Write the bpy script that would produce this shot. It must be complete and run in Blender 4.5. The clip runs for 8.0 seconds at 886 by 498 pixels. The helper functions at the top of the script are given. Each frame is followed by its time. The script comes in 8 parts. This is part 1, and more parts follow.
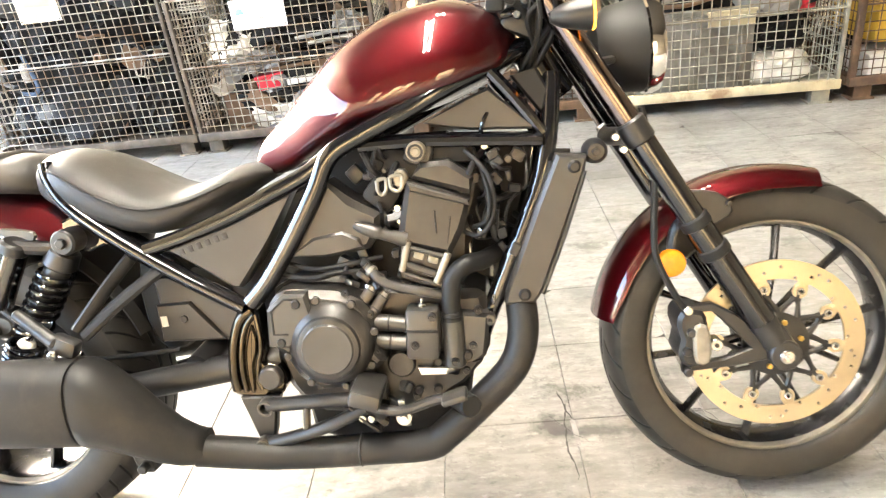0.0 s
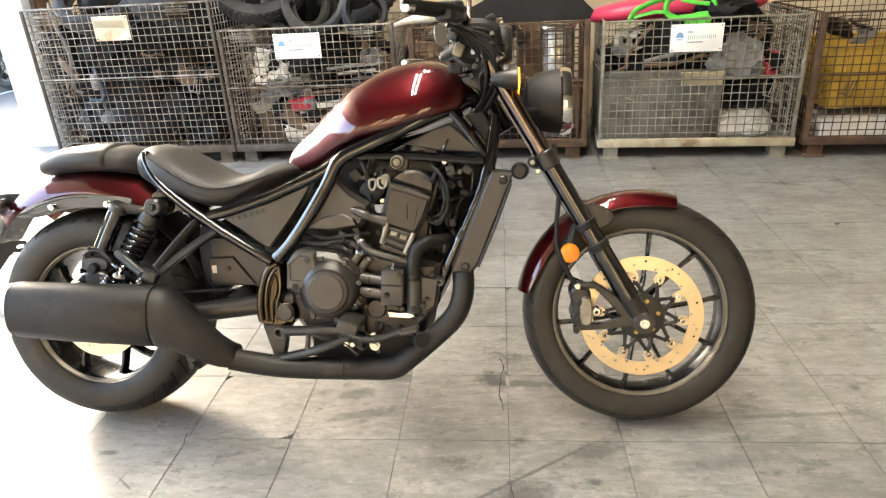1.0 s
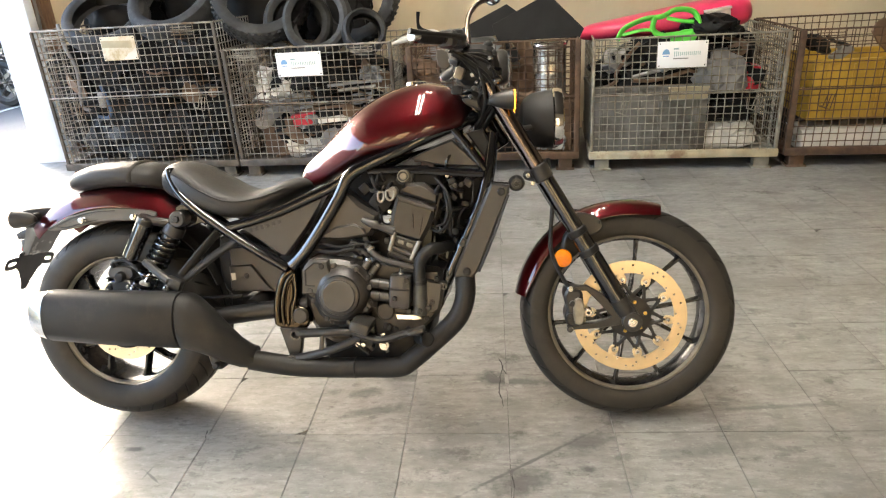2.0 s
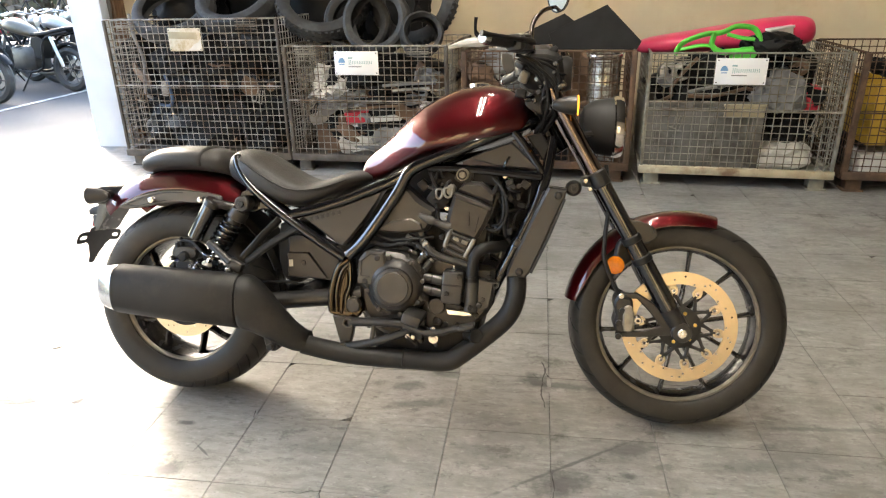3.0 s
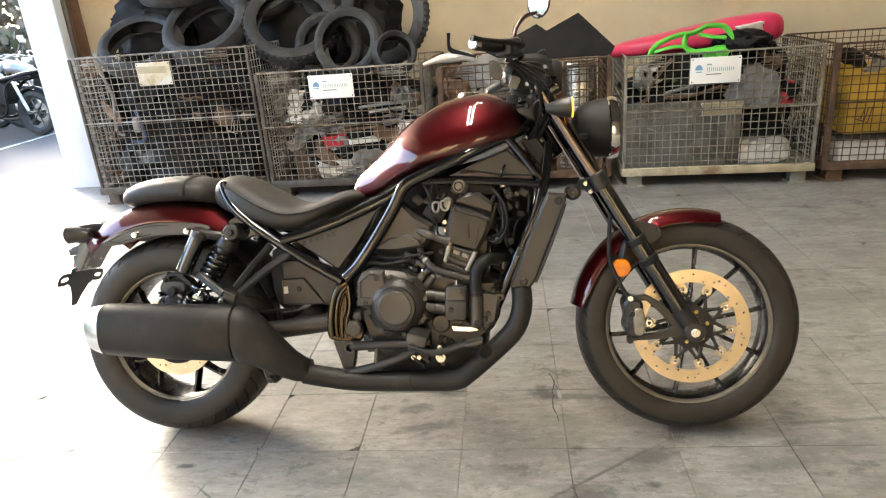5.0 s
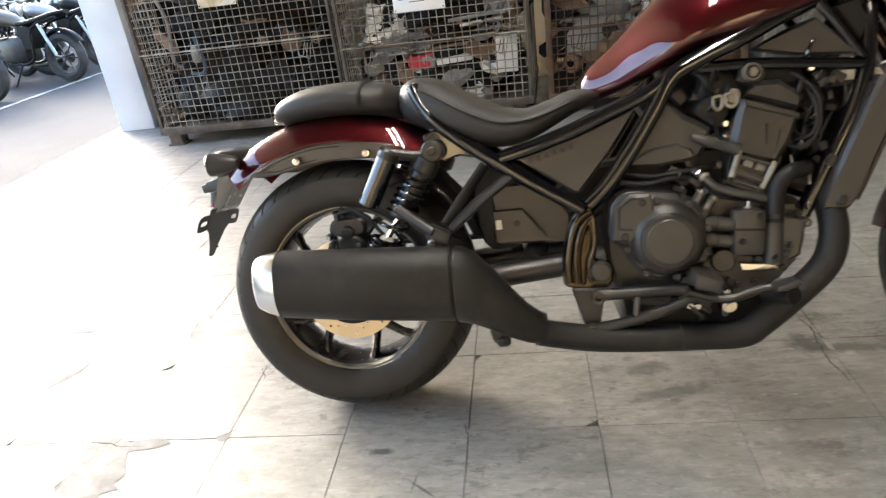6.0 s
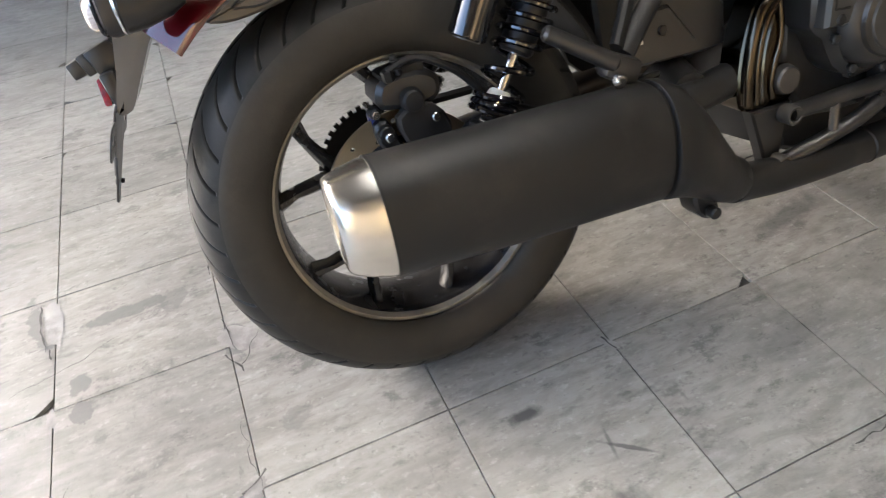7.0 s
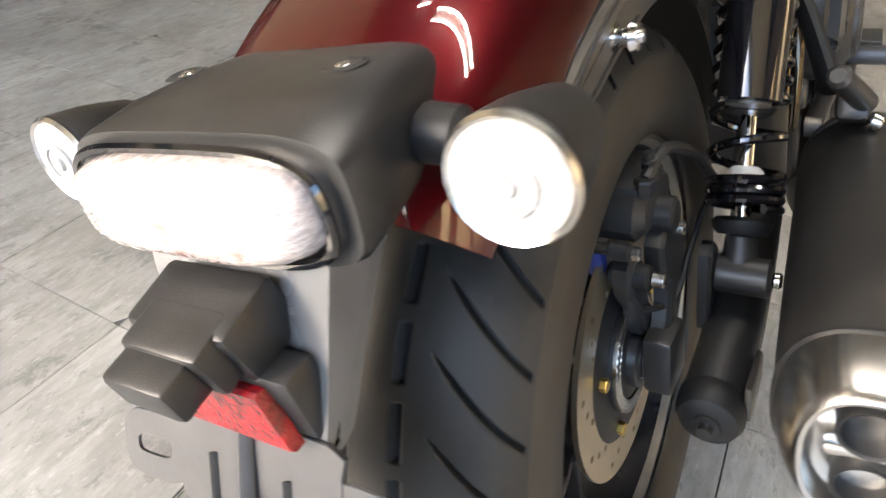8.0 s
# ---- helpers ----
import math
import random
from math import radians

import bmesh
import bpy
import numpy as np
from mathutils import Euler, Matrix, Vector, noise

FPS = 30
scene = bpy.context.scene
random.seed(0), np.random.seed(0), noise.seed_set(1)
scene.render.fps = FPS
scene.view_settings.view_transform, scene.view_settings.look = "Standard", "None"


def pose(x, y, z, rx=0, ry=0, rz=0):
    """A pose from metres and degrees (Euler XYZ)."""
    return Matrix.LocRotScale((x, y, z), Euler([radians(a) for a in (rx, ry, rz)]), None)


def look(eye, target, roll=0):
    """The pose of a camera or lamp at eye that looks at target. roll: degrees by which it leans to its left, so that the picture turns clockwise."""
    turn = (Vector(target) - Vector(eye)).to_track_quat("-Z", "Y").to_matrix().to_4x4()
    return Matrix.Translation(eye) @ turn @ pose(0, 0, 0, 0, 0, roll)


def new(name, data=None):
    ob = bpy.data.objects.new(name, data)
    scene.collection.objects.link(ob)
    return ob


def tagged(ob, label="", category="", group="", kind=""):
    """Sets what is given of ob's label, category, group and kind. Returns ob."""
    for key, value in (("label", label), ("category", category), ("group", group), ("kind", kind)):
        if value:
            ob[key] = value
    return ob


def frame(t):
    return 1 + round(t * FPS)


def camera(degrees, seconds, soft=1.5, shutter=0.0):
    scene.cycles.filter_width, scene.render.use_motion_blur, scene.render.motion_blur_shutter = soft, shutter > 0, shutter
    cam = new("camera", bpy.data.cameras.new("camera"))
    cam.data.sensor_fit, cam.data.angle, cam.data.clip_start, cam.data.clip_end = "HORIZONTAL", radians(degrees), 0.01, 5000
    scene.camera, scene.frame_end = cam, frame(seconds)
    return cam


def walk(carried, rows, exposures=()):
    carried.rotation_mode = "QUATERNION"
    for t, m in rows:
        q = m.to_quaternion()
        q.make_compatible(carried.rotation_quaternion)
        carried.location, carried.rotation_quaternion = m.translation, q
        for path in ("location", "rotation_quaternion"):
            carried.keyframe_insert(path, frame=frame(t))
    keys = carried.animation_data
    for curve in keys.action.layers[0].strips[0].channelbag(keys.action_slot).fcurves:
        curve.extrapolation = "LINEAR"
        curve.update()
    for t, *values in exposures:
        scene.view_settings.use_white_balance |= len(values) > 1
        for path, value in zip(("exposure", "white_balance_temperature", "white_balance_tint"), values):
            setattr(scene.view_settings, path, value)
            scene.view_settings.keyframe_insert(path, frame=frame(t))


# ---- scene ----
cam = camera(68.2, 8.0, 1.2, 0.15)
PATH = [
    (0, (0.992, -1.187, 1.093), (0.855, 0.6, 0.205), -7.3),
    (0.5, (1.132, -1.48, 1.154), (0.945, 0.298, 0.259), -6.4),
    (1, (1.149, -1.703, 1.206), (0.966, 0.12, 0.404), -3.4),
    (2.3, (1.124, -1.865, 1.254), (0.962, -0.026, 0.484), -3.7),
    (2.5, (1.082, -1.883, 1.245), (0.894, -0.048, 0.472), -2.3),
    (3, (1.087, -1.889, 1.246), (0.815, -0.054, 0.497), -1.3),
    (3.5, (1.098, -1.885, 1.248), (0.822, -0.044, 0.517), -3.9),
    (4, (1.101, -1.883, 1.251), (0.824, -0.032, 0.547), -4.3),
    (5.3, (0.925, -1.801, 1.167), (0.769, 0.071, 0.481), -6.0),
    (5.5, (0.817, -1.724, 1.103), (0.627, 0.154, 0.442), -9.6),
    (6, (0.422, -1.481, 1.063), (0.15, 0.306, 0.207), -7.8),
    (6.2, (0.24, -1.395, 0.99), (0.082, 0.386, 0.093), -10.8),
    (6.5, (0.062, -1.213, 0.982), (0.177, 0.427, -0.157), -11.2),
    (6.8, (-0.125, -0.993, 0.926), (0.159, 0.523, -0.347), -10.6),
    (7, (-0.238, -0.858, 0.895), (0.236, 0.554, -0.439), -7.1),
    (7.2, (-0.337, -0.7, 0.884), (0.263, 0.645, -0.47), -6.5),
    (7.5, (-0.45, -0.477, 0.862), (0.52, 0.668, -0.461), -2.1),
    (7.7, (-0.477, -0.338, 0.85), (0.701, 0.667, -0.416), 0.7),
    (8, (-0.49, -0.154, 0.778), (0.905, 0.551, -0.469), 2.5),
]
EXPOSURES = [(0, 5.41, 6500, 10), (0.5, 4.75, 6500, 10), (1, 4.38, 6500, 10), (2.5, 4.04, 6450, 10), (3.5, 3.84, 6450, 10), (4, 3.88, 6450, 10), (5.3, 4.0, 6400, 10), (5.5, 4.0, 6400, 10), (6, 3.56, 6200, 10), (6.5, 3.22, 5950, 11), (7, 3.38, 5950, 12), (7.5, 3.74, 6000, 12), (8, 3.82, 6200, 12)]
walk(cam, [(t, look(eye, target, roll)) for t, eye, target, roll in PATH], EXPOSURES)

# ---- world, sun and exposure ----
SUN_WAY = Vector((-1.0, 0.95, 0.5)).normalized()
world = bpy.data.worlds.new("world")
scene.world = world
world.use_nodes = True
wn = world.node_tree.nodes
sky = wn.new("ShaderNodeTexSky")
sky.sky_type, sky.sun_disc = "NISHITA", False
sky.sun_elevation, sky.sun_rotation = radians(20), radians(-46)
sky.air_density, sky.dust_density = 1.0, 1.6
wn["Background"].inputs["Strength"].default_value = 0.15
world.node_tree.links.new(sky.outputs["Color"], wn["Background"].inputs["Color"])
sun = new("sun", bpy.data.lights.new("sun", "SUN"))
sun.data.energy, sun.data.angle, sun.data.color = 0.36, radians(14), (1.0, 0.9, 0.78)
sun.matrix_world = look(SUN_WAY * 20, (0, 0, 0))

# ---- materials ----
def mat(name, colour, rough=0.5, metal=0.0, vary=0.25, scale=8.0, bump=0.0, bump_scale=60.0, coat=0.0, coat_rough=0.03,
        second=None, second_scale=2.0, second_size=0.5, random=0.0, rough_vary=0.1, stretch=(1, 1, 1), emit=0.0, transmit=0.0):
    """A principled surface with fine grain, a second larger stain colour, bump and a shade that differs from piece to piece."""
    m = bpy.data.materials.new(name)
    m.use_nodes = True
    t = m.node_tree
    n, link = t.nodes, t.links.new
    p = n["Principled BSDF"]
    coords = n.new("ShaderNodeTexCoord")
    mapping = n.new("ShaderNodeMapping")
    mapping.inputs["Scale"].default_value = stretch
    link(coords.outputs["Object"], mapping.inputs["Vector"])
    grain = n.new("ShaderNodeTexNoise")
    grain.inputs["Scale"].default_value, grain.inputs["Detail"].default_value = scale, 6
    link(mapping.outputs["Vector"], grain.inputs["Vector"])
    ramp = n.new("ShaderNodeMapRange")
    ramp.inputs["From Min"].default_value, ramp.inputs["From Max"].default_value = 0.3, 0.7
    ramp.inputs["To Min"].default_value, ramp.inputs["To Max"].default_value = 1 - vary, 1 + vary
    link(grain.outputs["Fac"], ramp.inputs["Value"])
    tone = n.new("ShaderNodeMix")
    tone.data_type, tone.blend_type = "RGBA", "MULTIPLY"
    tone.inputs["Factor"].default_value = 1
    tone.inputs["A"].default_value = (*colour, 1)
    link(ramp.outputs["Result"], tone.inputs["B"])
    out = tone.outputs["Result"]
    if second:
        stain = n.new("ShaderNodeTexNoise")
        stain.inputs["Scale"].default_value, stain.inputs["Detail"].default_value = second_scale, 8
        stain.inputs["Roughness"].default_value = 0.65
        link(coords.outputs["Object"], stain.inputs["Vector"])
        edge = n.new("ShaderNodeMapRange")
        edge.inputs["From Min"].default_value, edge.inputs["From Max"].default_value = 0.62 - 0.3 * second_size, 0.72 - 0.2 * second_size
        link(stain.outputs["Fac"], edge.inputs["Value"])
        mix = n.new("ShaderNodeMix")
        mix.data_type = "RGBA"
        mix.inputs["B"].default_value = (*second, 1)
        link(edge.outputs["Result"], mix.inputs["Factor"])
        link(out, mix.inputs["A"])
        out = mix.outputs["Result"]
    if random:
        info = n.new("ShaderNodeObjectInfo")
        span = n.new("ShaderNodeMapRange")
        span.inputs["To Min"].default_value, span.inputs["To Max"].default_value = 1 - random, 1 + random
        link(info.outputs["Random"], span.inputs["Value"])
        each = n.new("ShaderNodeMix")
        each.data_type, each.blend_type = "RGBA", "MULTIPLY"
        each.inputs["Factor"].default_value = 1
        link(out, each.inputs["A"])
        link(span.outputs["Result"], each.inputs["B"])
        out = each.outputs["Result"]
    link(out, p.inputs["Base Color"])
    gloss = n.new("ShaderNodeMapRange")
    gloss.inputs["From Min"].default_value, gloss.inputs["From Max"].default_value = 0.3, 0.7
    gloss.inputs["To Min"].default_value, gloss.inputs["To Max"].default_value = max(0.02, rough - rough_vary * rough), min(1, rough + rough_vary * rough)
    link(grain.outputs["Fac"], gloss.inputs["Value"])
    link(gloss.outputs["Result"], p.inputs["Roughness"])
    p.inputs["Metallic"].default_value = metal
    p.inputs["Coat Weight"].default_value, p.inputs["Coat Roughness"].default_value = coat, coat_rough
    p.inputs["Transmission Weight"].default_value = transmit
    if emit:
        p.inputs["Emission Color"].default_value, p.inputs["Emission Strength"].default_value = (*colour, 1), emit
    if bump:
        fine = n.new("ShaderNodeTexNoise")
        fine.inputs["Scale"].default_value, fine.inputs["Detail"].default_value = bump_scale, 4
        link(mapping.outputs["Vector"], fine.inputs["Vector"])
        b = n.new("ShaderNodeBump")
        b.inputs["Strength"].default_value, b.inputs["Distance"].default_value = bump, 0.002
        link(fine.outputs["Fac"], b.inputs["Height"])
        link(b.outputs["Normal"], p.inputs["Normal"])
    return m


RED = mat("candy_red_paint", (0.052, 0.001, 0.0028), 0.42, 0.8, 0.0, 3, 0, 60, 1.0, 0.004, rough_vary=0.0)
GLOSS = mat("gloss_black_paint", (0.004, 0.004, 0.005), 0.07, 0, 0.1, 6, 0.01, 12, 0.0, 0.03)
SATIN = mat("satin_black_plastic", (0.016, 0.0155, 0.015), 0.36, 0, 0.3, 25, 0.12, 900)
MATTE = mat("matte_black_plastic", (0.007, 0.007, 0.007), 0.55, 0, 0.3, 20, 0.12, 600)
PANEL = mat("dark_grey_panel", (0.034, 0.032, 0.029), 0.34, 0, 0.15, 12, 0.08, 1200)
ENGINE = mat("engine_grey_cast", (0.036, 0.034, 0.031), 0.32, 0.3, 0.25, 30, 0.2, 700, second=(0.04, 0.036, 0.032), second_scale=12)
MUFFLER = mat("muffler_black_coating", (0.0135, 0.0128, 0.012), 0.5, 0.0, 0.2, 14, 0.1, 900, second=(0.025, 0.022, 0.019), second_scale=9, second_size=0.3)
RUBBER = mat("tyre_rubber", (0.018, 0.0168, 0.015), 0.5, 0, 0.25, 14, 0.1, 300, second=(0.026, 0.0245, 0.022), second_scale=7, second_size=0.45)
# near-black that paints the shade inside tread grooves and the muffler gap
RECESSDARK = mat("recess_shade_black", (0.003, 0.003, 0.003), 0.7, 0, 0.2, 20)
SIDERUBBER = mat("dusty_sidewall_rubber", (0.022, 0.0188, 0.014), 0.55, 0, 0.25, 14, 0.1, 300, second=(0.032, 0.027, 0.0205), second_scale=6, second_size=0.5)
OLDRUBBER = mat("worn_tyre_rubber", (0.02, 0.021, 0.022), 0.7, 0, 0.4, 12, 0.4, 150, second=(0.05, 0.05, 0.05), second_scale=5)
RIM = mat("rim_satin_black", (0.016, 0.016, 0.017), 0.26, 0.3, 0.2, 30, 0.05, 300)
RIMEDGE = mat("rim_flange_grey", (0.2, 0.182, 0.15), 0.42, 0.5, 0.2, 30, 0.05, 300)
DISC = mat("brake_disc_steel", (0.56, 0.465, 0.32), 0.33, 0.95, 0.04, 40, 0.02, 500, rough_vary=0.03)
CHROME = mat("chrome", (0.72, 0.71, 0.7), 0.1, 1.0, 0.05, 20)
PLATED = mat("bronze_black_plating", (0.075, 0.062, 0.045), 0.17, 1.0, 0.1, 20)
BRUSHED = mat("brushed_aluminium", (0.66, 0.64, 0.6), 0.25, 1.0, 0.0, 60, rough_vary=0.0)
STAY = mat("grey_satin_metal", (0.075, 0.068, 0.058), 0.42, 0.5, 0.15, 25, 0.06, 300)
BOLT = mat("bolt_steel", (0.55, 0.54, 0.52), 0.25, 1.0, 0.2, 60)
DARKBOLT = mat("black_bolt", (0.03, 0.03, 0.03), 0.35, 0.6, 0.2, 60)
GOLD = mat("gold_bolt", (0.6, 0.42, 0.12), 0.3, 1.0, 0.1, 60)
FORKTUBE = mat("fork_tube_bronze_chrome", (0.16, 0.13, 0.12), 0.12, 1.0, 0.05, 30)
VINYL = mat("black_seat_vinyl", (0.019, 0.018, 0.017), 0.52, 0, 0.2, 20, 0.3, 450)
AMBER = mat("amber_reflector", (0.8, 0.22, 0.006), 0.2, 0, 0.15, 60, 0.4, 500, 0.8)
AMBERGLOW = mat("amber_lamp_ring", (1.0, 0.3, 0.02), 0.3, 0, 0.05, 30, emit=0.35)
REDLENS = mat("red_reflector", (0.2, 0.002, 0.005), 0.2, 0, 0.6, 110, 0.9, 260, 0.3)
LENS = mat("clear_lens", (0.3, 0.29, 0.28), 0.18, 0, 0.3, 120, 0.5, 260, 0.8)
LAMPLENS = mat("frosted_clear_lamp_lens", (0.42, 0.37, 0.35), 0.2, 0, 0.3, 160, 0.7, 220, 0.7, second=(0.34, 0.15, 0.12), second_scale=25, second_size=0.18, stretch=(1, 1, 3))
MIRROR = mat("mirror_glass", (0.9, 0.92, 0.94), 0.03, 1.0, 0.0, 5)
SILVER = mat("silver_cast", (0.24, 0.22, 0.18), 0.4, 0.5, 0.25, 40, 0.1, 300)
COVERGREY = mat("grey_cover_paint", (0.05, 0.048, 0.044), 0.34, 0.2, 0.12, 18, 0.08, 900)
WHITELABEL = mat("white_sticker", (0.75, 0.72, 0.64), 0.5, 0, 0.05, 20)
GREYPLATE = mat("grey_steel_plate", (0.05, 0.05, 0.052), 0.36, 0.4, 0.15, 25, 0.05, 200)
# base colour lifted above the plastic's own grey to carry its sheen
HANGER = mat("sheen_lifted_grey_plastic", (0.1, 0.1, 0.1), 0.26, 0.0, 0.1, 20, 0.03, 500, 0.3, 0.1)
RED.node_tree.nodes["Principled BSDF"].inputs["Coat IOR"].default_value = 1.6
RED.node_tree.nodes["Principled BSDF"].inputs["Specular IOR Level"].default_value = 0.1
GLOSS.node_tree.nodes["Principled BSDF"].inputs["IOR"].default_value = 1.75
for dull in (MATTE, MUFFLER, RUBBER, RECESSDARK, SIDERUBBER, GREYPLATE):
    dull.node_tree.nodes["Principled BSDF"].inputs["Specular IOR Level"].default_value = 0.35

RUBBER.node_tree.nodes["Principled BSDF"].inputs["Specular IOR Level"].default_value = 0.22

# ---- mesh helpers ----
def catmull(points, steps, closed=False):
    ps = [Vector(p) for p in points]
    n = len(ps)
    if steps < 2 or n < 3:
        return ps
    out = []
    for i in range(n if closed else n - 1):
        a = ps[(i - 1) % n] if closed or i else ps[0]
        b, c = ps[i], ps[(i + 1) % n]
        d = ps[(i + 2) % n] if closed or i + 2 < n else ps[-1]
        for k in range(steps):
            t = k / steps
            out.append(0.5 * (2 * b + (c - a) * t + (2 * a - 5 * b + 4 * c - d) * t * t + (3 * b - a - 3 * c + d) * t ** 3))
    if not closed:
        out.append(ps[-1])
    return out


def bridge(bm, rings, closed=True, caps=True):
    """Skin rows of points into a sheet, or a closed tube with caps."""
    rows = [[bm.verts.new(p) for p in ring] for ring in rings]
    for a, b in zip(rows, rows[1:]):
        for i in range(len(a) if closed else len(a) - 1):
            j = (i + 1) % len(a)
            bm.faces.new((a[i], a[j], b[j], b[i]))
    if caps and closed:
        bm.faces.new(list(reversed(rows[0])))
        bm.faces.new(rows[-1])
    return bm


def tube(bm, points, r, n=10, steps=5, flat=1.0):
    """A round bar along a smooth line; r may be one radius or one for each point."""
    if not isinstance(r, (list, tuple)):
        r = [r] * len(points)
    line = catmull(points, steps)
    radii = [v.x for v in catmull([(rad, 0, 0) for rad in r], steps)]
    rings, side = [], None
    for i, p in enumerate(line):
        d = (line[min(i + 1, len(line) - 1)] - line[max(i - 1, 0)]).normalized()
        if side is None:
            side = d.orthogonal().normalized()
        side = (side - d * side.dot(d)).normalized()
        up = d.cross(side)
        rings.append([p + side * (radii[i] * math.cos(2 * math.pi * k / n)) + up * (flat * radii[i] * math.sin(2 * math.pi * k / n)) for k in range(n)])
    return bridge(bm, rings)


def rod(bm, a, b, r, r2=None, n=14, edge=0.0):
    """A straight round bar, with a small chamfer at both ends."""
    a, b = Vector(a), Vector(b)
    r2 = r if r2 is None else r2
    d = (b - a).normalized()
    s = d.orthogonal().normalized()
    u = d.cross(s)
    e = min(edge, 0.4 * (b - a).length)
    spots = [(a, r - e), (a + d * e, r), (b - d * e, r2), (b, r2 - e)] if e else [(a, r), (b, r2)]
    return bridge(bm, [[p + s * (q * math.cos(2 * math.pi * k / n)) + u * (q * math.sin(2 * math.pi * k / n)) for k in range(n)] for p, q in spots])


def plate(bm, outline, y0, y1, edge=0.002, steps=1, dish=0.0):
    """A plate cut to an outline in x and z, from y0 (its outer face) to y1, with chamfered outer rim."""
    line = [Vector((p.x, 0, p.z)) for p in catmull([(x, 0, z) for x, z in outline], steps, True)]
    centre = sum(line, Vector()) / len(line)
    sign = 1 if y1 > y0 else -1

    def shrink(amount):
        out = []
        for i, p in enumerate(line):
            d = (line[(i + 1) % len(line)] - line[i - 1]).normalized()
            inward = Vector((-d.z, 0, d.x))
            if inward.dot(centre - p) < 0 and len(line) < 6:
                inward = -inward
            out.append(p + inward * amount * turn)
        return out
    area = sum(line[i - 1].x * line[i].z - line[i].x * line[i - 1].z for i in range(len(line)))
    turn = 1 if area > 0 else -1
    if len(line) < 6:
        turn = 1
    rings = [[p + Vector((0, y, 0)) for p in ring] for ring, y in ((shrink(edge), y0), (line, y0 + sign * edge), (line, y1))]
    return bridge(bm, rings)


def block(bm, centre, size, edge=0.003, turn=None):
    """A box with bevelled edges."""
    made = bmesh.ops.create_cube(bm, size=1)["verts"]
    for v in made:
        v.co = Vector((v.co.x * size[0], v.co.y * size[1], v.co.z * size[2]))
    if edge:
        edges = list({e for v in made for e in v.link_edges})
        got = bmesh.ops.bevel(bm, geom=edges, offset=min(edge, 0.45 * min(size)), segments=2, affect="EDGES", profile=0.5)
        made = list({v for f in got["faces"] for v in f.verts} | {v for v in made if v.is_valid})
    m = Matrix.Translation(centre) @ (Euler([radians(a) for a in turn]).to_matrix().to_4x4() if turn else Matrix())
    bmesh.ops.transform(bm, matrix=m, verts=made)
    return bm


def lathe(bm, centre, profile, n=48, axis="y", start=0.0, sweep=360.0, caps=False):
    """Turn a profile of (radius, along) round an axis through centre."""
    cx, cy, cz = centre
    full = abs(sweep - 360) < 1e-6
    rings = []
    for k in range(n if full else n + 1):
        a = radians(start + sweep * k / n)
        c, s = math.cos(a), math.sin(a)
        rings.append([Vector((cx + r * c, cy + h, cz + r * s)) if axis == "y" else Vector((cx + h, cy + r * c, cz + r * s)) if axis == "x" else Vector((cx + r * c, cy + r * s, cz + h)) for r, h in profile])
    rows = [[bm.verts.new(p) for p in ring] for ring in rings]
    pairs = list(zip(rows, rows[1:] + rows[:1])) if full else list(zip(rows, rows[1:]))
    for a, b in pairs:
        for i in range(len(profile) - 1):
            bm.faces.new((a[i], a[i + 1], b[i + 1], b[i]))
    if caps and not full:
        bm.faces.new(rows[0])
        bm.faces.new(list(reversed(rows[-1])))
    return bm


def superloft(bm, stations, n=24):
    """A rounded body along x: stations of (x, z low, z high, half width, squareness)."""
    rings = []
    for x, lo, hi, half, power in stations:
        ring = []
        for k in range(n):
            a = 2 * math.pi * k / n
            c, s = math.cos(a), math.sin(a)
            ring.append(Vector((x, half * math.copysign(abs(c) ** (2 / power), c), (lo + hi) / 2 + (hi - lo) / 2 * math.copysign(abs(s) ** (2 / power), s))))
        rings.append(ring)
    return bridge(bm, rings)


def smooth_stations(stations, steps=5):
    a = catmull([s[:3] for s in stations], steps)
    b = catmull([(s[3], s[4], 0) for s in stations], steps)
    return [(p.x, p.y, p.z, q.x, q.y) for p, q in zip(a, b)]


def finish(bm, name, material, angle=34):
    bmesh.ops.recalc_face_normals(bm, faces=bm.faces)
    limit = radians(angle)
    for f in bm.faces:
        f.smooth = True
    for e in bm.edges:
        if len(e.link_faces) == 2 and e.calc_face_angle(0) > limit:
            e.smooth = False
    mesh = bpy.data.meshes.new(name)
    bm.to_mesh(mesh)
    bm.free()
    for one in material if isinstance(material, (list, tuple)) else (material,):
        mesh.materials.append(one)
    return mesh


def part(name, bm, material, parent=None, label="", angle=34):
    """Link a bmesh as one mesh object under a thing or a part."""
    ob = new(name, finish(bm, name, material, angle))
    ob.parent = parent
    return tagged(ob, label) if label else ob


def thing(name, place, label, category, group="", kind=""):
    """An Empty at the base of a thing, which carries its parts."""
    ob = new(name)
    ob.empty_display_size = 0.1
    ob.matrix_basis = place
    return tagged(ob, label, category, group, kind)


B = bmesh.new

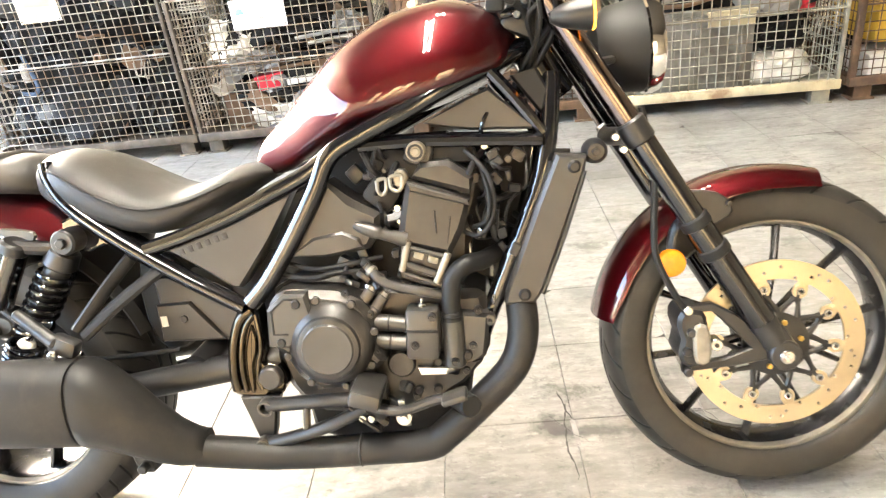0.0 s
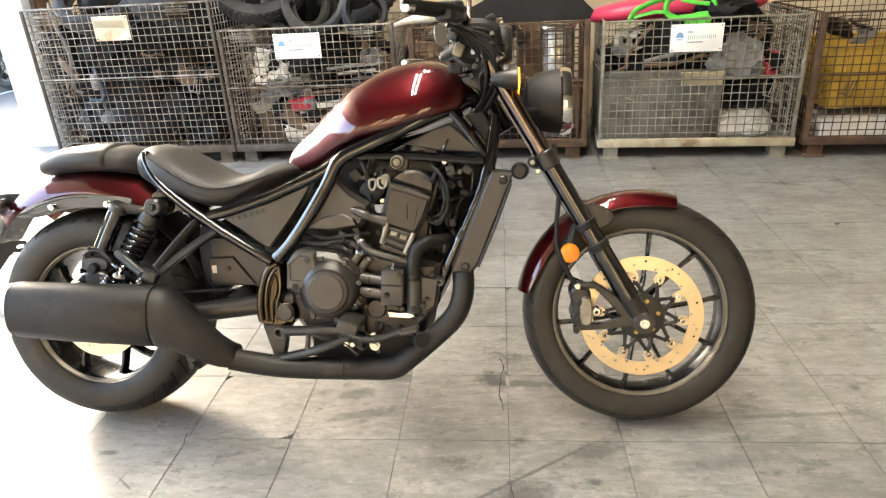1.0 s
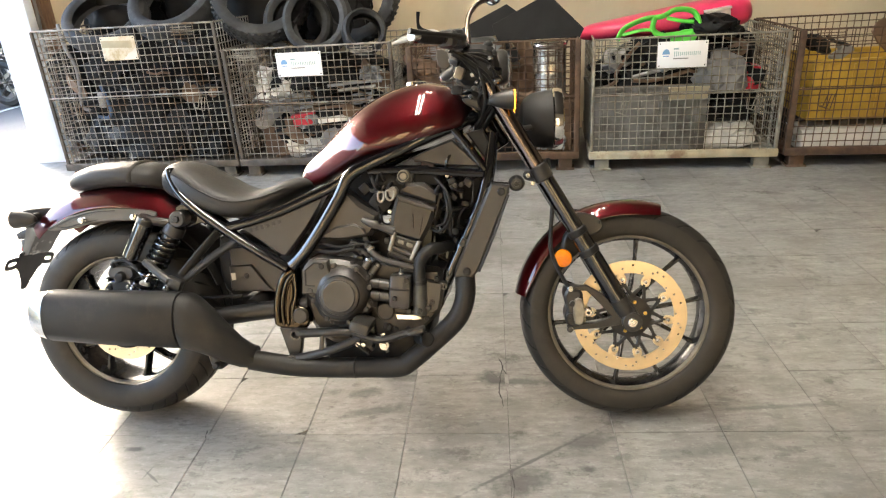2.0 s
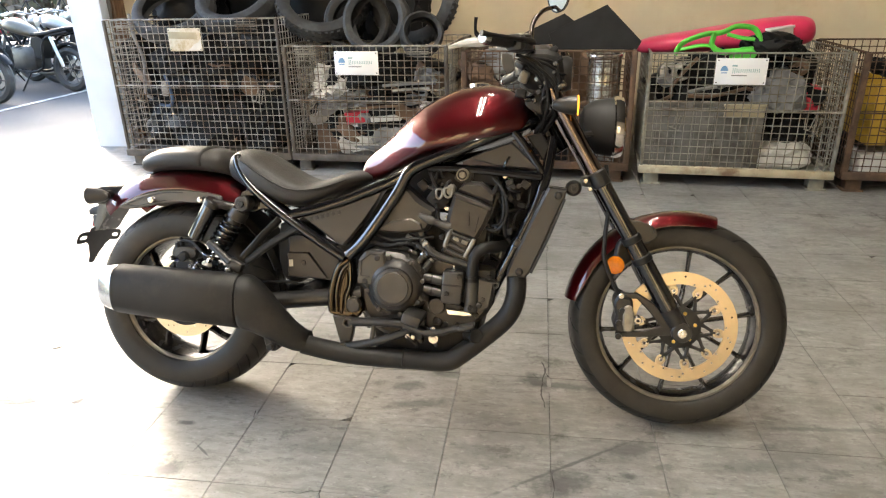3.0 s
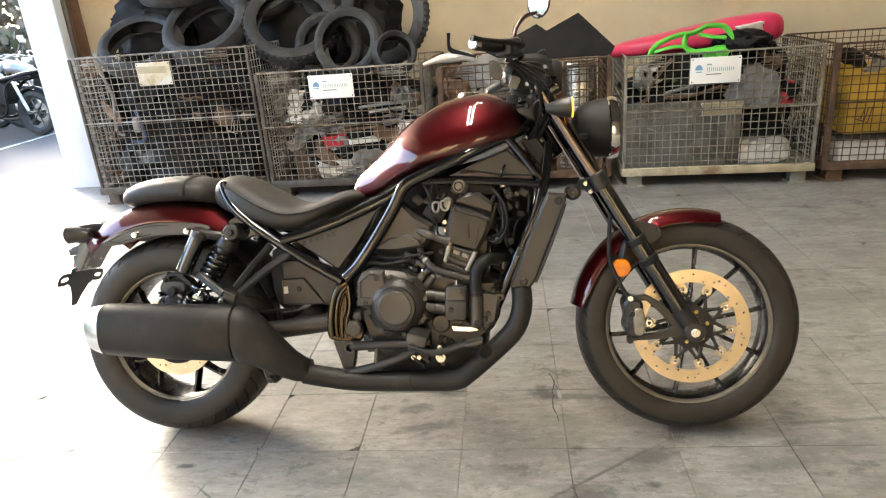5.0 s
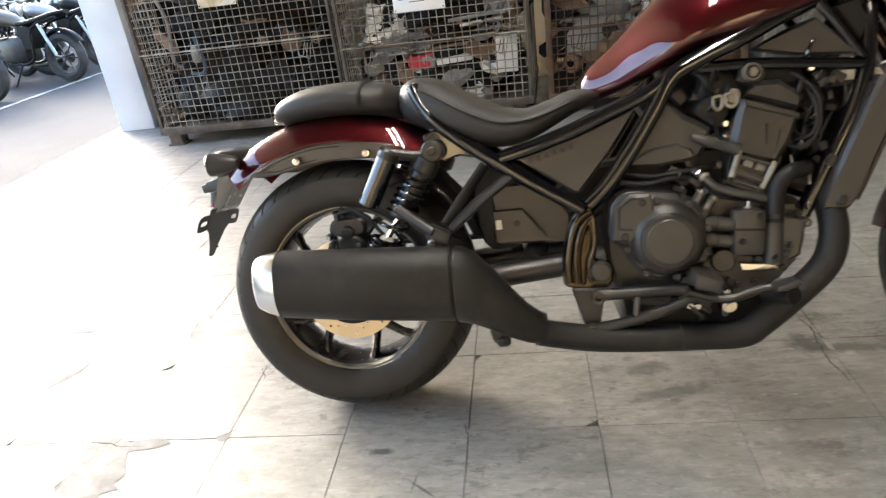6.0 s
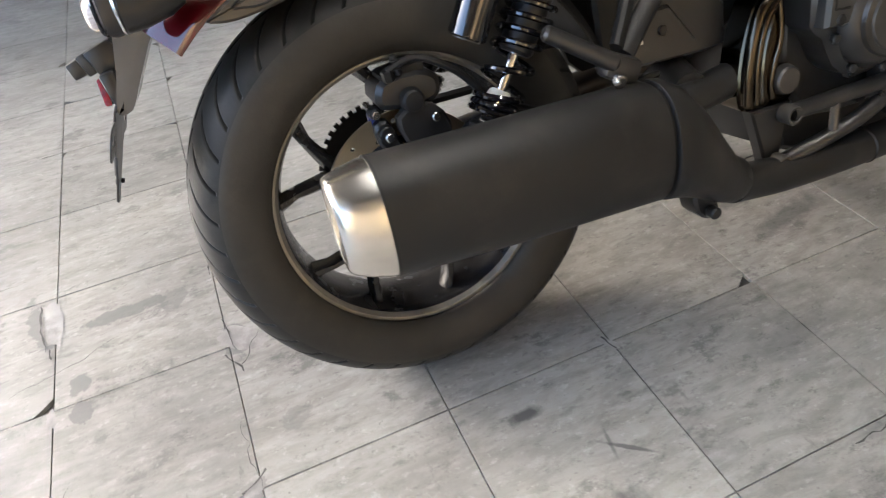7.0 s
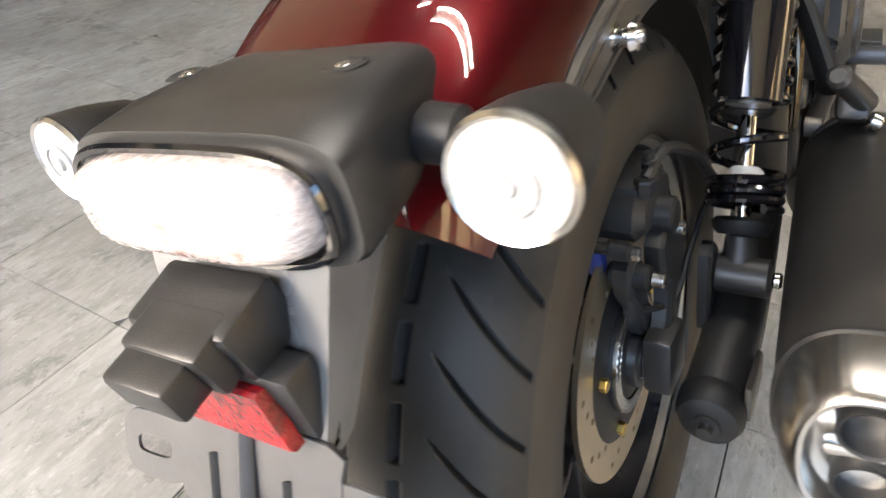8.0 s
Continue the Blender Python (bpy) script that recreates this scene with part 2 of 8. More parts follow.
# ---- materials of the place ----
def tile_material():
    """Whitish stone tile: faint lengthwise streaks, grey clouding, small dark scuffs and a few stains that run over the joints."""
    m = bpy.data.materials.new("marbled_floor_tile")
    m.use_nodes = True
    n, link = m.node_tree.nodes, m.node_tree.links.new
    p = n["Principled BSDF"]
    where = n.new("ShaderNodeNewGeometry").outputs["Position"]
    info = n.new("ShaderNodeObjectInfo")

    def calc(kind, a, b):
        node = n.new("ShaderNodeMath")
        node.operation = kind
        node.use_clamp = kind == "MULTIPLY"
        for k, v in enumerate((a, b)):
            if isinstance(v, (int, float)):
                node.inputs[k].default_value = v
            else:
                link(v, node.inputs[k])
        return node.outputs[0]

    def clouds(stretch, scale, lo, hi, detail=6, rough=0.6, shift=False, turn=0.0):
        mapping = n.new("ShaderNodeMapping")
        mapping.inputs["Scale"].default_value = stretch
        mapping.inputs["Rotation"].default_value = (0, 0, radians(turn))
        link(where, mapping.inputs["Vector"])
        tex = n.new("ShaderNodeTexNoise")
        tex.noise_dimensions = "4D"
        tex.inputs["Scale"].default_value, tex.inputs["Detail"].default_value, tex.inputs["Roughness"].default_value = scale, detail, rough
        link(mapping.outputs["Vector"], tex.inputs["Vector"])
        if shift:
            link(calc("MULTIPLY", info.outputs["Random"], 1.0), tex.inputs["W"])
            tex.inputs["Distortion"].default_value = 0.6
        span = n.new("ShaderNodeMapRange")
        span.inputs["From Min"].default_value, span.inputs["From Max"].default_value = lo, hi
        link(tex.outputs["Fac"], span.inputs["Value"])
        return span.outputs["Result"]

    def blend(base, colour, amount):
        mix = n.new("ShaderNodeMix")
        mix.data_type = "RGBA"
        if isinstance(base, tuple):
            mix.inputs["A"].default_value = (*base, 1)
        else:
            link(base, mix.inputs["A"])
        mix.inputs["B"].default_value = (*colour, 1)
        link(amount, mix.inputs["Factor"])
        return mix.outputs["Result"]
    out = blend((0.312, 0.302, 0.282), (0.154, 0.147, 0.133), clouds((1.4, 5, 1), 8, 0.42, 0.74, 9, 0.7, shift=True))
    out = blend(out, (0.367, 0.356, 0.331), clouds((1, 3.5, 1), 11, 0.52, 0.75, shift=True))
    out = blend(out, (0.162, 0.158, 0.148), calc("MULTIPLY", clouds((1, 1, 1), 2.1, 0.42, 0.7, 9, 0.7), 0.65))
    out = blend(out, (0.105, 0.102, 0.097), calc("MULTIPLY", clouds((1, 2.2, 1), 6.5, 0.56, 0.72, 9, 0.75), 0.7))
    out = blend(out, (0.068, 0.067, 0.065), calc("MULTIPLY", clouds((1, 2.4, 1), 16, 0.56, 0.7, 8, 0.7), 0.6))
    out = blend(out, (0.113, 0.110, 0.104), calc("MULTIPLY", clouds((1, 1.7, 1), 6.5, 0.555, 0.6, 12, 0.75), 0.7))
    out = blend(out, (0.418, 0.408, 0.383), calc("MULTIPLY", clouds((1, 3.5, 1), 10, 0.54, 0.66, 12, 0.75), 0.6))
    out = blend(out, (0.041, 0.040, 0.038), calc("MULTIPLY", clouds((1, 1.4, 1), 55, 0.64, 0.68, 5, 0.65), 0.5))
    out = blend(out, (0.1, 0.097, 0.092), calc("MULTIPLY", clouds((1, 2.6, 1), 26, 0.585, 0.645, 7, 0.7, turn=12), 0.6))
    out = blend(out, (0.46, 0.45, 0.425), calc("MULTIPLY", clouds((1, 1.8, 1), 38, 0.57, 0.64, 6, 0.7), 0.45))
    # the inner side of the room is trodden dirtier than the side by the yard
    apart = n.new("ShaderNodeSeparateXYZ")
    link(where, apart.inputs["Vector"])
    trod = n.new("ShaderNodeMapRange")
    trod.inputs["From Min"].default_value, trod.inputs["From Max"].default_value = -0.3, 0.6
    trod.inputs["To Min"].default_value, trod.inputs["To Max"].default_value = 0.25, 0.8
    link(apart.outputs["X"], trod.inputs["Value"])
    trod = trod.outputs["Result"]
    out = blend(out, (0.15, 0.142, 0.127), calc("MULTIPLY", clouds((1, 1.5, 1), 1.6, 0.48, 0.6, 12, 0.75), trod))
    out = blend(out, (0.085, 0.078, 0.068), calc("MULTIPLY", clouds((1, 1.3, 1), 3.4, 0.55, 0.61, 14, 0.8, turn=15), trod))
    out = blend(out, (0.11, 0.107, 0.1), calc("MULTIPLY", clouds((3, 1, 1), 9, 0.6, 0.66, 10, 0.72, turn=25), 0.5))
    # oil spot, drag marks and smudges
    ragged = clouds((1, 1, 1), 30, 0.25, 0.75, 5, 0.65)
    for x, y, long, wide, turn, deep in ((0.04, -0.334, 0.034, 0.013, 4, 0.95), (0.09, -0.537, 0.05, 0.04, 10, 0.85), (0.15, -0.452, 0.055, 0.004, -38, 0.8), (0.13, -0.43, 0.03, 0.004, 80, 0.6), (0.02, -0.5, 0.12, 0.006, -25, 0.4),
                                         (-0.45, -0.3, 0.045, 0.03, 20, 0.45), (-0.8, -0.09, 0.1, 0.06, 15, 0.4), (0.74, -0.157, 0.12, 0.03, 12, 0.6), (0.688, -0.065, 0.06, 0.035, 10, 0.6), (0.81, 0.03, 0.06, 0.025, -15, 0.6), (1.11, 0.014, 0.06, 0.05, -30, 0.85),
                                         (1.2, -0.008, 0.13, 0.022, -4, 0.7), (1.2, -0.4, 0.3, 0.007, 34, 0.7), (1.186, -0.472, 0.09, 0.05, 20, 0.7), (1.385, -0.309, 0.09, 0.04, 25, 0.65), (1.362, -0.42, 0.022, 0.018, 0, 0.8),
                                         (1.94, -0.156, 0.2, 0.012, 4, 0.5), (1.7, -0.35, 0.14, 0.03, 8, 0.4), (0.95, -0.36, 0.1, 0.035, -12, 0.4), (1.55, 0.2, 0.16, 0.04, 10, 0.45), (0.55, 0.5, 0.12, 0.05, 20, 0.45), (1.3, 0.6, 0.1, 0.06, -20, 0.45), (0.3, -0.66, 0.07, 0.03, 15, 0.5), (0.5, -0.4, 0.11, 0.03, 6, 0.35)):
        mapping = n.new("ShaderNodeMapping")
        mapping.vector_type = "TEXTURE"
        mapping.inputs["Location"].default_value = (x, y, 0)
        mapping.inputs["Rotation"].default_value = (0, 0, radians(turn))
        mapping.inputs["Scale"].default_value = (long, wide, 1)
        link(where, mapping.inputs["Vector"])
        far = n.new("ShaderNodeVectorMath")
        far.operation = "LENGTH"
        link(mapping.outputs["Vector"], far.inputs[0])
        edge = n.new("ShaderNodeMapRange")
        edge.inputs["From Min"].default_value, edge.inputs["From Max"].default_value = 1.55, 0.95
        edge.inputs["To Max"].default_value = deep
        link(calc("ADD", far.outputs["Value"], ragged), edge.inputs["Value"])
        out = blend(out, (0.06, 0.06, 0.06), edge.outputs["Result"])
    # places where the marbled face has flaked off down to the dull grey body
    for x, y, long, wide, turn, deep in ((-0.545, 0.228, 0.1, 0.022, 2, 0.8), (-0.455, 0.218, 0.045, 0.03, 60, 0.55), (-0.705, 0.27, 0.1, 0.026, -78, 0.75), (-0.63, 0.08, 0.03, 0.024, 40, 0.85),
                                         (-0.632, 0.012, 0.026, 0.03, 0, 0.85), (-0.355, 0.045, 0.06, 0.03, 100, 0.7), (-0.31, 0.035, 0.06, 0.014, 8, 0.55), (-0.29, -0.17, 0.03, 0.024, 20, 0.4),
                                         (-0.7, -0.265, 0.12, 0.055, 12, 0.6), (-0.78, -0.3, 0.09, 0.05, 5, 0.55), (-1.02, 0.1, 0.13, 0.04, 40, 0.6), (-1.1, 0.39, 0.09, 0.04, 10, 0.6)):
        mapping = n.new("ShaderNodeMapping")
        mapping.vector_type = "TEXTURE"
        mapping.inputs["Location"].default_value = (x, y, 0)
        mapping.inputs["Rotation"].default_value = (0, 0, radians(turn))
        mapping.inputs["Scale"].default_value = (long, wide, 1)
        link(where, mapping.inputs["Vector"])
        far = n.new("ShaderNodeVectorMath")
        far.operation = "LENGTH"
        link(mapping.outputs["Vector"], far.inputs[0])
        edge = n.new("ShaderNodeMapRange")
        edge.inputs["From Min"].default_value, edge.inputs["From Max"].default_value = 1.36, 1.24
        edge.inputs["To Max"].default_value = deep
        link(calc("ADD", far.outputs["Value"], ragged), edge.inputs["Value"])
        out = blend(out, (0.13, 0.127, 0.124), edge.outputs["Result"])
    span = n.new("ShaderNodeMapRange")
    span.inputs["To Min"].default_value, span.inputs["To Max"].default_value = 0.78, 0.91
    link(info.outputs["Random"], span.inputs["Value"])
    each = n.new("ShaderNodeMix")
    each.data_type, each.blend_type = "RGBA", "MULTIPLY"
    each.inputs["Factor"].default_value = 1
    link(out, each.inputs["A"])
    link(span.outputs["Result"], each.inputs["B"])
    link(each.outputs["Result"], p.inputs["Base Color"])
    gloss = n.new("ShaderNodeMapRange")
    gloss.inputs["To Min"].default_value, gloss.inputs["To Max"].default_value = 0.3, 0.55
    link(clouds((1, 2, 1), 4, 0.3, 0.7), gloss.inputs["Value"])
    link(gloss.outputs["Result"], p.inputs["Roughness"])
    b = n.new("ShaderNodeBump")
    b.inputs["Strength"].default_value, b.inputs["Distance"].default_value = 0.12, 0.002
    link(clouds((1, 1.6, 1), 70, 0.2, 0.8, 4), b.inputs["Height"])
    link(b.outputs["Normal"], p.inputs["Normal"])
    return m


TILE = tile_material()
CRACK = mat("dark_crack", (0.05, 0.048, 0.045), 0.9, 0, 0.3, 30)
GROUT = mat("dark_tile_joint", (0.075, 0.07, 0.064), 0.9, 0, 0.4, 20, 0.6, 120)
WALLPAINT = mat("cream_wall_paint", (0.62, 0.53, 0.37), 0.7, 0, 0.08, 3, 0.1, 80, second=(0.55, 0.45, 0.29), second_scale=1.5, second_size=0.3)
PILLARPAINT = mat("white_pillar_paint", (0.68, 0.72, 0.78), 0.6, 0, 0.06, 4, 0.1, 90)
# ochre brightened to stand in for sun on a wall out of view
SUNPAINTWALL = mat("sun_brightened_ochre_paint", (0.82, 0.6, 0.32), 0.7, 0, 0.08, 3, 0.1, 80, second=(0.7, 0.5, 0.26), second_scale=1.0, second_size=0.4)
# dark colour for unseen walls, so that they throw less light back
UNSEENWALL = mat("unseen_wall_dark", (0.28, 0.24, 0.18), 0.8, 0, 0.15, 3, 0.1, 60, second=(0.21, 0.18, 0.13), second_scale=1.2)
CEILPAINT = mat("ceiling_paint", (0.09, 0.085, 0.078), 0.8, 0, 0.1, 3, 0.1, 60)
ASPHALT = mat("asphalt", (0.027, 0.028, 0.031), 0.85, 0, 0.3, 40, 0.8, 160, second=(0.036, 0.037, 0.04), second_scale=0.6)
ROADPAINT = mat("white_road_paint", (0.4, 0.4, 0.39), 0.7, 0, 0.2, 12, 0.3, 100, second=(0.12, 0.12, 0.12), second_scale=9, second_size=0.45)
GALV = mat("dull_galvanised_wire", (0.32, 0.3, 0.26), 0.5, 0.4, 0.35, 14, second=(0.13, 0.085, 0.05), second_scale=5, second_size=0.5)
RUST = mat("rusty_steel", (0.11, 0.065, 0.038), 0.75, 0.2, 0.4, 14, 0.5, 90, second=(0.06, 0.035, 0.022), second_scale=5, second_size=0.6)
DARKRUST = mat("dark_worn_steel", (0.1, 0.085, 0.068), 0.65, 0.3, 0.35, 14, 0.4, 90, second=(0.06, 0.045, 0.034), second_scale=5, second_size=0.5)
PALE = mat("pale_painted_steel", (0.24, 0.23, 0.19), 0.6, 0.2, 0.25, 14, 0.3, 90, second=(0.13, 0.1, 0.07), second_scale=5, second_size=0.5)
CREAMRAIL = mat("cream_painted_rail", (0.4, 0.35, 0.24), 0.6, 0, 0.2, 10, 0.3, 90, second=(0.2, 0.13, 0.08), second_scale=6, second_size=0.35)
WOOD = mat("brown_door_wood", (0.16, 0.085, 0.045), 0.55, 0, 0.3, 10, 0.2, 60, stretch=(8, 8, 1))
SIGNWHITE = mat("white_sign_board", (0.8, 0.8, 0.8), 0.4, 0, 0.04, 6)
SIGNBLUE = mat("blue_sign_print", (0.16, 0.32, 0.55), 0.5, 0, 0.05, 6)
SIGNTEAL = mat("teal_sign_print", (0.25, 0.4, 0.4), 0.5, 0, 0.05, 6)
CARD = mat("faded_card", (0.62, 0.56, 0.44), 0.7, 0, 0.15, 8, second=(0.45, 0.36, 0.22), second_scale=9, second_size=0.5)
TONES = {
    "black": mat("black_junk_plastic", (0.009, 0.009, 0.0095), 0.5, 0, 0.4, 9, 0.2, 80),
    "grey": mat("grey_junk_plastic", (0.2, 0.2, 0.2), 0.5, 0, 0.2, 9, 0.2, 80),
    "white": mat("dirty_white_plastic", (0.62, 0.6, 0.56), 0.5, 0, 0.15, 9, 0.2, 80),
    "red": mat("red_plastic", (0.5, 0.02, 0.04), 0.4, 0, 0.15, 9, 0.1, 80),
    "pink": mat("pink_red_plastic", (0.62, 0.035, 0.11), 0.35, 0, 0.1, 9, 0.1, 80),
    "green": mat("bright_green_plastic", (0.1, 0.55, 0.06), 0.35, 0, 0.1, 9, 0.1, 80),
    "yellow": mat("yellow_crate_plastic", (0.42, 0.26, 0.025), 0.55, 0, 0.3, 5, 0.2, 80),
    "brown": mat("brown_junk", (0.14, 0.085, 0.05), 0.7, 0, 0.3, 9, 0.3, 80),
    "blue": mat("dull_blue_plastic", (0.05, 0.09, 0.16), 0.5, 0, 0.2, 9, 0.2, 80),
    "olive": mat("olive_green_fabric", (0.05, 0.09, 0.05), 0.9, 0, 0.3, 9, 0.4, 80),
    "dark metal": mat("dark_engine_metal", (0.05, 0.05, 0.05), 0.4, 0.6, 0.3, 12, 0.2, 80),
    "umber": mat("dull_umber_paint", (0.09, 0.08, 0.06), 0.4, 0.2, 0.2, 9),
    "cream": mat("cream_card", (0.42, 0.36, 0.24), 0.8, 0, 0.2, 9),
    "silver": mat("silver_grey_paint", (0.3, 0.31, 0.33), 0.35, 0.4, 0.1, 12),
    "dusty": mat("dusty_grey_crate", (0.17, 0.165, 0.15), 0.6, 0, 0.3, 5, 0.3, 60, second=(0.1, 0.09, 0.075), second_scale=4, second_size=0.5),
    "metal": mat("scrap_metal", (0.42, 0.41, 0.39), 0.35, 0.9, 0.2, 9, 0.2, 80),
}

TONES["black"].node_tree.nodes["Principled BSDF"].inputs["Specular IOR Level"].default_value = 0.15

# ---- the workshop ----
X0, X1, Y0, Y1, HIGH = -2.74, 6.2, -4.6, 3.75, 4.4
SIDE = 0.305
GX, GY = -0.065, -0.27


def solid(name, lo, hi, material, label, edge=0.0, category=""):
    bm = B()
    c = [(a + b) / 2 for a, b in zip(lo, hi)]
    block(bm, c, [b - a for a, b in zip(lo, hi)], edge)
    return tagged(part(name, bm, material), label, category, "", "structure")


floor = solid("floor", (X0, Y0, -0.3), (X1, Y1, -0.009), GROUT, "grey-white marbled floor tiles with dark worn joints")
solid("wall_north", (-2.9, Y1, -0.3), (X1, Y1 + 0.2, HIGH), WALLPAINT, "cream painted plaster wall")
solid("wall_east", (X1, Y0 - 0.2, -0.3), (X1 + 0.2, Y1 + 0.2, HIGH), UNSEENWALL, "unseen plaster wall, darkened to bounce less light")
solid("ceiling", (X0 - 0.3, Y0 - 0.2, HIGH), (X1 + 0.2, Y1 + 0.2, HIGH + 0.2), CEILPAINT, "plain painted ceiling")
solid("wall_west_lintel", (X0 - 0.05, Y0, 2.75), (X0 + 0.2, 3.28, HIGH), WALLPAINT, "cream wall strip over the wide open side")
solid("pillar", (-2.7, 3.28, -0.3), (-2.42, 3.38, HIGH), PILLARPAINT, "white painted flat pillar at the open side", 0.006)
solid("pillar_back", (-2.76, 3.38, -0.3), (-2.7, Y1, HIGH), WALLPAINT, "cream wall end behind the pillar")
# the unseen wall behind the camera has openings placed for the tank's reflections
bm = B()
edges = [X0, -0.58, -0.34, -0.12, 0.18, 0.25, 0.5, 1.75, 2.9, X1]
for k in range(0, 10, 2):
    block(bm, ((edges[k] + edges[k + 1]) / 2, Y0 - 0.1, HIGH / 2 - 0.15), (edges[k + 1] - edges[k], 0.2, HIGH + 0.3), 0)
for k in (1, 3, 5, 7):
    block(bm, ((edges[k] + edges[k + 1]) / 2, Y0 - 0.1, (2.6 + HIGH) / 2), (edges[k + 1] - edges[k], 0.2, HIGH - 2.6), 0)
    block(bm, ((edges[k] + edges[k + 1]) / 2, Y0 - 0.1, 0.15), (edges[k + 1] - edges[k], 0.2, 0.9), 0)
tagged(part("wall_south", bm, UNSEENWALL), "unseen plaster wall with tall openings, darkened to bounce less light", "", "", "structure")
solid("door_1", (-2.69, Y1 - 0.05, 0.0), (-2.5, Y1 - 0.004, 2.3), WOOD, "brown wooden door and frame in the cream wall", 0.01)
GLOW = mat("glowing_tube", (1.0, 0.92, 0.79), 0.4, 0, 0.0, 5, emit=17.0)
for x, y, long in ((0.64, -0.6, 1.8), (1.0, 1.9, 0.22)):
    fix = thing("ceiling_light", pose(x, y, HIGH), "twin white fluorescent tube lamp on the ceiling", "lamp", "ceiling lamps")
    part("lamp_tray", block(B(), (0, 0, -0.03), (0.3, 2 * long + 0.1, 0.05), 0.01), TONES["white"], fix)
    for dx in (-0.12, 0.12):
        part("tube", rod(B(), (dx, -long, -0.075), (dx, long, -0.075), 0.015, n=12), GLOW, fix, "lit fluorescent tube")

# ---- outside: asphalt yard, painted line, planted bank ----
bm = B()
bmesh.ops.create_grid(bm, x_segments=80, y_segments=80, size=400)
for v in bm.verts:
    v.co.z = -0.05
tagged(part("ground", bm, ASPHALT), "grey asphalt yard outside the workshop", "ground", "", "structure")
tagged(part("road_line", block(B(), (-5.3, 9.0, -0.046), (0.07, 9.0, 0.005), 0), ROADPAINT), "white painted parking line on asphalt", "road marking", "", "structure")
# unseen wall added to throw warm light in through the openings
solid("neighbour_wall_south", (-8, -10.2, -0.3), (13, -10.0, 6.0), SUNPAINTWALL, "unseen ochre wall across the lane, brightened to stand in for sunlight")
# unseen wall added only to put a dark patch in the tank's reflection
solid("neighbour_wall_west", (-11.2, -9.5, -0.3), (-11.0, 2.0, 3.6), UNSEENWALL, "unseen dull wall added across the yard to darken the tank reflection")
LEAF = mat("dry_hedge_leaves", (0.12, 0.085, 0.055), 0.8, 0, 0.4, 6, second=(0.07, 0.075, 0.035), second_scale=1.2)
rng = random.Random(12)
bm = B()
for k in range(16000):
    x = rng.uniform(-26, -6)
    base = 13.5 + 0.25 * (x + 6) + rng.uniform(-1.0, 1.2)
    z = abs(rng.gauss(0, 1.0)) * 1.5
    s = rng.uniform(0.06, 0.17)
    c = Vector((x, base + 0.5 * z, z - 0.1))
    q = Euler((rng.uniform(0, 6), rng.uniform(0, 6), rng.uniform(0, 6))).to_matrix()
    vs = [bm.verts.new(c + q @ Vector((a * s, b * s, h * s))) for a, b, h in ((-1, -0.4, 0), (0, -0.5, 0.15), (1, -0.1, 0), (0.3, 0.6, 0.1), (-0.7, 0.5, -0.1))]
    bm.faces.new(vs)
tagged(part("hedge", bm, LEAF), "dry brownish green hedge along the yard", "hedge", "", "stuff")

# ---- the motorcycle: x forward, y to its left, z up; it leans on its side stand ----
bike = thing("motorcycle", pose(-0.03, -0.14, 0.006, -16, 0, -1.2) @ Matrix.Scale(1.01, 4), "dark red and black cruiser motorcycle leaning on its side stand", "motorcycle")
REAR, FRONT = (0.005, 0, 0.306), (1.522, 0, 0.306)


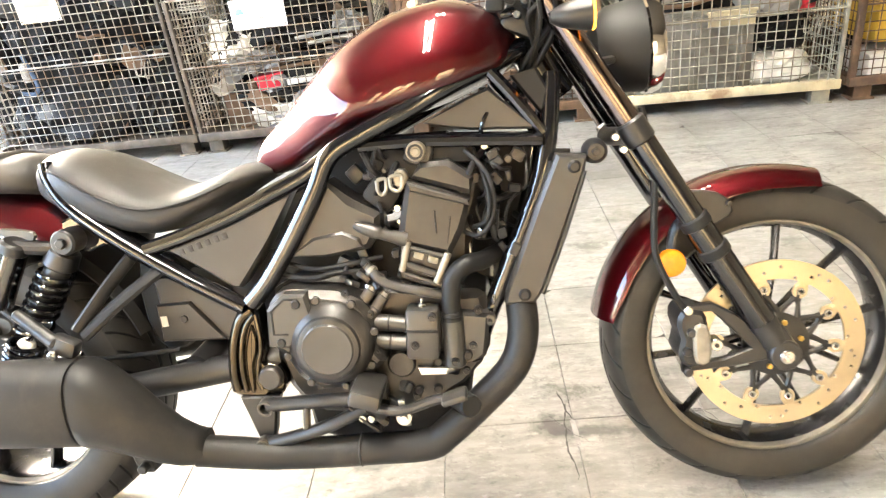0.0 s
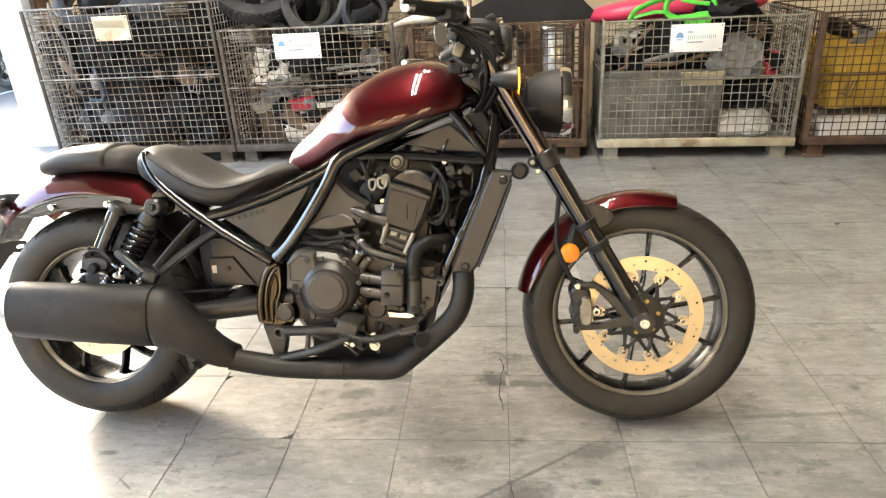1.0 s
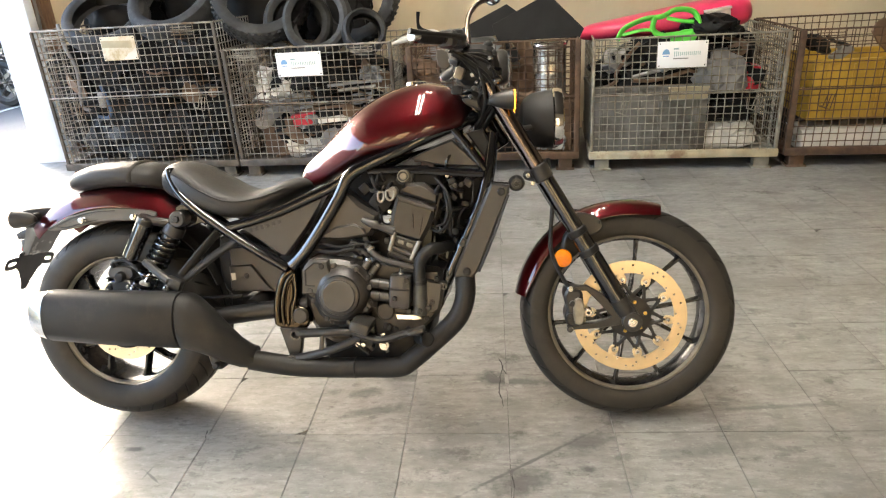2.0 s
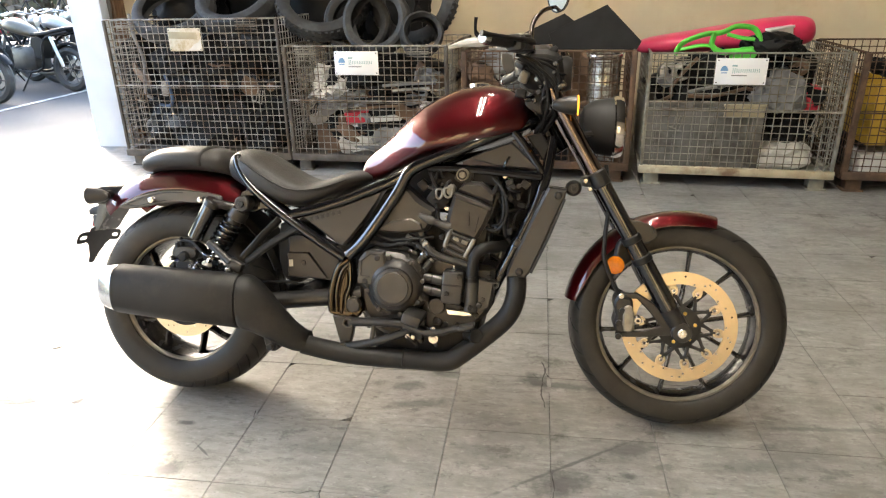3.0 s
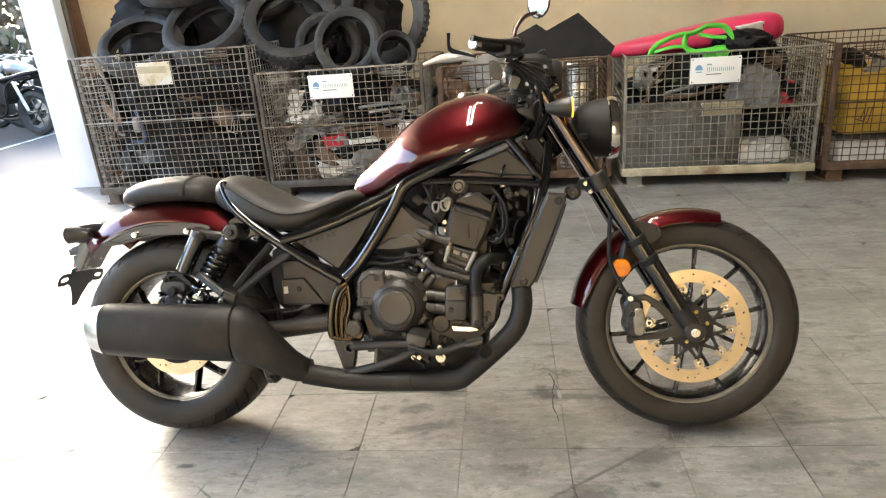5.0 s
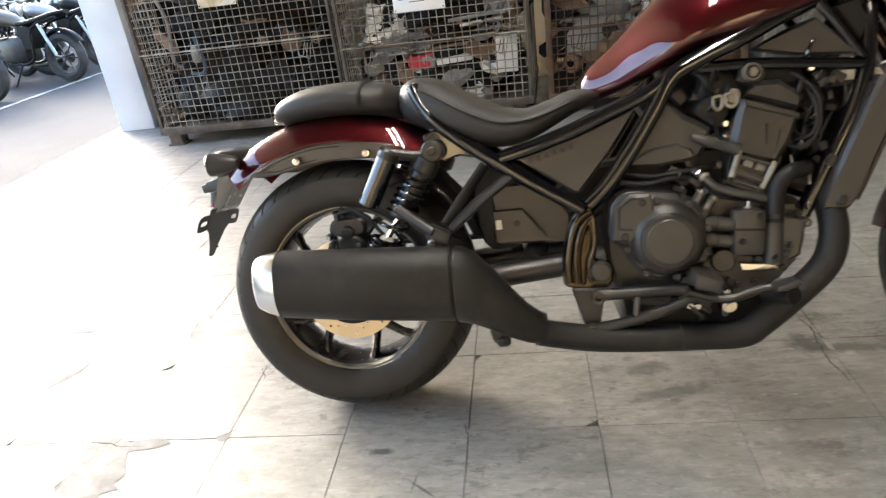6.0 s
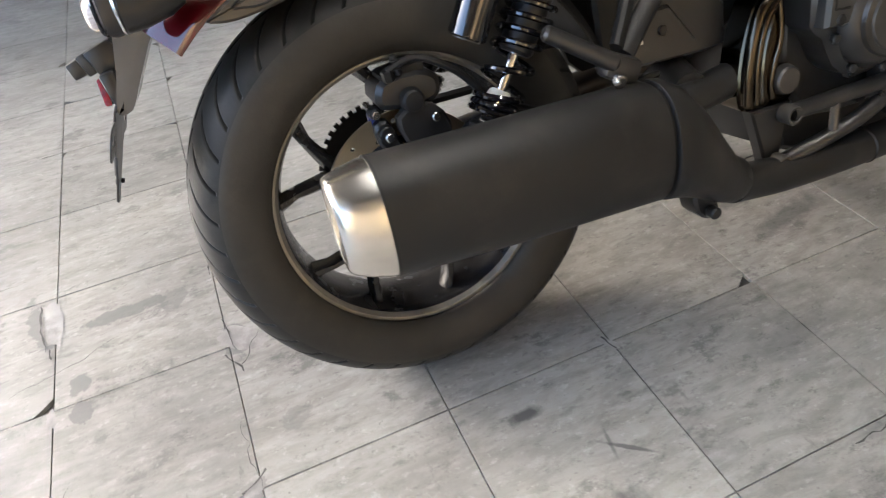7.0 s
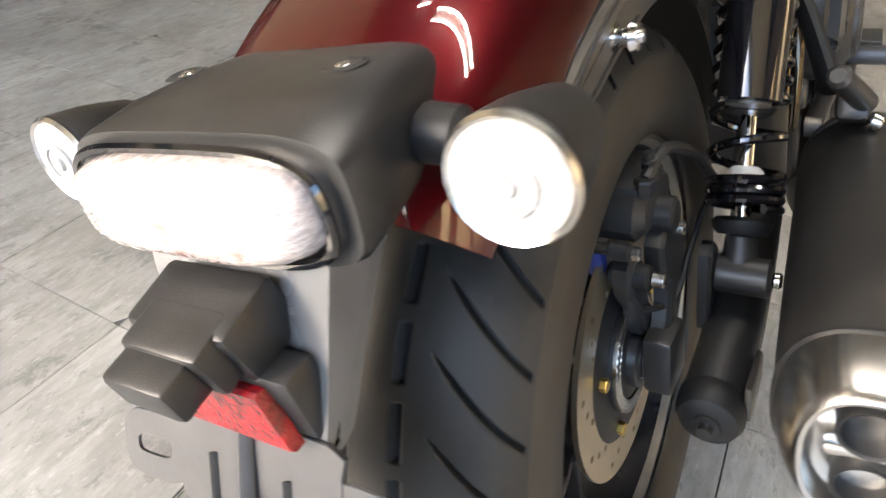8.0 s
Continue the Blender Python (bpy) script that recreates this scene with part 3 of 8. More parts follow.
def tyre_mesh(name, centre, radius, half, bead, around, across, pitch, depth):
    """A tyre with curved grooves cut into its tread; two mirrored rows of strokes and short dashes by the middle."""
    height = 0.62 * (radius - bead)
    mid = radius - height
    side_rows = across // 8
    phi = np.concatenate((np.linspace(-1, -0.6, side_rows, endpoint=False), np.linspace(-0.6, 0.6, across - 2 * side_rows), np.linspace(1, 0.6, side_rows, endpoint=False)[::-1]))
    angle = phi * radians(128)
    y = half * np.sign(np.sin(angle)) * np.abs(np.sin(angle)) ** 0.9
    rr = mid + height * np.sign(np.cos(angle)) * np.abs(np.cos(angle)) ** 0.8
    rr = np.maximum(rr, bead)
    theta = np.linspace(0, 2 * math.pi, around, endpoint=False)
    th, ph = np.meshgrid(theta, phi, indexing="ij")
    u = np.abs(ph) * 128 / 90
    cut = np.zeros_like(th)
    step = radians(pitch)
    swing = np.clip(u - 0.17, 0, 0.62)
    swing = 0.55 * swing - 0.3 * swing ** 2
    for side in (-1, 1):
        mine = (np.sign(ph) == side) | (np.abs(ph) < 1e-9)
        shift = 0.5 * step if side < 0 else 0.0
        away = (th - shift + step / 2) % step - step / 2
        near = np.abs(away) * radius * 0.75
        wide = 0.0019 * np.clip((u - 0.16) / 0.2, 0.25, 1)
        ends = np.clip((u - 0.25) / 0.02, 0, 1) * np.clip((0.75 - u) / 0.02, 0, 1)
        cut = np.maximum(cut, np.where(mine, np.clip(1.6 - near / wide, 0, 1) * ends, 0))
        away = (th - shift - 0.3 * step + step / 2) % step - step / 2
        dash = np.clip(1.7 - np.abs(u - 0.115) * half * 1.5 / 0.0016, 0, 1) * np.clip((0.4 * step - np.abs(away)) / (0.05 * step), 0, 1)
        cut = np.maximum(cut, np.where(mine, dash, 0))
    cut = np.maximum(cut, 0.3 * np.clip(1.5 - np.abs(u - 0.93) / 0.012, 0, 1))
    r = rr[None, :] - depth * cut
    th = th + swing
    verts = np.stack((centre[0] + r * np.cos(th), centre[1] + np.broadcast_to(y[None, :], r.shape), centre[2] + r * np.sin(th)), -1).reshape(-1, 3)
    i = np.arange(around)[:, None] * across
    j = np.arange(across - 1)[None, :]
    k = (np.arange(around)[:, None] + 1) % around * across
    faces = np.stack((i + j, i + j + 1, k + j + 1, k + j), -1).reshape(-1, 4)
    mesh = bpy.data.meshes.new(name)
    mesh.from_pydata(verts.tolist(), [], faces.tolist())
    mesh.polygons.foreach_set("use_smooth", [True] * len(mesh.polygons))
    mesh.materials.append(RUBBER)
    mesh.materials.append(RECESSDARK)
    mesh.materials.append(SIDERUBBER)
    # cut faces take the near-black, so the groove shade is coloured in
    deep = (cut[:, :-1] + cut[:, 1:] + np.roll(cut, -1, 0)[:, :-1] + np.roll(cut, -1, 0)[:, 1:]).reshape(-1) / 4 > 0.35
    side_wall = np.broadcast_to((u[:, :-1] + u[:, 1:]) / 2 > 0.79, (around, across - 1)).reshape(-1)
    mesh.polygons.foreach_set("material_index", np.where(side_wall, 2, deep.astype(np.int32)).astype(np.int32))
    return mesh


def drilled_ring(bm, centre, r0, r1, y0, y1, rows, cols, holes, size):
    """A flat ring of some thickness; holes(i, j) says which cells of its polar grid are drilled through."""
    cx, _, cz = centre

    def at(r, a, y):
        return Vector((cx + r * math.cos(a), y, cz + r * math.sin(a)))
    step = 2 * math.pi / cols
    for y in (y0, y1):
        for i in range(rows):
            ra, rb = r0 + (r1 - r0) * i / rows, r0 + (r1 - r0) * (i + 1) / rows
            for j in range(cols):
                a, b = j * step, (j + 1) * step
                m, rm = (a + b) / 2, (ra + rb) / 2
                if not holes(i, j):
                    bm.faces.new([bm.verts.new(at(r, q, y)) for r, q in ((ra, a), (ra, b), (rb, b), (rb, a))])
                    continue
                outer = [(rb, b), (rb, m), (rb, a), (rm, a), (ra, a), (ra, m), (ra, b), (rm, b)]
                ring = [bm.verts.new(at(r, q, y)) for r, q in outer]
                inner = []
                for k, (r, q) in enumerate(outer):
                    d = Vector(((q - m) * rm, r - rm)).normalized() * size
                    inner.append(bm.verts.new(at(rm + d.y, m + d.x / rm, y)))
                for k in range(8):
                    bm.faces.new((ring[k], ring[(k + 1) % 8], inner[(k + 1) % 8], inner[k]))
                if y == y0:
                    far = [bm.verts.new(v.co + Vector((0, y1 - y0, 0))) for v in inner]
                    for k in range(8):
                        bm.faces.new((inner[k], inner[(k + 1) % 8], far[(k + 1) % 8], far[k]))
    for r in (r0, r1):
        for j in range(cols):
            a, b = j * step, (j + 1) * step
            bm.faces.new([bm.verts.new(at(r, q, y)) for q, y in ((a, y0), (b, y0), (b, y1), (a, y1))])
    bmesh.ops.remove_doubles(bm, verts=bm.verts, dist=1e-5)
    return bm


def around(centre, r, degrees, y):
    return Vector((centre[0] + r * math.cos(radians(degrees)), y, centre[2] + r * math.sin(radians(degrees))))


def spoke(bm, centre, hub, rim, at_hub, at_rim, y_hub, y_rim, wide, thick):
    """A cast spoke: a tapered bar with a raised spine."""
    rings = []
    for t in (0, 0.3, 0.7, 1.0):
        a, r, y = at_hub + (at_rim - at_hub) * t, hub + (rim - hub) * t, y_hub + (y_rim - y_hub) * t
        w = wide * (1.25 - 0.55 * t) if t < 0.9 else wide * 1.2
        p = around(centre, r, a, y)
        out = Vector((math.cos(radians(a)), 0, math.sin(radians(a))))
        side = Vector((-out.z, 0, out.x))
        rings.append([p + side * sx * w + Vector((0, sy * thick, 0)) for sx, sy in ((-0.5, 0.3), (-0.5, -0.1), (-0.18, -0.5), (0.18, -0.5), (0.5, -0.1), (0.5, 0.3), (0.2, 0.5), (-0.2, 0.5))])
    return bridge(bm, rings)


def wheel(name, centre, radius, half, bead, flange_half, groove, mesh_size, label):
    """A cast wheel: shallow rim with a grey lip, hub and tyre; the spokes are added after."""
    cy = flange_half
    bm = lathe(B(), centre, [(bead + 0.012, -cy), (bead + 0.010, -cy + 0.006), (bead + 0.002, -cy + 0.008), (bead - 0.002, -cy + 0.022), (bead - 0.008, -cy * 0.4),
                             (bead - 0.009, 0), (bead - 0.008, cy * 0.4), (bead - 0.002, cy - 0.022), (bead + 0.002, cy - 0.008), (bead + 0.010, cy - 0.006), (bead + 0.012, cy),
                             (bead - 0.002, cy + 0.001), (bead - 0.008, cy - 0.006), (bead - 0.012, cy - 0.02), (bead - 0.017, cy * 0.4), (bead - 0.018, 0), (bead - 0.017, -cy * 0.4),
                             (bead - 0.012, -cy + 0.02), (bead - 0.008, -cy + 0.006), (bead - 0.002, -cy - 0.001), (bead + 0.012, -cy)], 120)
    rim = part(name, bm, RIM, bike, label)
    tyre = new("tyre", tyre_mesh("tyre", centre, radius, half, bead, *mesh_size, *groove))
    tyre.parent = rim
    part("rim_flange", lathe(B(), centre, [(bead + 0.0135, -cy - 0.001), (bead + 0.006, -cy - 0.0045), (bead - 0.004, -cy - 0.003), (bead - 0.009, -cy + 0.005)], 120), RIMEDGE, rim, "grey machined rim lip")
    part("hub", lathe(B(), centre, [(0.012, -0.055), (0.03, -0.055), (0.034, -0.05), (0.038, -0.03), (0.046, -0.026), (0.046, 0.026), (0.038, 0.03), (0.034, 0.05), (0.012, 0.055)], 32), RIM, rim)
    return rim


front = wheel("front_wheel", FRONT, 0.306, 0.066, 0.226, 0.045, (14, 0.003), (1000, 61), "black cast front wheel with thin spokes")
rear = wheel("rear_wheel", REAR, 0.306, 0.094, 0.2, 0.07, (9, 0.006), (2400, 131), "black cast rear wheel with forked spokes and wide tyre")
for k in range(10):
    at_rim = 9.5 + 36 * k
    part("spoke", spoke(B(), FRONT, 0.036, 0.213, at_rim + (5 if k % 2 else -5), at_rim, -0.008, -0.012, 0.0115, 0.024), RIM, front)
for k in range(5):
    mid = 9 + 72 * k
    stem = part("spoke", spoke(B(), REAR, 0.038, 0.112, mid, mid, -0.016, -0.02, 0.034, 0.034), RIM, rear, "forked cast spoke")
    for way in (-18, 18):
        part("spoke_arm", spoke(B(), REAR, 0.098, 0.187, mid + way * 0.12, mid + way, -0.02, -0.026, 0.021, 0.03), RIM, stem)


def brake_disc(rim, centre, r0, r1, y, bobbins, phase):
    """A drilled floating disc on a lacy carrier: forked arms reach out to steel bobbins."""
    cols = 90
    part("brake_disc", drilled_ring(B(), centre, r0, r1, y - 0.0025, y + 0.0025, 4, cols, lambda i, j: (j + 3 * i) % 9 == 0 and i != 3 or (j + 4) % 18 == 0 and i == 2, 0.0036), DISC, rim, "drilled steel brake disc", 20)
    bm = lathe(B(), centre, [(0.02, y - 0.006), (0.052, y - 0.006), (0.06, y - 0.003), (0.06, y + 0.003), (0.02, y + 0.006)], 40)
    part("disc_carrier", bm, SATIN, rim, "black pierced disc carrier")
    for k in range(bobbins):
        a = 360 * k / bobbins + phase
        arm = part("carrier_arm", spoke(B(), centre, 0.086, 0.1, a, a, y, y, 0.017, 0.006), SATIN, rim)
        for twist in (-18, 18):
            part("carrier_fork", spoke(B(), centre, 0.056, 0.092, a + twist, a, y, y, 0.0115, 0.006), SATIN, arm)
        p = around(centre, 0.105, a, y)
        part("disc_tab", lathe(B(), p, [(0.005, -0.0028), (0.0128, -0.0028), (0.0132, 0.0), (0.0128, 0.0028), (0.005, 0.0028), (0.005, -0.0028)], 20), DISC, rim)
        part("tab_root", spoke(B(), centre, 0.111, r0 + 0.002, a, a, y, y, 0.0215, 0.0048), DISC, rim)
        part("disc_bobbin", lathe(B(), p, [(0.0042, -0.0062), (0.007, -0.0062), (0.0078, -0.0045), (0.0078, 0.005), (0.0042, 0.005), (0.0042, -0.0062)], 16), BOLT, rim)
    for k in range(6):
        p = around(centre, 0.043, 60 * k + 12, y - 0.006)
        part("disc_bolt", rod(B(), p, p + Vector((0, -0.006, 0)), 0.0055, n=6, edge=0.001), GOLD, rim)


brake_disc(front, FRONT, 0.1225, 0.158, -0.079, 10, 29.5)
part("brake_disc", drilled_ring(B(), REAR, 0.088, 0.124, -0.0645, -0.0595, 4, 80, lambda i, j: (j + 2 * i) % 8 == 0 and i != 3, 0.0036), DISC, rear, "drilled steel rear brake disc", 20)
part("disc_carrier", lathe(B(), REAR, [(0.03, -0.068), (0.085, -0.066), (0.0885, -0.064), (0.0885, -0.06), (0.03, -0.056)], 48), MATTE, rear, "black disc carrier")
part("sensor_ring", drilled_ring(B(), REAR, 0.045, 0.058, -0.0745, -0.071, 1, 48, lambda i, j: True, 0.0013), BOLT, rear, "slotted steel wheel speed ring", 20)
part("ring_seat", lathe(B(), REAR, [(0.03, -0.074), (0.044, -0.073), (0.0445, -0.068), (0.058, -0.0705), (0.059, -0.066)], 48), MATTE, rear)
for k in range(5):
    p = around(REAR, 0.074, 72 * k + 20, -0.066)
    part("disc_bolt", rod(B(), p, p + Vector((0, -0.007, 0)), 0.0065, n=6, edge=0.001), GOLD, rear)
# chain sprocket on the far side: toothed ring, lightened web with round holes
bm = lathe(B(), REAR, [(0.088, 0.082), (0.104, 0.082), (0.104, 0.088), (0.088, 0.088), (0.088, 0.082)], 72)
for k in range(46):
    p = around(REAR, 0.1065, k * 360 / 46, 0.085)
    block(bm, p, (0.008, 0.006, 0.008), 0, (0, -k * 360 / 46, 0))
sprocket = part("sprocket", bm, MATTE, rear, "black toothed chain sprocket")
part("sprocket_web", drilled_ring(B(), REAR, 0.04, 0.09, 0.083, 0.087, 1, 10, lambda i, j: True, 0.013), MATTE, sprocket)
part("rear_axle", rod(B(), (REAR[0], -0.112, REAR[2]), (REAR[0], 0.15, REAR[2]), 0.012, n=14), BOLT, rear)

# front fork, fender and brake
TOP, FOOT = Vector((1.137, 0, 0.972)), Vector((1.508, 0, 0.33))
DOWN = (FOOT - TOP).normalized()
fork = part("front_fork", rod(B(), TOP - DOWN * 0.015, TOP + DOWN * 0.3, 0.024, n=20), GLOSS, bike, "black steering stem between the fork legs")


def along(t, y):
    return TOP + DOWN * t + Vector((0, y, 0))


for side in (-1, 1):
    y = side * 0.105
    leg = part("fork_leg", rod(B(), along(0.0, y), along(0.265, y), 0.0215, n=24, edge=0.002), FORKTUBE, bike, "bronze-tinted polished fork tube")
    part("fork_cover", rod(B(), along(0.265, y), along(0.5, y), 0.0232, 0.0235, n=24, edge=0.003), GLOSS, leg, "gloss black fork cover")
    part("fork_slider", rod(B(), along(0.47, y), along(0.70, y), 0.0252, 0.0268, n=24, edge=0.003), GLOSS, leg)
    for t, r in ((0.468, 0.0275), (0.53, 0.0285)):
        part("fork_ring", rod(B(), along(t, y), along(t + 0.022, y), r, n=24, edge=0.003), MATTE, leg)
    bm = rod(B(), along(0.69, y), along(0.75, y), 0.0268, 0.024, n=20, edge=0.004)
    rod(bm, (FRONT[0], y, FRONT[2]), (FRONT[0], y + side * 0.024, FRONT[2]), 0.028, n=20, edge=0.003)
    block(bm, (FRONT[0] - 0.005, y, FRONT[2] + 0.014), (0.05, 0.034, 0.07), 0.01, (0, -30, 0))
    part("axle_clamp", bm, SATIN, leg)
    bm = rod(B(), along(0.264, y), along(0.31, y), 0.0268, n=24, edge=0.004)
    part("clamp_ring", bm, SATIN, leg)
    if side < 0:
        for t in (0.272, 0.298):
            p = along(t, y) + Vector((-0.03, -0.012, -0.018))
            part("clamp_bolt", rod(B(), p, p + Vector((0, -0.014, 0)), 0.0065, n=12, edge=0.001), BOLT, leg)
for t in (0.0, 0.285):
    bm = B()
    for side in (-1, 1):
        tube(bm, [along(t, 0) + Vector((-0.03, 0, -0.015)), along(t, side * 0.06) + Vector((-0.02, 0, -0.012)), along(t, side * 0.1)], 0.017, 12, 3)
    part("triple_clamp", bm, SATIN, bike, "black fork clamp")
p = Vector((FRONT[0], -0.129, FRONT[2]))
part("axle_bolt", lathe(B(), p, [(0.0, -0.008), (0.006, -0.008), (0.0065, -0.006), (0.011, -0.006), (0.013, -0.004), (0.013, 0.003)], 20), BOLT, fork, "steel axle bolt")


def fender(bm, centre, r, start, end, half, drop, n=26, rows=13, thick=0.003):
    """A curved mudguard: a shallow arch in section, swept round the wheel; it narrows to its ends."""
    sheets = []
    for off in (0.0, -thick):
        rings = []
        for i in range(n + 1):
            t = i / n
            a = radians(start + (end - start) * t)
            taper = min(1, 0.55 + 4 * t, 0.55 + 4 * (1 - t))
            ring = []
            for k in range(rows):
                s = -1 + 2 * k / (rows - 1)
                rr = r + off - drop * abs(s) ** 2.6 * (0.55 + 0.45 * taper)
                w = half * math.copysign(abs(s) ** 0.8, s) * (0.8 + 0.2 * taper)
                ring.append(Vector((centre[0] + rr * math.cos(a), centre[1] + w, centre[2] + rr * math.sin(a))))
            rings.append(ring)
        sheets.append(rings)
    rings = [a + list(reversed(b)) for a, b in zip(*sheets)]
    return bridge(bm, rings)


ffend = part("front_fender", fender(B(), FRONT, 0.3255, 73, 169, 0.075, 0.036), RED, bike, "glossy dark red front mudguard", 40)
for side in (-1, 1):
    part("fender_bracket", plate(B(), [(1.36, 0.60), (1.425, 0.595), (1.45, 0.56), (1.41, 0.535), (1.37, 0.55)], side * 0.083, side * 0.072, 0.003, 3), SATIN, ffend)
p = Vector((1.441, -0.083, 0.575))
part("fender_bolt", rod(B(), p, p + Vector((0, -0.008, 0)), 0.005, n=12, edge=0.001), DARKBOLT, ffend)
# caliper, bracket, hose and reflector
cal = part("front_caliper", plate(B(), [(1.346, 0.398), (1.382, 0.396), (1.39, 0.37), (1.389, 0.32), (1.38, 0.296), (1.348, 0.296), (1.338, 0.32), (1.344, 0.345), (1.337, 0.372)], -0.122, -0.05, 0.007, 2), SATIN, bike, "black front brake caliper")
part("caliper_cover", plate(B(), [(1.366, 0.372), (1.386, 0.372), (1.393, 0.338), (1.388, 0.304), (1.366, 0.304), (1.362, 0.338)], -0.132, -0.12, 0.004, 2), SILVER, cal, "grey cast caliper face")
pad_pin = part("pad_pin", rod(B(), (1.403, -0.1, 0.334), (1.403, -0.126, 0.334), 0.0115, n=20, edge=0.002), BOLT, cal, "bright steel pad pin")
part("pin_socket", rod(B(), (1.403, -0.1255, 0.334), (1.403, -0.1268, 0.334), 0.0045, n=6), MATTE, pad_pin)
bm = plate(B(), [(1.35, 0.405), (1.4, 0.408), (1.44, 0.385), (1.5, 0.335), (1.512, 0.296), (1.44, 0.286), (1.345, 0.28), (1.345, 0.295), (1.42, 0.302), (1.468, 0.318), (1.43, 0.362), (1.40, 0.392), (1.352, 0.392)], -0.112, -0.1, 0.003, 1)
part("caliper_bracket", bm, SATIN, cal)
for x, z in ((1.355, 0.402), (1.352, 0.287), (1.36, 0.36), (1.352, 0.325)):
    part("caliper_bolt", rod(B(), (x, -0.118, z), (x, -0.13, z), 0.0085, n=12, edge=0.002), BOLT if z > 0.4 else DARKBOLT, cal)
part("brake_hose", tube(B(), [(1.30, -0.075, 0.76), (1.31, -0.105, 0.66), (1.303, -0.118, 0.56), (1.305, -0.122, 0.5), (1.335, -0.122, 0.43), (1.355, -0.118, 0.4)], 0.006, 8, 6), MATTE, cal)
part("reflector_bracket", tube(B(), [(1.37, -0.09, 0.565), (1.345, -0.085, 0.54), (1.337, -0.084, 0.49)], 0.009, 8, 4, 0.5), SATIN, bike)
part("side_reflector", lathe(B(), (1.338, -0.09, 0.481), [(0, -0.012), (0.016, -0.0115), (0.0235, -0.008), (0.0255, -0.004), (0.0255, 0.004), (0, 0.004)], 32), AMBER, bike, "round amber side reflector")

# headlight and indicators
head = part("headlight", lathe(B(), (1.312, 0, 0.868), [(0.0, -0.09), (0.03, -0.088), (0.058, -0.077), (0.075, -0.052), (0.082, -0.015), (0.084, 0.012), (0.08, 0.016), (0, 0.016)], 48, "x"), MATTE, bike, "round black headlight with a chrome rim")
part("headlight_rim", lathe(B(), (1.312, 0, 0.868), [(0.083, 0.006), (0.0875, 0.01), (0.088, 0.022), (0.084, 0.033), (0.077, 0.036), (0.075, 0.028)], 56, "x"), CHROME, head, "chrome headlight rim")
part("headlight_glass", lathe(B(), (1.312, 0, 0.868), [(0.0, 0.042), (0.03, 0.041), (0.06, 0.036), (0.077, 0.028)], 48, "x"), LENS, head, "clear headlight glass")
for side in (-1, 1):
    part("headlight_bracket", tube(B(), [(1.27, side * 0.05, 0.85), (1.235, side * 0.085, 0.845), (1.19, side * 0.1, 0.85)], 0.008, 8, 3), SATIN, head)


def indicator(x, y, z, way, inner):
    """A bullet-shaped indicator on a short stalk; way 1 looks forward, -1 back."""
    body = part("indicator", lathe(B(), (x, y, z), [(0.0, -way * 0.066), (0.009, -way * 0.064), (0.018, -way * 0.047), (0.0245, -way * 0.02), (0.0268, 0.0), (0.0256, way * 0.002)], 28, "x"), SATIN, bike, "black bullet-shaped indicator lamp")
    part("indicator_ring", lathe(B(), (x, y, z), [(0.0262, way * 0.002), (0.0272, way * 0.003), (0.0256, way * 0.0055), (0.0235, way * 0.004)], 28, "x"), AMBERGLOW if way > 0 else BRUSHED, body, "glowing amber lamp ring" if way > 0 else "bright lens rim")
    part("indicator_lens", lathe(B(), (x, y, z), [(0.0, way * 0.0085), (0.004, way * 0.0085), (0.005, way * 0.0065), (0.009, way * 0.0068), (0.0095, way * 0.0078), (0.0125, way * 0.0076), (0.0132, way * 0.006), (0.018, way * 0.0056), (0.0245, way * 0.004)], 28, "x"), AMBER if way > 0 else LENS, body, "" if way > 0 else "clear indicator lens")
    part("stalk", rod(B(), (x - way * 0.028, y, z), (x - way * 0.03, inner, z + 0.004), 0.0085, 0.009, n=14, edge=0.002), STAY, body)
    part("stalk_collar", rod(B(), (x - way * 0.03, inner + 0.4 * (y - inner), z + 0.002), (x - way * 0.03, inner, z + 0.004), 0.013, 0.0135, n=16, edge=0.003), MATTE, body)


for side in (-1, 1):
    indicator(1.208, side * 0.158, 0.912, 1, side * 0.1)

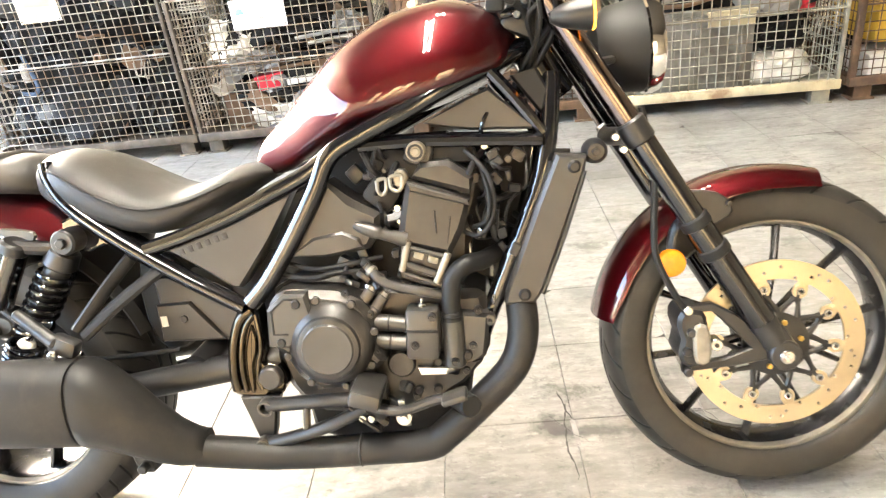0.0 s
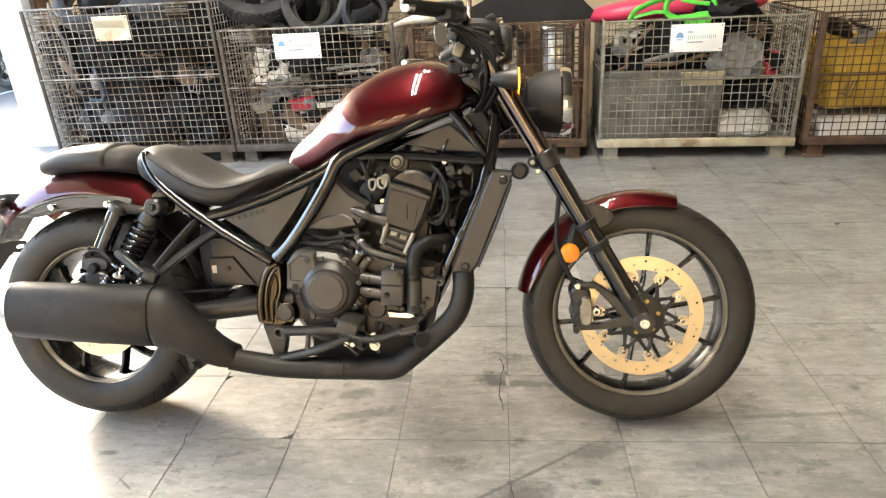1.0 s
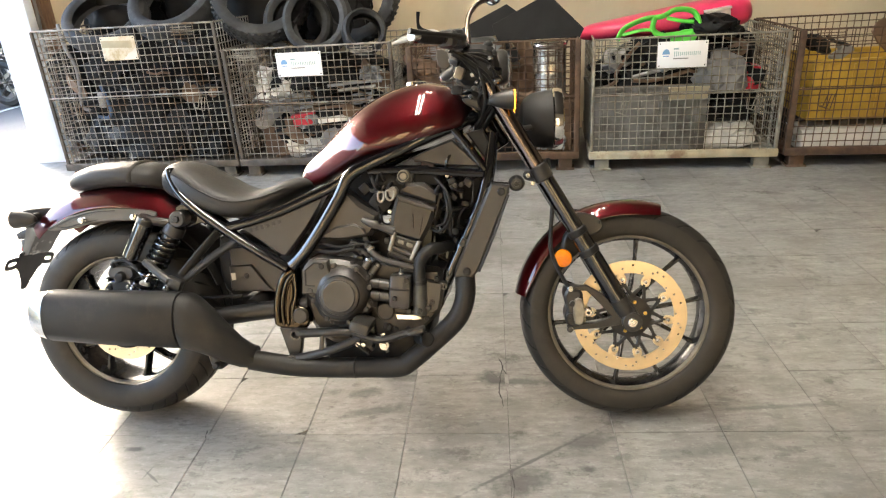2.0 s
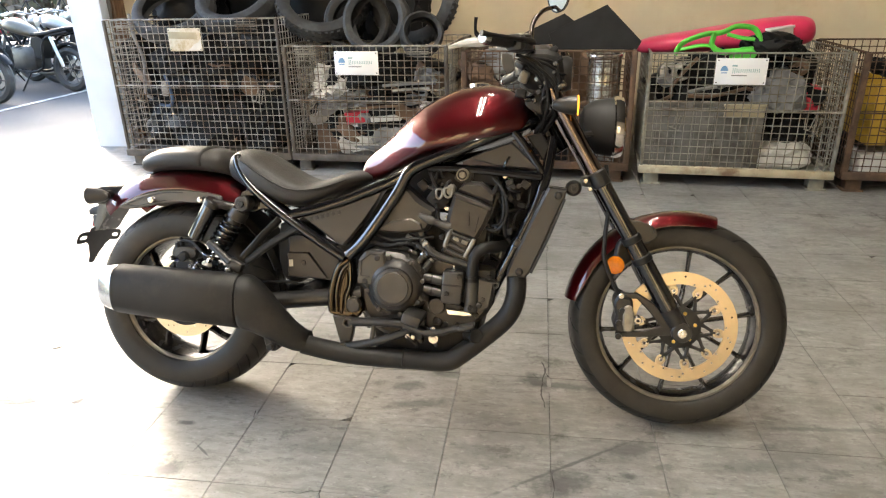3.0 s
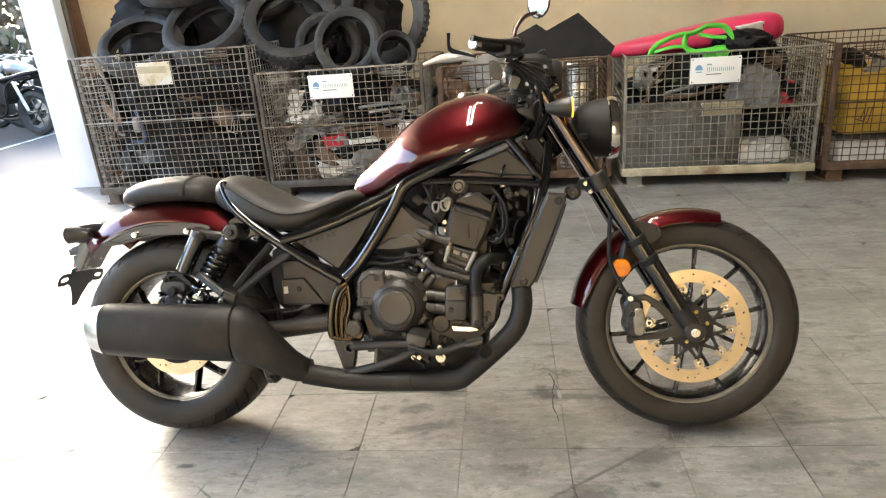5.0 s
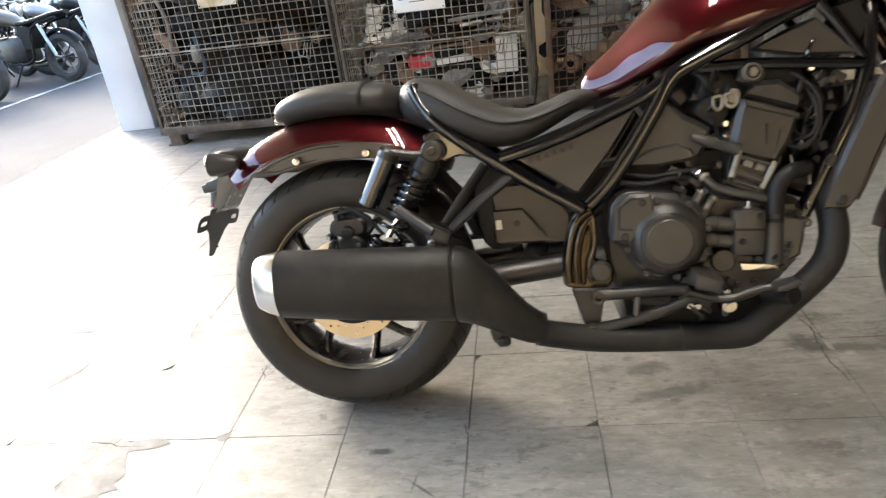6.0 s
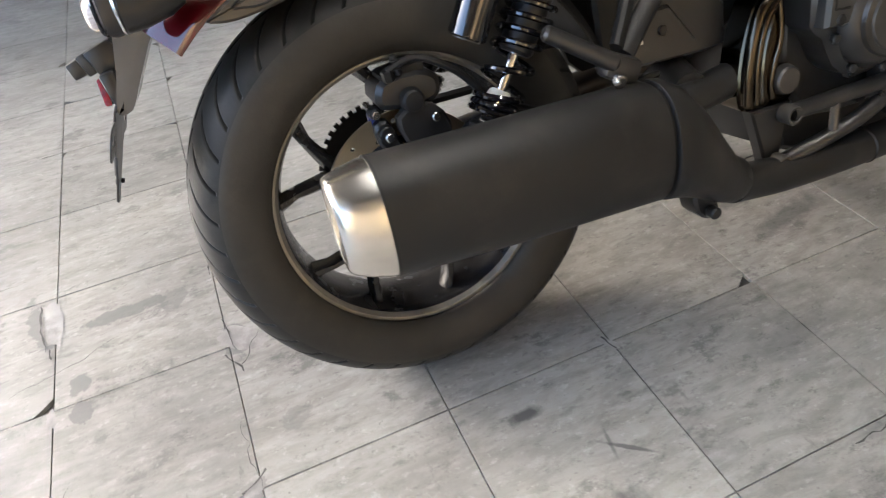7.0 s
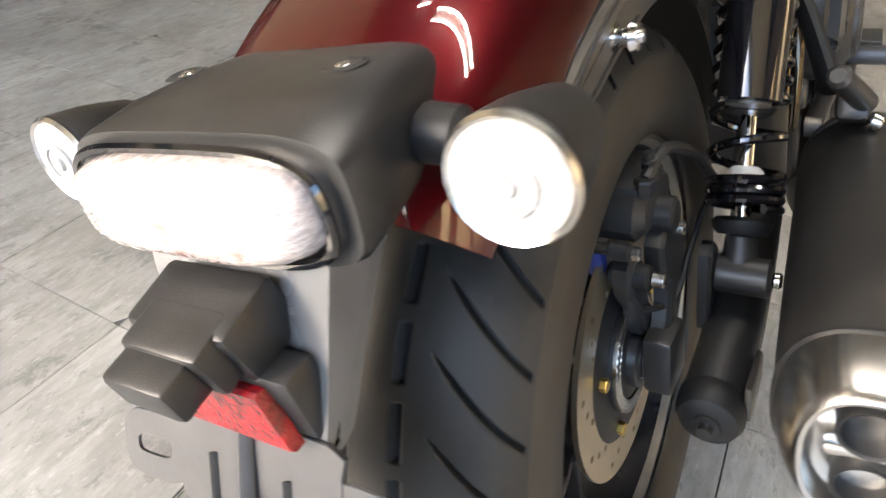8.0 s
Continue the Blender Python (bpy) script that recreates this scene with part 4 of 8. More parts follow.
# handlebar, levers, mirrors and instrument
bar = part("handlebar", tube(B(), [(0.98, -0.345, 1.065), (1.03, -0.25, 1.075), (1.075, -0.12, 1.08), (1.085, -0.04, 1.05), (1.085, 0.04, 1.05), (1.075, 0.12, 1.08), (1.03, 0.25, 1.075), (0.98, 0.345, 1.065)], 0.0125, 12, 5), GLOSS, bike, "black handlebar")
bm = B()
for y in (-0.04, 0.04):
    block(bm, (1.093, y, 1.02), (0.04, 0.034, 0.075), 0.008, (0, 20, 0))
part("bar_riser", bm, SATIN, bar)
for side in (-1, 1):
    e = Vector((0.98, side * 0.345, 1.065))
    inner = Vector((1.028, side * 0.25, 1.075))
    part("grip", rod(B(), e, inner, 0.016, 0.015, n=18, edge=0.003), MATTE, bar, "black rubber grip")
    out = (e - inner).normalized()
    part("bar_end", rod(B(), e, e + out * 0.022, 0.0165, 0.014, n=18, edge=0.003), BRUSHED, bar, "silver bar end weight")
    part("switch_box", block(B(), inner + Vector((0.018, -side * 0.035, 0.002)), (0.05, 0.05, 0.045), 0.012, (0, 0, side * 22)), SATIN, bar)
    part("lever", tube(B(), [inner + Vector((0.055, -side * 0.02, 0.0)), inner + Vector((0.06, side * 0.02, -0.004)), inner + Vector((0.035, side * 0.08, -0.01)), inner + Vector((-0.03, side * 0.14, -0.012)), inner + Vector((-0.055, side * 0.165, -0.012))], [0.007, 0.0085, 0.007, 0.006, 0.0085], 8, 5, 0.8), MATTE, bar, "black brake lever" if side < 0 else "black clutch lever")
# only the far mirror stands on its stem
stem = part("mirror_stem", tube(B(), [(1.05, 0.255, 1.085), (1.069, 0.272, 1.148), (1.066, 0.29, 1.196), (1.066, 0.31, 1.238), (1.078, 0.325, 1.271), (1.105, 0.347, 1.302), (1.145, 0.372, 1.318)], [0.009, 0.0085, 0.008, 0.008, 0.008, 0.0075, 0.006], 14, 6), FORKTUBE, bar, "polished dark mirror stem")
part("stem_nut", rod(B(), (1.052, 0.256, 1.088), (1.058, 0.262, 1.11), 0.0115, n=6, edge=0.002), BOLT, stem)
turned = Matrix.Translation((1.151, 0.362, 1.352)) @ Euler((0, radians(-4), radians(48))).to_matrix().to_4x4()
bm = lathe(B(), (0, 0, 0), [(0.0, 0.018), (0.03, 0.015), (0.045, 0.007), (0.048, -0.004), (0.045, -0.006)], 40, "x")
bmesh.ops.scale(bm, vec=(1, 1.0, 1.2), verts=bm.verts)
bmesh.ops.transform(bm, matrix=turned, verts=bm.verts)
shell = part("mirror", bm, GLOSS, bar, "oval black rear-view mirror")
bm = lathe(B(), (0, 0, 0), [(0.0, -0.0035), (0.0435, -0.0035)], 40, "x")
bmesh.ops.scale(bm, vec=(1, 1.0, 1.2), verts=bm.verts)
bmesh.ops.transform(bm, matrix=turned, verts=bm.verts)
part("mirror_glass", bm, MIRROR, shell)
part("clamp_cover", plate(B(), [(1.045, 1.062), (1.09, 1.078), (1.155, 1.068), (1.172, 1.02), (1.165, 0.975), (1.1, 0.965), (1.055, 0.985)], -0.1, 0.04, 0.014, 2), MATTE, bar, "black moulded cover over the bar clamp")
part("cable_guide", plate(B(), [(0.992, 1.075), (1.022, 1.07), (1.03, 1.03), (1.012, 1.02), (0.995, 1.035)], -0.02, -0.012, 0.002, 2), STAY, bar)
part("brake_reservoir", rod(B(), (1.065, -0.2, 1.055), (1.06, -0.2, 1.1), 0.026, 0.024, n=20, edge=0.004), SATIN, bar, "black brake fluid pot")
part("reservoir_plate", block(B(), (1.062, -0.2, 1.101), (0.034, 0.034, 0.003), 0.001), SILVER, bar)
dash = part("instrument", lathe(B(), (1.175, 0.0, 1.02), [(0.0, 0.022), (0.044, 0.02), (0.05, 0.008), (0.05, -0.014), (0.046, -0.018), (0, -0.018)], 36, "x"), SATIN, bike, "round black instrument")
part("instrument_glass", lathe(B(), (1.175, 0.0, 1.02), [(0.0, -0.0195), (0.044, -0.019)], 36, "x"), GLOSS, dash)
# the tangle of cables, hoses and brackets about the steering head
rng = random.Random(4)
for k in range(18):
    y0 = rng.uniform(-0.2, 0.16)
    pts = [(1.06 + rng.uniform(-0.02, 0.02), y0, 1.05), (1.12 + rng.uniform(-0.02, 0.03), y0 * 0.8, 1.0 + rng.uniform(-0.03, 0.04)), (1.14 + rng.uniform(-0.03, 0.03), y0 * 0.5 - 0.02, 0.93), (1.12 + rng.uniform(-0.02, 0.02), rng.uniform(-0.06, 0.0), 0.86), (1.09, rng.uniform(-0.07, 0.02), 0.8)]
    part("cable", tube(B(), pts, rng.choice((0.0035, 0.0045, 0.006)), 7, 6), MATTE, bike)
bm = B()
block(bm, (1.105, -0.045, 0.935), (0.07, 0.05, 0.06), 0.01, (0, 25, 0))
block(bm, (1.08, -0.07, 0.985), (0.05, 0.03, 0.045), 0.008, (10, 30, 0))
block(bm, (1.13, 0.03, 0.96), (0.08, 0.1, 0.05), 0.012, (0, 30, 0))
part("steering_bracket", bm, SATIN, bike)
for k in range(22):
    x, y, z = rng.uniform(1.04, 1.17), rng.uniform(-0.15, 0.02), rng.uniform(0.93, 1.09)
    part("bar_fitting", block(B(), (x, y, z), (rng.uniform(0.012, 0.035), rng.uniform(0.012, 0.025), rng.uniform(0.01, 0.025)), 0.005, (rng.uniform(-30, 30), rng.uniform(-50, 50), rng.uniform(-30, 30))), rng.choice((MATTE, MATTE, MATTE, GLOSS)), bike)
for k in range(10):
    x, y, z = rng.uniform(1.05, 1.17), rng.uniform(-0.15, -0.04), rng.uniform(0.93, 1.07)
    part("bar_bolt", rod(B(), (x, y, z), (x - 0.004, y - 0.012, z + 0.003), rng.uniform(0.004, 0.007), n=10, edge=0.001), rng.choice((BOLT, STAY, DARKBOLT)), bike)
part("ignition_switch", block(B(), (1.063, -0.108, 1.0), (0.026, 0.02, 0.034), 0.006, (0, 25, 0)), SILVER, bike, "pale metal ignition switch")
for x, y, z in ((1.10, -0.09, 0.995), (1.125, -0.09, 0.985), (1.15, -0.075, 0.93)):
    part("steering_bolt", rod(B(), (x, y, z), (x - 0.003, y - 0.012, z), 0.0075, n=12, edge=0.0015), BOLT, bike)

# frame tubes
STEEL = 0.0175
joint = part("frame", rod(B(), (1.085, 0, 0.93), (1.165, 0, 0.79), 0.036, n=20, edge=0.004), GLOSS, bike, "gloss black tubular steel frame")
for side in (-1, 1):
    def at(x, y, z):
        return (x, side * y, z)
    part("frame_tube", tube(B(), [at(1.10, 0.05, 0.885), at(1.045, 0.085, 0.862), at(0.965, 0.115, 0.832), at(0.888, 0.128, 0.798), at(0.80, 0.132, 0.762), at(0.748, 0.135, 0.732), at(0.712, 0.137, 0.67), at(0.66, 0.14, 0.59), at(0.61, 0.142, 0.522), at(0.572, 0.142, 0.485)], STEEL, 12, 6), GLOSS, joint)
    part("frame_tube", tube(B(), [at(0.755, 0.13, 0.742), at(0.70, 0.132, 0.705), at(0.62, 0.132, 0.672), at(0.553, 0.133, 0.645), at(0.47, 0.136, 0.618), at(0.39, 0.138, 0.598)], 0.015, 12, 5), GLOSS, joint)
    part("frame_tube", tube(B(), [at(0.21, 0.105, 0.765), at(0.222, 0.118, 0.735), at(0.255, 0.13, 0.69), at(0.325, 0.136, 0.632), at(0.445, 0.14, 0.548), at(0.56, 0.142, 0.478)], 0.0155, 12, 6), GLOSS, joint)
    part("frame_tube", tube(B(), [at(1.15, 0.06, 0.835), at(1.132, 0.09, 0.72), at(1.105, 0.1, 0.63), at(1.045, 0.102, 0.505), at(0.985, 0.1, 0.375)], 0.0165, 12, 5), GLOSS, joint)
    part("frame_tube", tube(B(), [at(0.80, 0.12, 0.745), at(0.9, 0.12, 0.744), at(1.0, 0.112, 0.736), at(1.12, 0.1, 0.724)], 0.012, 10, 4), GLOSS, joint)
    part("frame_tube", tube(B(), [at(1.035, 0.095, 0.856), at(1.08, 0.095, 0.80), at(1.125, 0.094, 0.735)], 0.011, 10, 4), GLOSS, joint)
    # pivot plate with raised ribs, and the step bracket below
    piv = part("pivot_plate", plate(B(), [(0.575, 0.483), (0.541, 0.467), (0.519, 0.415), (0.509, 0.36), (0.508, 0.33), (0.517, 0.309), (0.56, 0.302), (0.602, 0.304), (0.615, 0.322), (0.616, 0.344), (0.604, 0.36), (0.584, 0.366), (0.58, 0.374), (0.585, 0.397), (0.585, 0.42), (0.583, 0.448)], side * 0.144, side * 0.1, 0.005, 3), PLATED, joint, "bronze-black plated pivot plate with fluted relief")
    part("plate_rib", tube(B(), [at(0.571, 0.142, 0.472), at(0.545, 0.144, 0.452), at(0.529, 0.146, 0.41), at(0.521, 0.146, 0.36), at(0.522, 0.144, 0.32)], 0.0098, 14, 7), PLATED, piv)
    part("plate_rib", tube(B(), [at(0.573, 0.144, 0.462), at(0.555, 0.146, 0.44), at(0.543, 0.147, 0.405), at(0.537, 0.147, 0.36), at(0.539, 0.145, 0.316)], 0.0058, 12, 7), PLATED, piv)
    part("plate_rib", tube(B(), [at(0.577, 0.144, 0.463), at(0.58, 0.146, 0.42), at(0.577, 0.146, 0.392), at(0.569, 0.146, 0.368), at(0.565, 0.145, 0.34), at(0.57, 0.144, 0.318)], 0.0052, 12, 6), PLATED, piv)
    part("plate_dish", plate(B(), [(0.567, 0.445), (0.574, 0.42), (0.571, 0.392), (0.562, 0.37), (0.559, 0.342), (0.557, 0.315), (0.547, 0.315), (0.545, 0.36), (0.551, 0.405)], side * 0.148, side * 0.14, 0.004, 3), PLATED, piv)
    part("pivot_cap", rod(B(), at(0.59, 0.14, 0.341), at(0.59, 0.157, 0.341), 0.0235, 0.0215, n=28, edge=0.003), PANEL, piv)
    part("step_bracket", plate(B(), [(0.526, 0.306), (0.604, 0.305), (0.594, 0.285), (0.586, 0.237), (0.576, 0.207), (0.556, 0.205), (0.548, 0.232)], side * 0.152, side * 0.13, 0.004, 1), SATIN, piv)

# panels between the tubes
side_cover = part("side_cover", plate(B(), [(0.425, 0.598), (0.55, 0.632), (0.672, 0.678), (0.618, 0.588), (0.556, 0.512), (0.54, 0.512), (0.48, 0.555)], -0.136, -0.09, 0.006, 1), PANEL, bike, "dark grey triangular side cover")
part("side_cover", plate(B(), [(0.425, 0.598), (0.55, 0.632), (0.672, 0.678), (0.618, 0.588), (0.556, 0.512), (0.54, 0.512), (0.48, 0.555)], 0.136, 0.09, 0.006, 1), PANEL, bike, "dark grey triangular side cover")
bm = B()
for k in range(6):
    x = 0.455 + k * 0.017
    block(bm, (x, -0.1362, 0.588 + 0.0045 * k), (0.01, 0.0015, 0.012), 0.0004, (0, -15, 0))
part("raised_mark", bm, SATIN, side_cover)
part("head_cover_panel", plate(B(), [(0.915, 0.772), (0.985, 0.805), (1.035, 0.822), (1.075, 0.785), (1.11, 0.744), (1.0, 0.752)], -0.102, -0.06, 0.005, 1), PANEL, bike, "dark grey panel under the tank")
part("neck_panel", plate(B(), [(1.075, 0.838), (1.12, 0.85), (1.15, 0.79), (1.135, 0.752)], -0.082, -0.04, 0.005, 1), MATTE, bike)
airbox = part("airbox_cover", plate(B(), [(0.648, 0.56), (0.69, 0.625), (0.735, 0.69), (0.775, 0.655), (0.825, 0.625), (0.82, 0.59), (0.80, 0.562), (0.72, 0.552)], -0.132, -0.06, 0.012, 1), PANEL, bike, "dark grey plastic engine side panel")
part("airbox_ridge", plate(B(), [(0.655, 0.562), (0.70, 0.592), (0.755, 0.6), (0.785, 0.585), (0.79, 0.566), (0.72, 0.556)], -0.139, -0.13, 0.005, 1), PANEL, airbox)

# tank
def tank_body(stations, n=48):
    """A teardrop shell: flat-sided flanks, widest low down, that round over at the top and tuck in sharply below."""
    rings = []
    for x, lo, hi, half, low in stations:
        zc, ring = lo + low * (hi - lo), []
        for k in range(n):
            a = 2 * math.pi * k / n
            c, s = math.cos(a), math.sin(a)
            p = 2.1 if s > 0 else 2.6
            ring.append(Vector((x, half * math.copysign(abs(c) ** (2 / p), c), zc + ((hi - zc) if s > 0 else (zc - lo)) * math.copysign(abs(s) ** (2 / p), s))))
        rings.append(ring)
    return bridge(B(), rings)


tank = part("fuel_tank", tank_body(smooth_stations([(0.578, 0.705, 0.742, 0.018, 0.4), (0.596, 0.697, 0.769, 0.03, 0.36), (0.65, 0.705, 0.817, 0.06, 0.3), (0.70, 0.727, 0.866, 0.092, 0.28), (0.75, 0.75, 0.91, 0.122, 0.27), (0.80, 0.772, 0.942, 0.139, 0.26),
                                                   (0.87, 0.783, 0.973, 0.144, 0.26), (0.95, 0.803, 0.986, 0.142, 0.26), (1.015, 0.826, 0.976, 0.127, 0.27), (1.066, 0.845, 0.947, 0.097, 0.3), (1.094, 0.87, 0.91, 0.05, 0.4)], 7)), RED, bike, "glossy dark red teardrop fuel tank", 60)
part("tank_cap", lathe(B(), (0.93, 0, 0.984), [(0.0, 0.008), (0.025, 0.0075), (0.032, 0.004), (0.033, -0.006)], 28, "z"), CHROME, tank)

# seats
bm = superloft(B(), smooth_stations([(0.166, 0.705, 0.755, 0.06, 2.5), (0.18, 0.69, 0.777, 0.1, 2.6), (0.21, 0.675, 0.787, 0.126, 2.7), (0.26, 0.655, 0.777, 0.144, 2.8), (0.32, 0.63, 0.744, 0.153, 2.8), (0.385, 0.615, 0.71, 0.152, 2.8),
                                     (0.445, 0.622, 0.695, 0.142, 2.8), (0.5, 0.645, 0.708, 0.122, 2.7), (0.545, 0.668, 0.724, 0.098, 2.6), (0.585, 0.685, 0.726, 0.066, 2.4), (0.612, 0.695, 0.718, 0.04, 2.2)], 6), 32)
seat = part("rider_seat", bm, VINYL, bike, "black vinyl rider's seat with a raised back", 60)
part("seat_seam", tube(B(), [(0.19, -0.104, 0.752), (0.235, -0.132, 0.752), (0.31, -0.1515, 0.71), (0.39, -0.1515, 0.675), (0.47, -0.134, 0.677), (0.55, -0.098, 0.703)], 0.0022, 6, 6), MATTE, seat)
bm = superloft(B(), smooth_stations([(-0.138, 0.712, 0.745, 0.05, 2.3), (-0.118, 0.706, 0.768, 0.085, 2.4), (-0.06, 0.71, 0.788, 0.104, 2.5), (0.02, 0.715, 0.794, 0.113, 2.5), (0.08, 0.713, 0.791, 0.112, 2.5), (0.135, 0.706, 0.782, 0.1, 2.5), (0.166, 0.698, 0.762, 0.07, 2.4)], 5), 28)
pill = part("pillion_seat", bm, VINYL, bike, "small black vinyl pillion seat", 60)
part("seat_strap", tube(B(), [(0.085, -0.113, 0.735), (0.088, -0.108, 0.765), (0.092, -0.065, 0.786), (0.092, 0.0, 0.79), (0.092, 0.065, 0.786), (0.088, 0.108, 0.765), (0.085, 0.113, 0.735)], 0.008, 8, 5, 0.3), VINYL, pill)
bm = rod(B(), (-0.138, -0.022, 0.716), (-0.146, -0.022, 0.722), 0.009, n=12, edge=0.002)
part("seat_bolt", bm, BOLT, pill)

# rear fender with its satin stays
def deep_fender(centre, r, start, end, profile, n=44, thick=0.003):
    """A deep mudguard: a broad crown, a soft crease and nearly upright flanks, swept round the wheel."""
    ys, drops = [p[0] for p in profile], [p[1] for p in profile]
    across = [s * y for s in (-1,) for y in reversed(ys)] + ys[1:]
    rings = []
    for i in range(n + 1):
        t = i / n
        a = radians(start + (end - start) * t)
        narrow = 1 - 0.1 * max(0.0, (t - 0.8) / 0.2) ** 2
        sheet = []
        for off in (0.0, -thick):
            row = []
            for y in across:
                rr = r + off - float(np.interp(abs(y), ys, drops))
                row.append(Vector((centre[0] + rr * math.cos(a), centre[1] + y * narrow * (1 + off), centre[2] + rr * math.sin(a))))
            sheet.append(row)
        rings.append(sheet[0] + list(reversed(sheet[1])))
    return bridge(B(), rings)


rfend = part("rear_fender", deep_fender((REAR[0], 0.006, REAR[2]), 0.418, 56, 132.5, [(0.0, 0.0), (0.02, 0.0006), (0.04, 0.0025), (0.055, 0.0055), (0.067, 0.0095), (0.076, 0.0145), (0.084, 0.0215), (0.0915, 0.0315), (0.098, 0.0435), (0.103, 0.0545), (0.107, 0.065)]), RED, bike, "glossy dark red rear mudguard", 40)
for side in (-1, 1):
    outer = [(REAR[0] + r * math.cos(radians(a)), REAR[2] + r * math.sin(radians(a))) for a, r in ((124.5, 0.35), (122, 0.35), (117, 0.349), (110, 0.348), (100, 0.347), (90, 0.348), (78, 0.353), (66, 0.364))]
    inner = [(REAR[0] + r * math.cos(radians(a)), REAR[2] + r * math.sin(radians(a))) for a, r in ((66, 0.337), (78, 0.315), (90, 0.309), (102, 0.308), (111, 0.311), (118, 0.322), (122, 0.334))]
    stay = part("fender_stay", plate(B(), outer + inner, side * 0.104, side * 0.096, 0.003, 3), STAY, rfend, "satin grey fender stay")
    groove = [(REAR[0] + r * math.cos(radians(a)), side * 0.1035, REAR[2] + r * math.sin(radians(a))) for a, r in ((86, 0.34), (96, 0.34), (106, 0.34), (114, 0.341), (119, 0.341), (117.5, 0.333), (114, 0.322), (106, 0.317), (96, 0.316))]
    part("stay_edge", tube(B(), groove, 0.0016, 6, 3), MATTE, stay)
    for x, z in ((-0.073, 0.62), (0.091, 0.626)):
        bolt = part("stay_bolt", lathe(B(), (x, side * 0.104, z), [(0.0, side * 0.017), (0.004, side * 0.017), (0.0045, side * 0.0145), (0.0085, side * 0.014), (0.0095, side * 0.010), (0.006, side * 0.008), (0.006, side * 0.0), (0.0095, side * 0.0)], 18), CHROME, stay, "chrome fender bolt")
part("inner_fender", lathe(B(), REAR, [(0.335, -0.088), (0.35, -0.07), (0.353, 0.0), (0.35, 0.07), (0.335, 0.088), (0.332, 0.088), (0.346, 0.07), (0.349, 0), (0.346, -0.07), (0.332, -0.088), (0.335, -0.088)], 24, start=20, sweep=70, caps=True), MATTE, bike)

# tail lamp, indicators and plate hanger
bm = B()
rings = []
for x, lo, hi, half in ((-0.16, 0.632, 0.656, 0.06), (-0.195, 0.616, 0.663, 0.07), (-0.235, 0.604, 0.665, 0.077), (-0.27, 0.598, 0.664, 0.083), (-0.293, 0.596, 0.66, 0.086), (-0.299, 0.598, 0.658, 0.085)):
    ring = []
    for k in range(32):
        a = 2 * math.pi * k / 32
        c, s = math.cos(a), math.sin(a)
        ring.append(Vector((x, 0.005 + half * math.copysign(abs(c) ** 0.42, c), (lo + hi) / 2 + (hi - lo) / 2 * math.copysign(abs(s) ** 0.48, s))))
    rings.append(ring)
lamp = part("tail_lamp", bridge(bm, rings), SATIN, bike, "black tail lamp housing with a long clear lens", 50)
rings = []
for x, grow in ((-0.298, 1.0), (-0.306, 0.99), (-0.314, 0.93), (-0.319, 0.8), (-0.321, 0.5)):
    ring = []
    for k in range(32):
        a = 2 * math.pi * k / 32
        c, s = math.cos(a), math.sin(a)
        ring.append(Vector((x, 0.008 + 0.0745 * grow * math.copysign(abs(c) ** 0.5, c), 0.627 + 0.0225 * grow * math.copysign(abs(s) ** 0.6, s))))
    rings.append(ring)
part("lamp_lens", bridge(B(), rings), LAMPLENS, lamp, "clear ribbed tail lamp lens", 50)
part("lamp_rim", tube(B(), [(-0.3045, 0.0075 + 0.078 * math.copysign(abs(math.cos(a)) ** 0.5, math.cos(a)), 0.627 + 0.026 * math.copysign(abs(math.sin(a)) ** 0.6, math.sin(a))) for a in [2 * math.pi * k / 24 for k in range(25)]], 0.0025, 6, 2), GLOSS, lamp)
for y in (-0.041, 0.064):
    screw = part("lamp_screw", rod(B(), (-0.24, y, 0.659), (-0.24, y, 0.6645), 0.0048, n=14, edge=0.0015), BOLT, lamp, "steel hex screw")
    part("screw_socket", lathe(B(), (-0.24, y, 0.6635), [(0.005, 0.0), (0.009, 0.001), (0.0115, 0.0)], 16, "z"), MATTE, screw)
indicator(-0.27, -0.13, 0.629, -1, -0.074)
indicator(-0.27, 0.158, 0.627, -1, 0.08)
bm = plate(B(), [(-0.235, 0.62), (-0.29, 0.612), (-0.3, 0.595), (-0.313, 0.553), (-0.327, 0.518), (-0.323, 0.511), (-0.309, 0.514), (-0.29, 0.543), (-0.262, 0.586)], -1.0, 1.0, 0.008, 2)
for v in bm.verts:
    v.co.y = 0.004 + v.co.y * float(np.interp(v.co.z, (0.51, 0.56, 0.61), (0.05, 0.054, 0.062)))
hanger = part("plate_hanger", bm, HANGER, bike, "grey plastic number plate hanger")
part("lamp_socket", block(B(), (-0.319, 0.004, 0.577), (0.036, 0.066, 0.034), 0.004, (0, -18, 0)), SATIN, hanger)
part("lamp_neck", block(B(), (-0.336, 0.002, 0.576), (0.026, 0.05, 0.027), 0.003, (0, -18, 0)), SATIN, hanger)
part("plate_lamp", block(B(), (-0.352, 0.004, 0.5715), (0.026, 0.041, 0.021), 0.003, (0, -14, 0)), SATIN, hanger, "black number plate lamp")
bm = plate(B(), [(-0.033, 0.572), (0.03, 0.572), (0.039, 0.54), (-0.038, 0.54)], -0.004, 0.004, 0.002, 1)
bmesh.ops.transform(bm, matrix=Matrix.Translation((-0.334, 0.001, -0.016)) @ Euler((0, 0, radians(-90))).to_matrix().to_4x4(), verts=bm.verts)
part("red_reflector", bm, REDLENS, hanger, "red rear reflector")
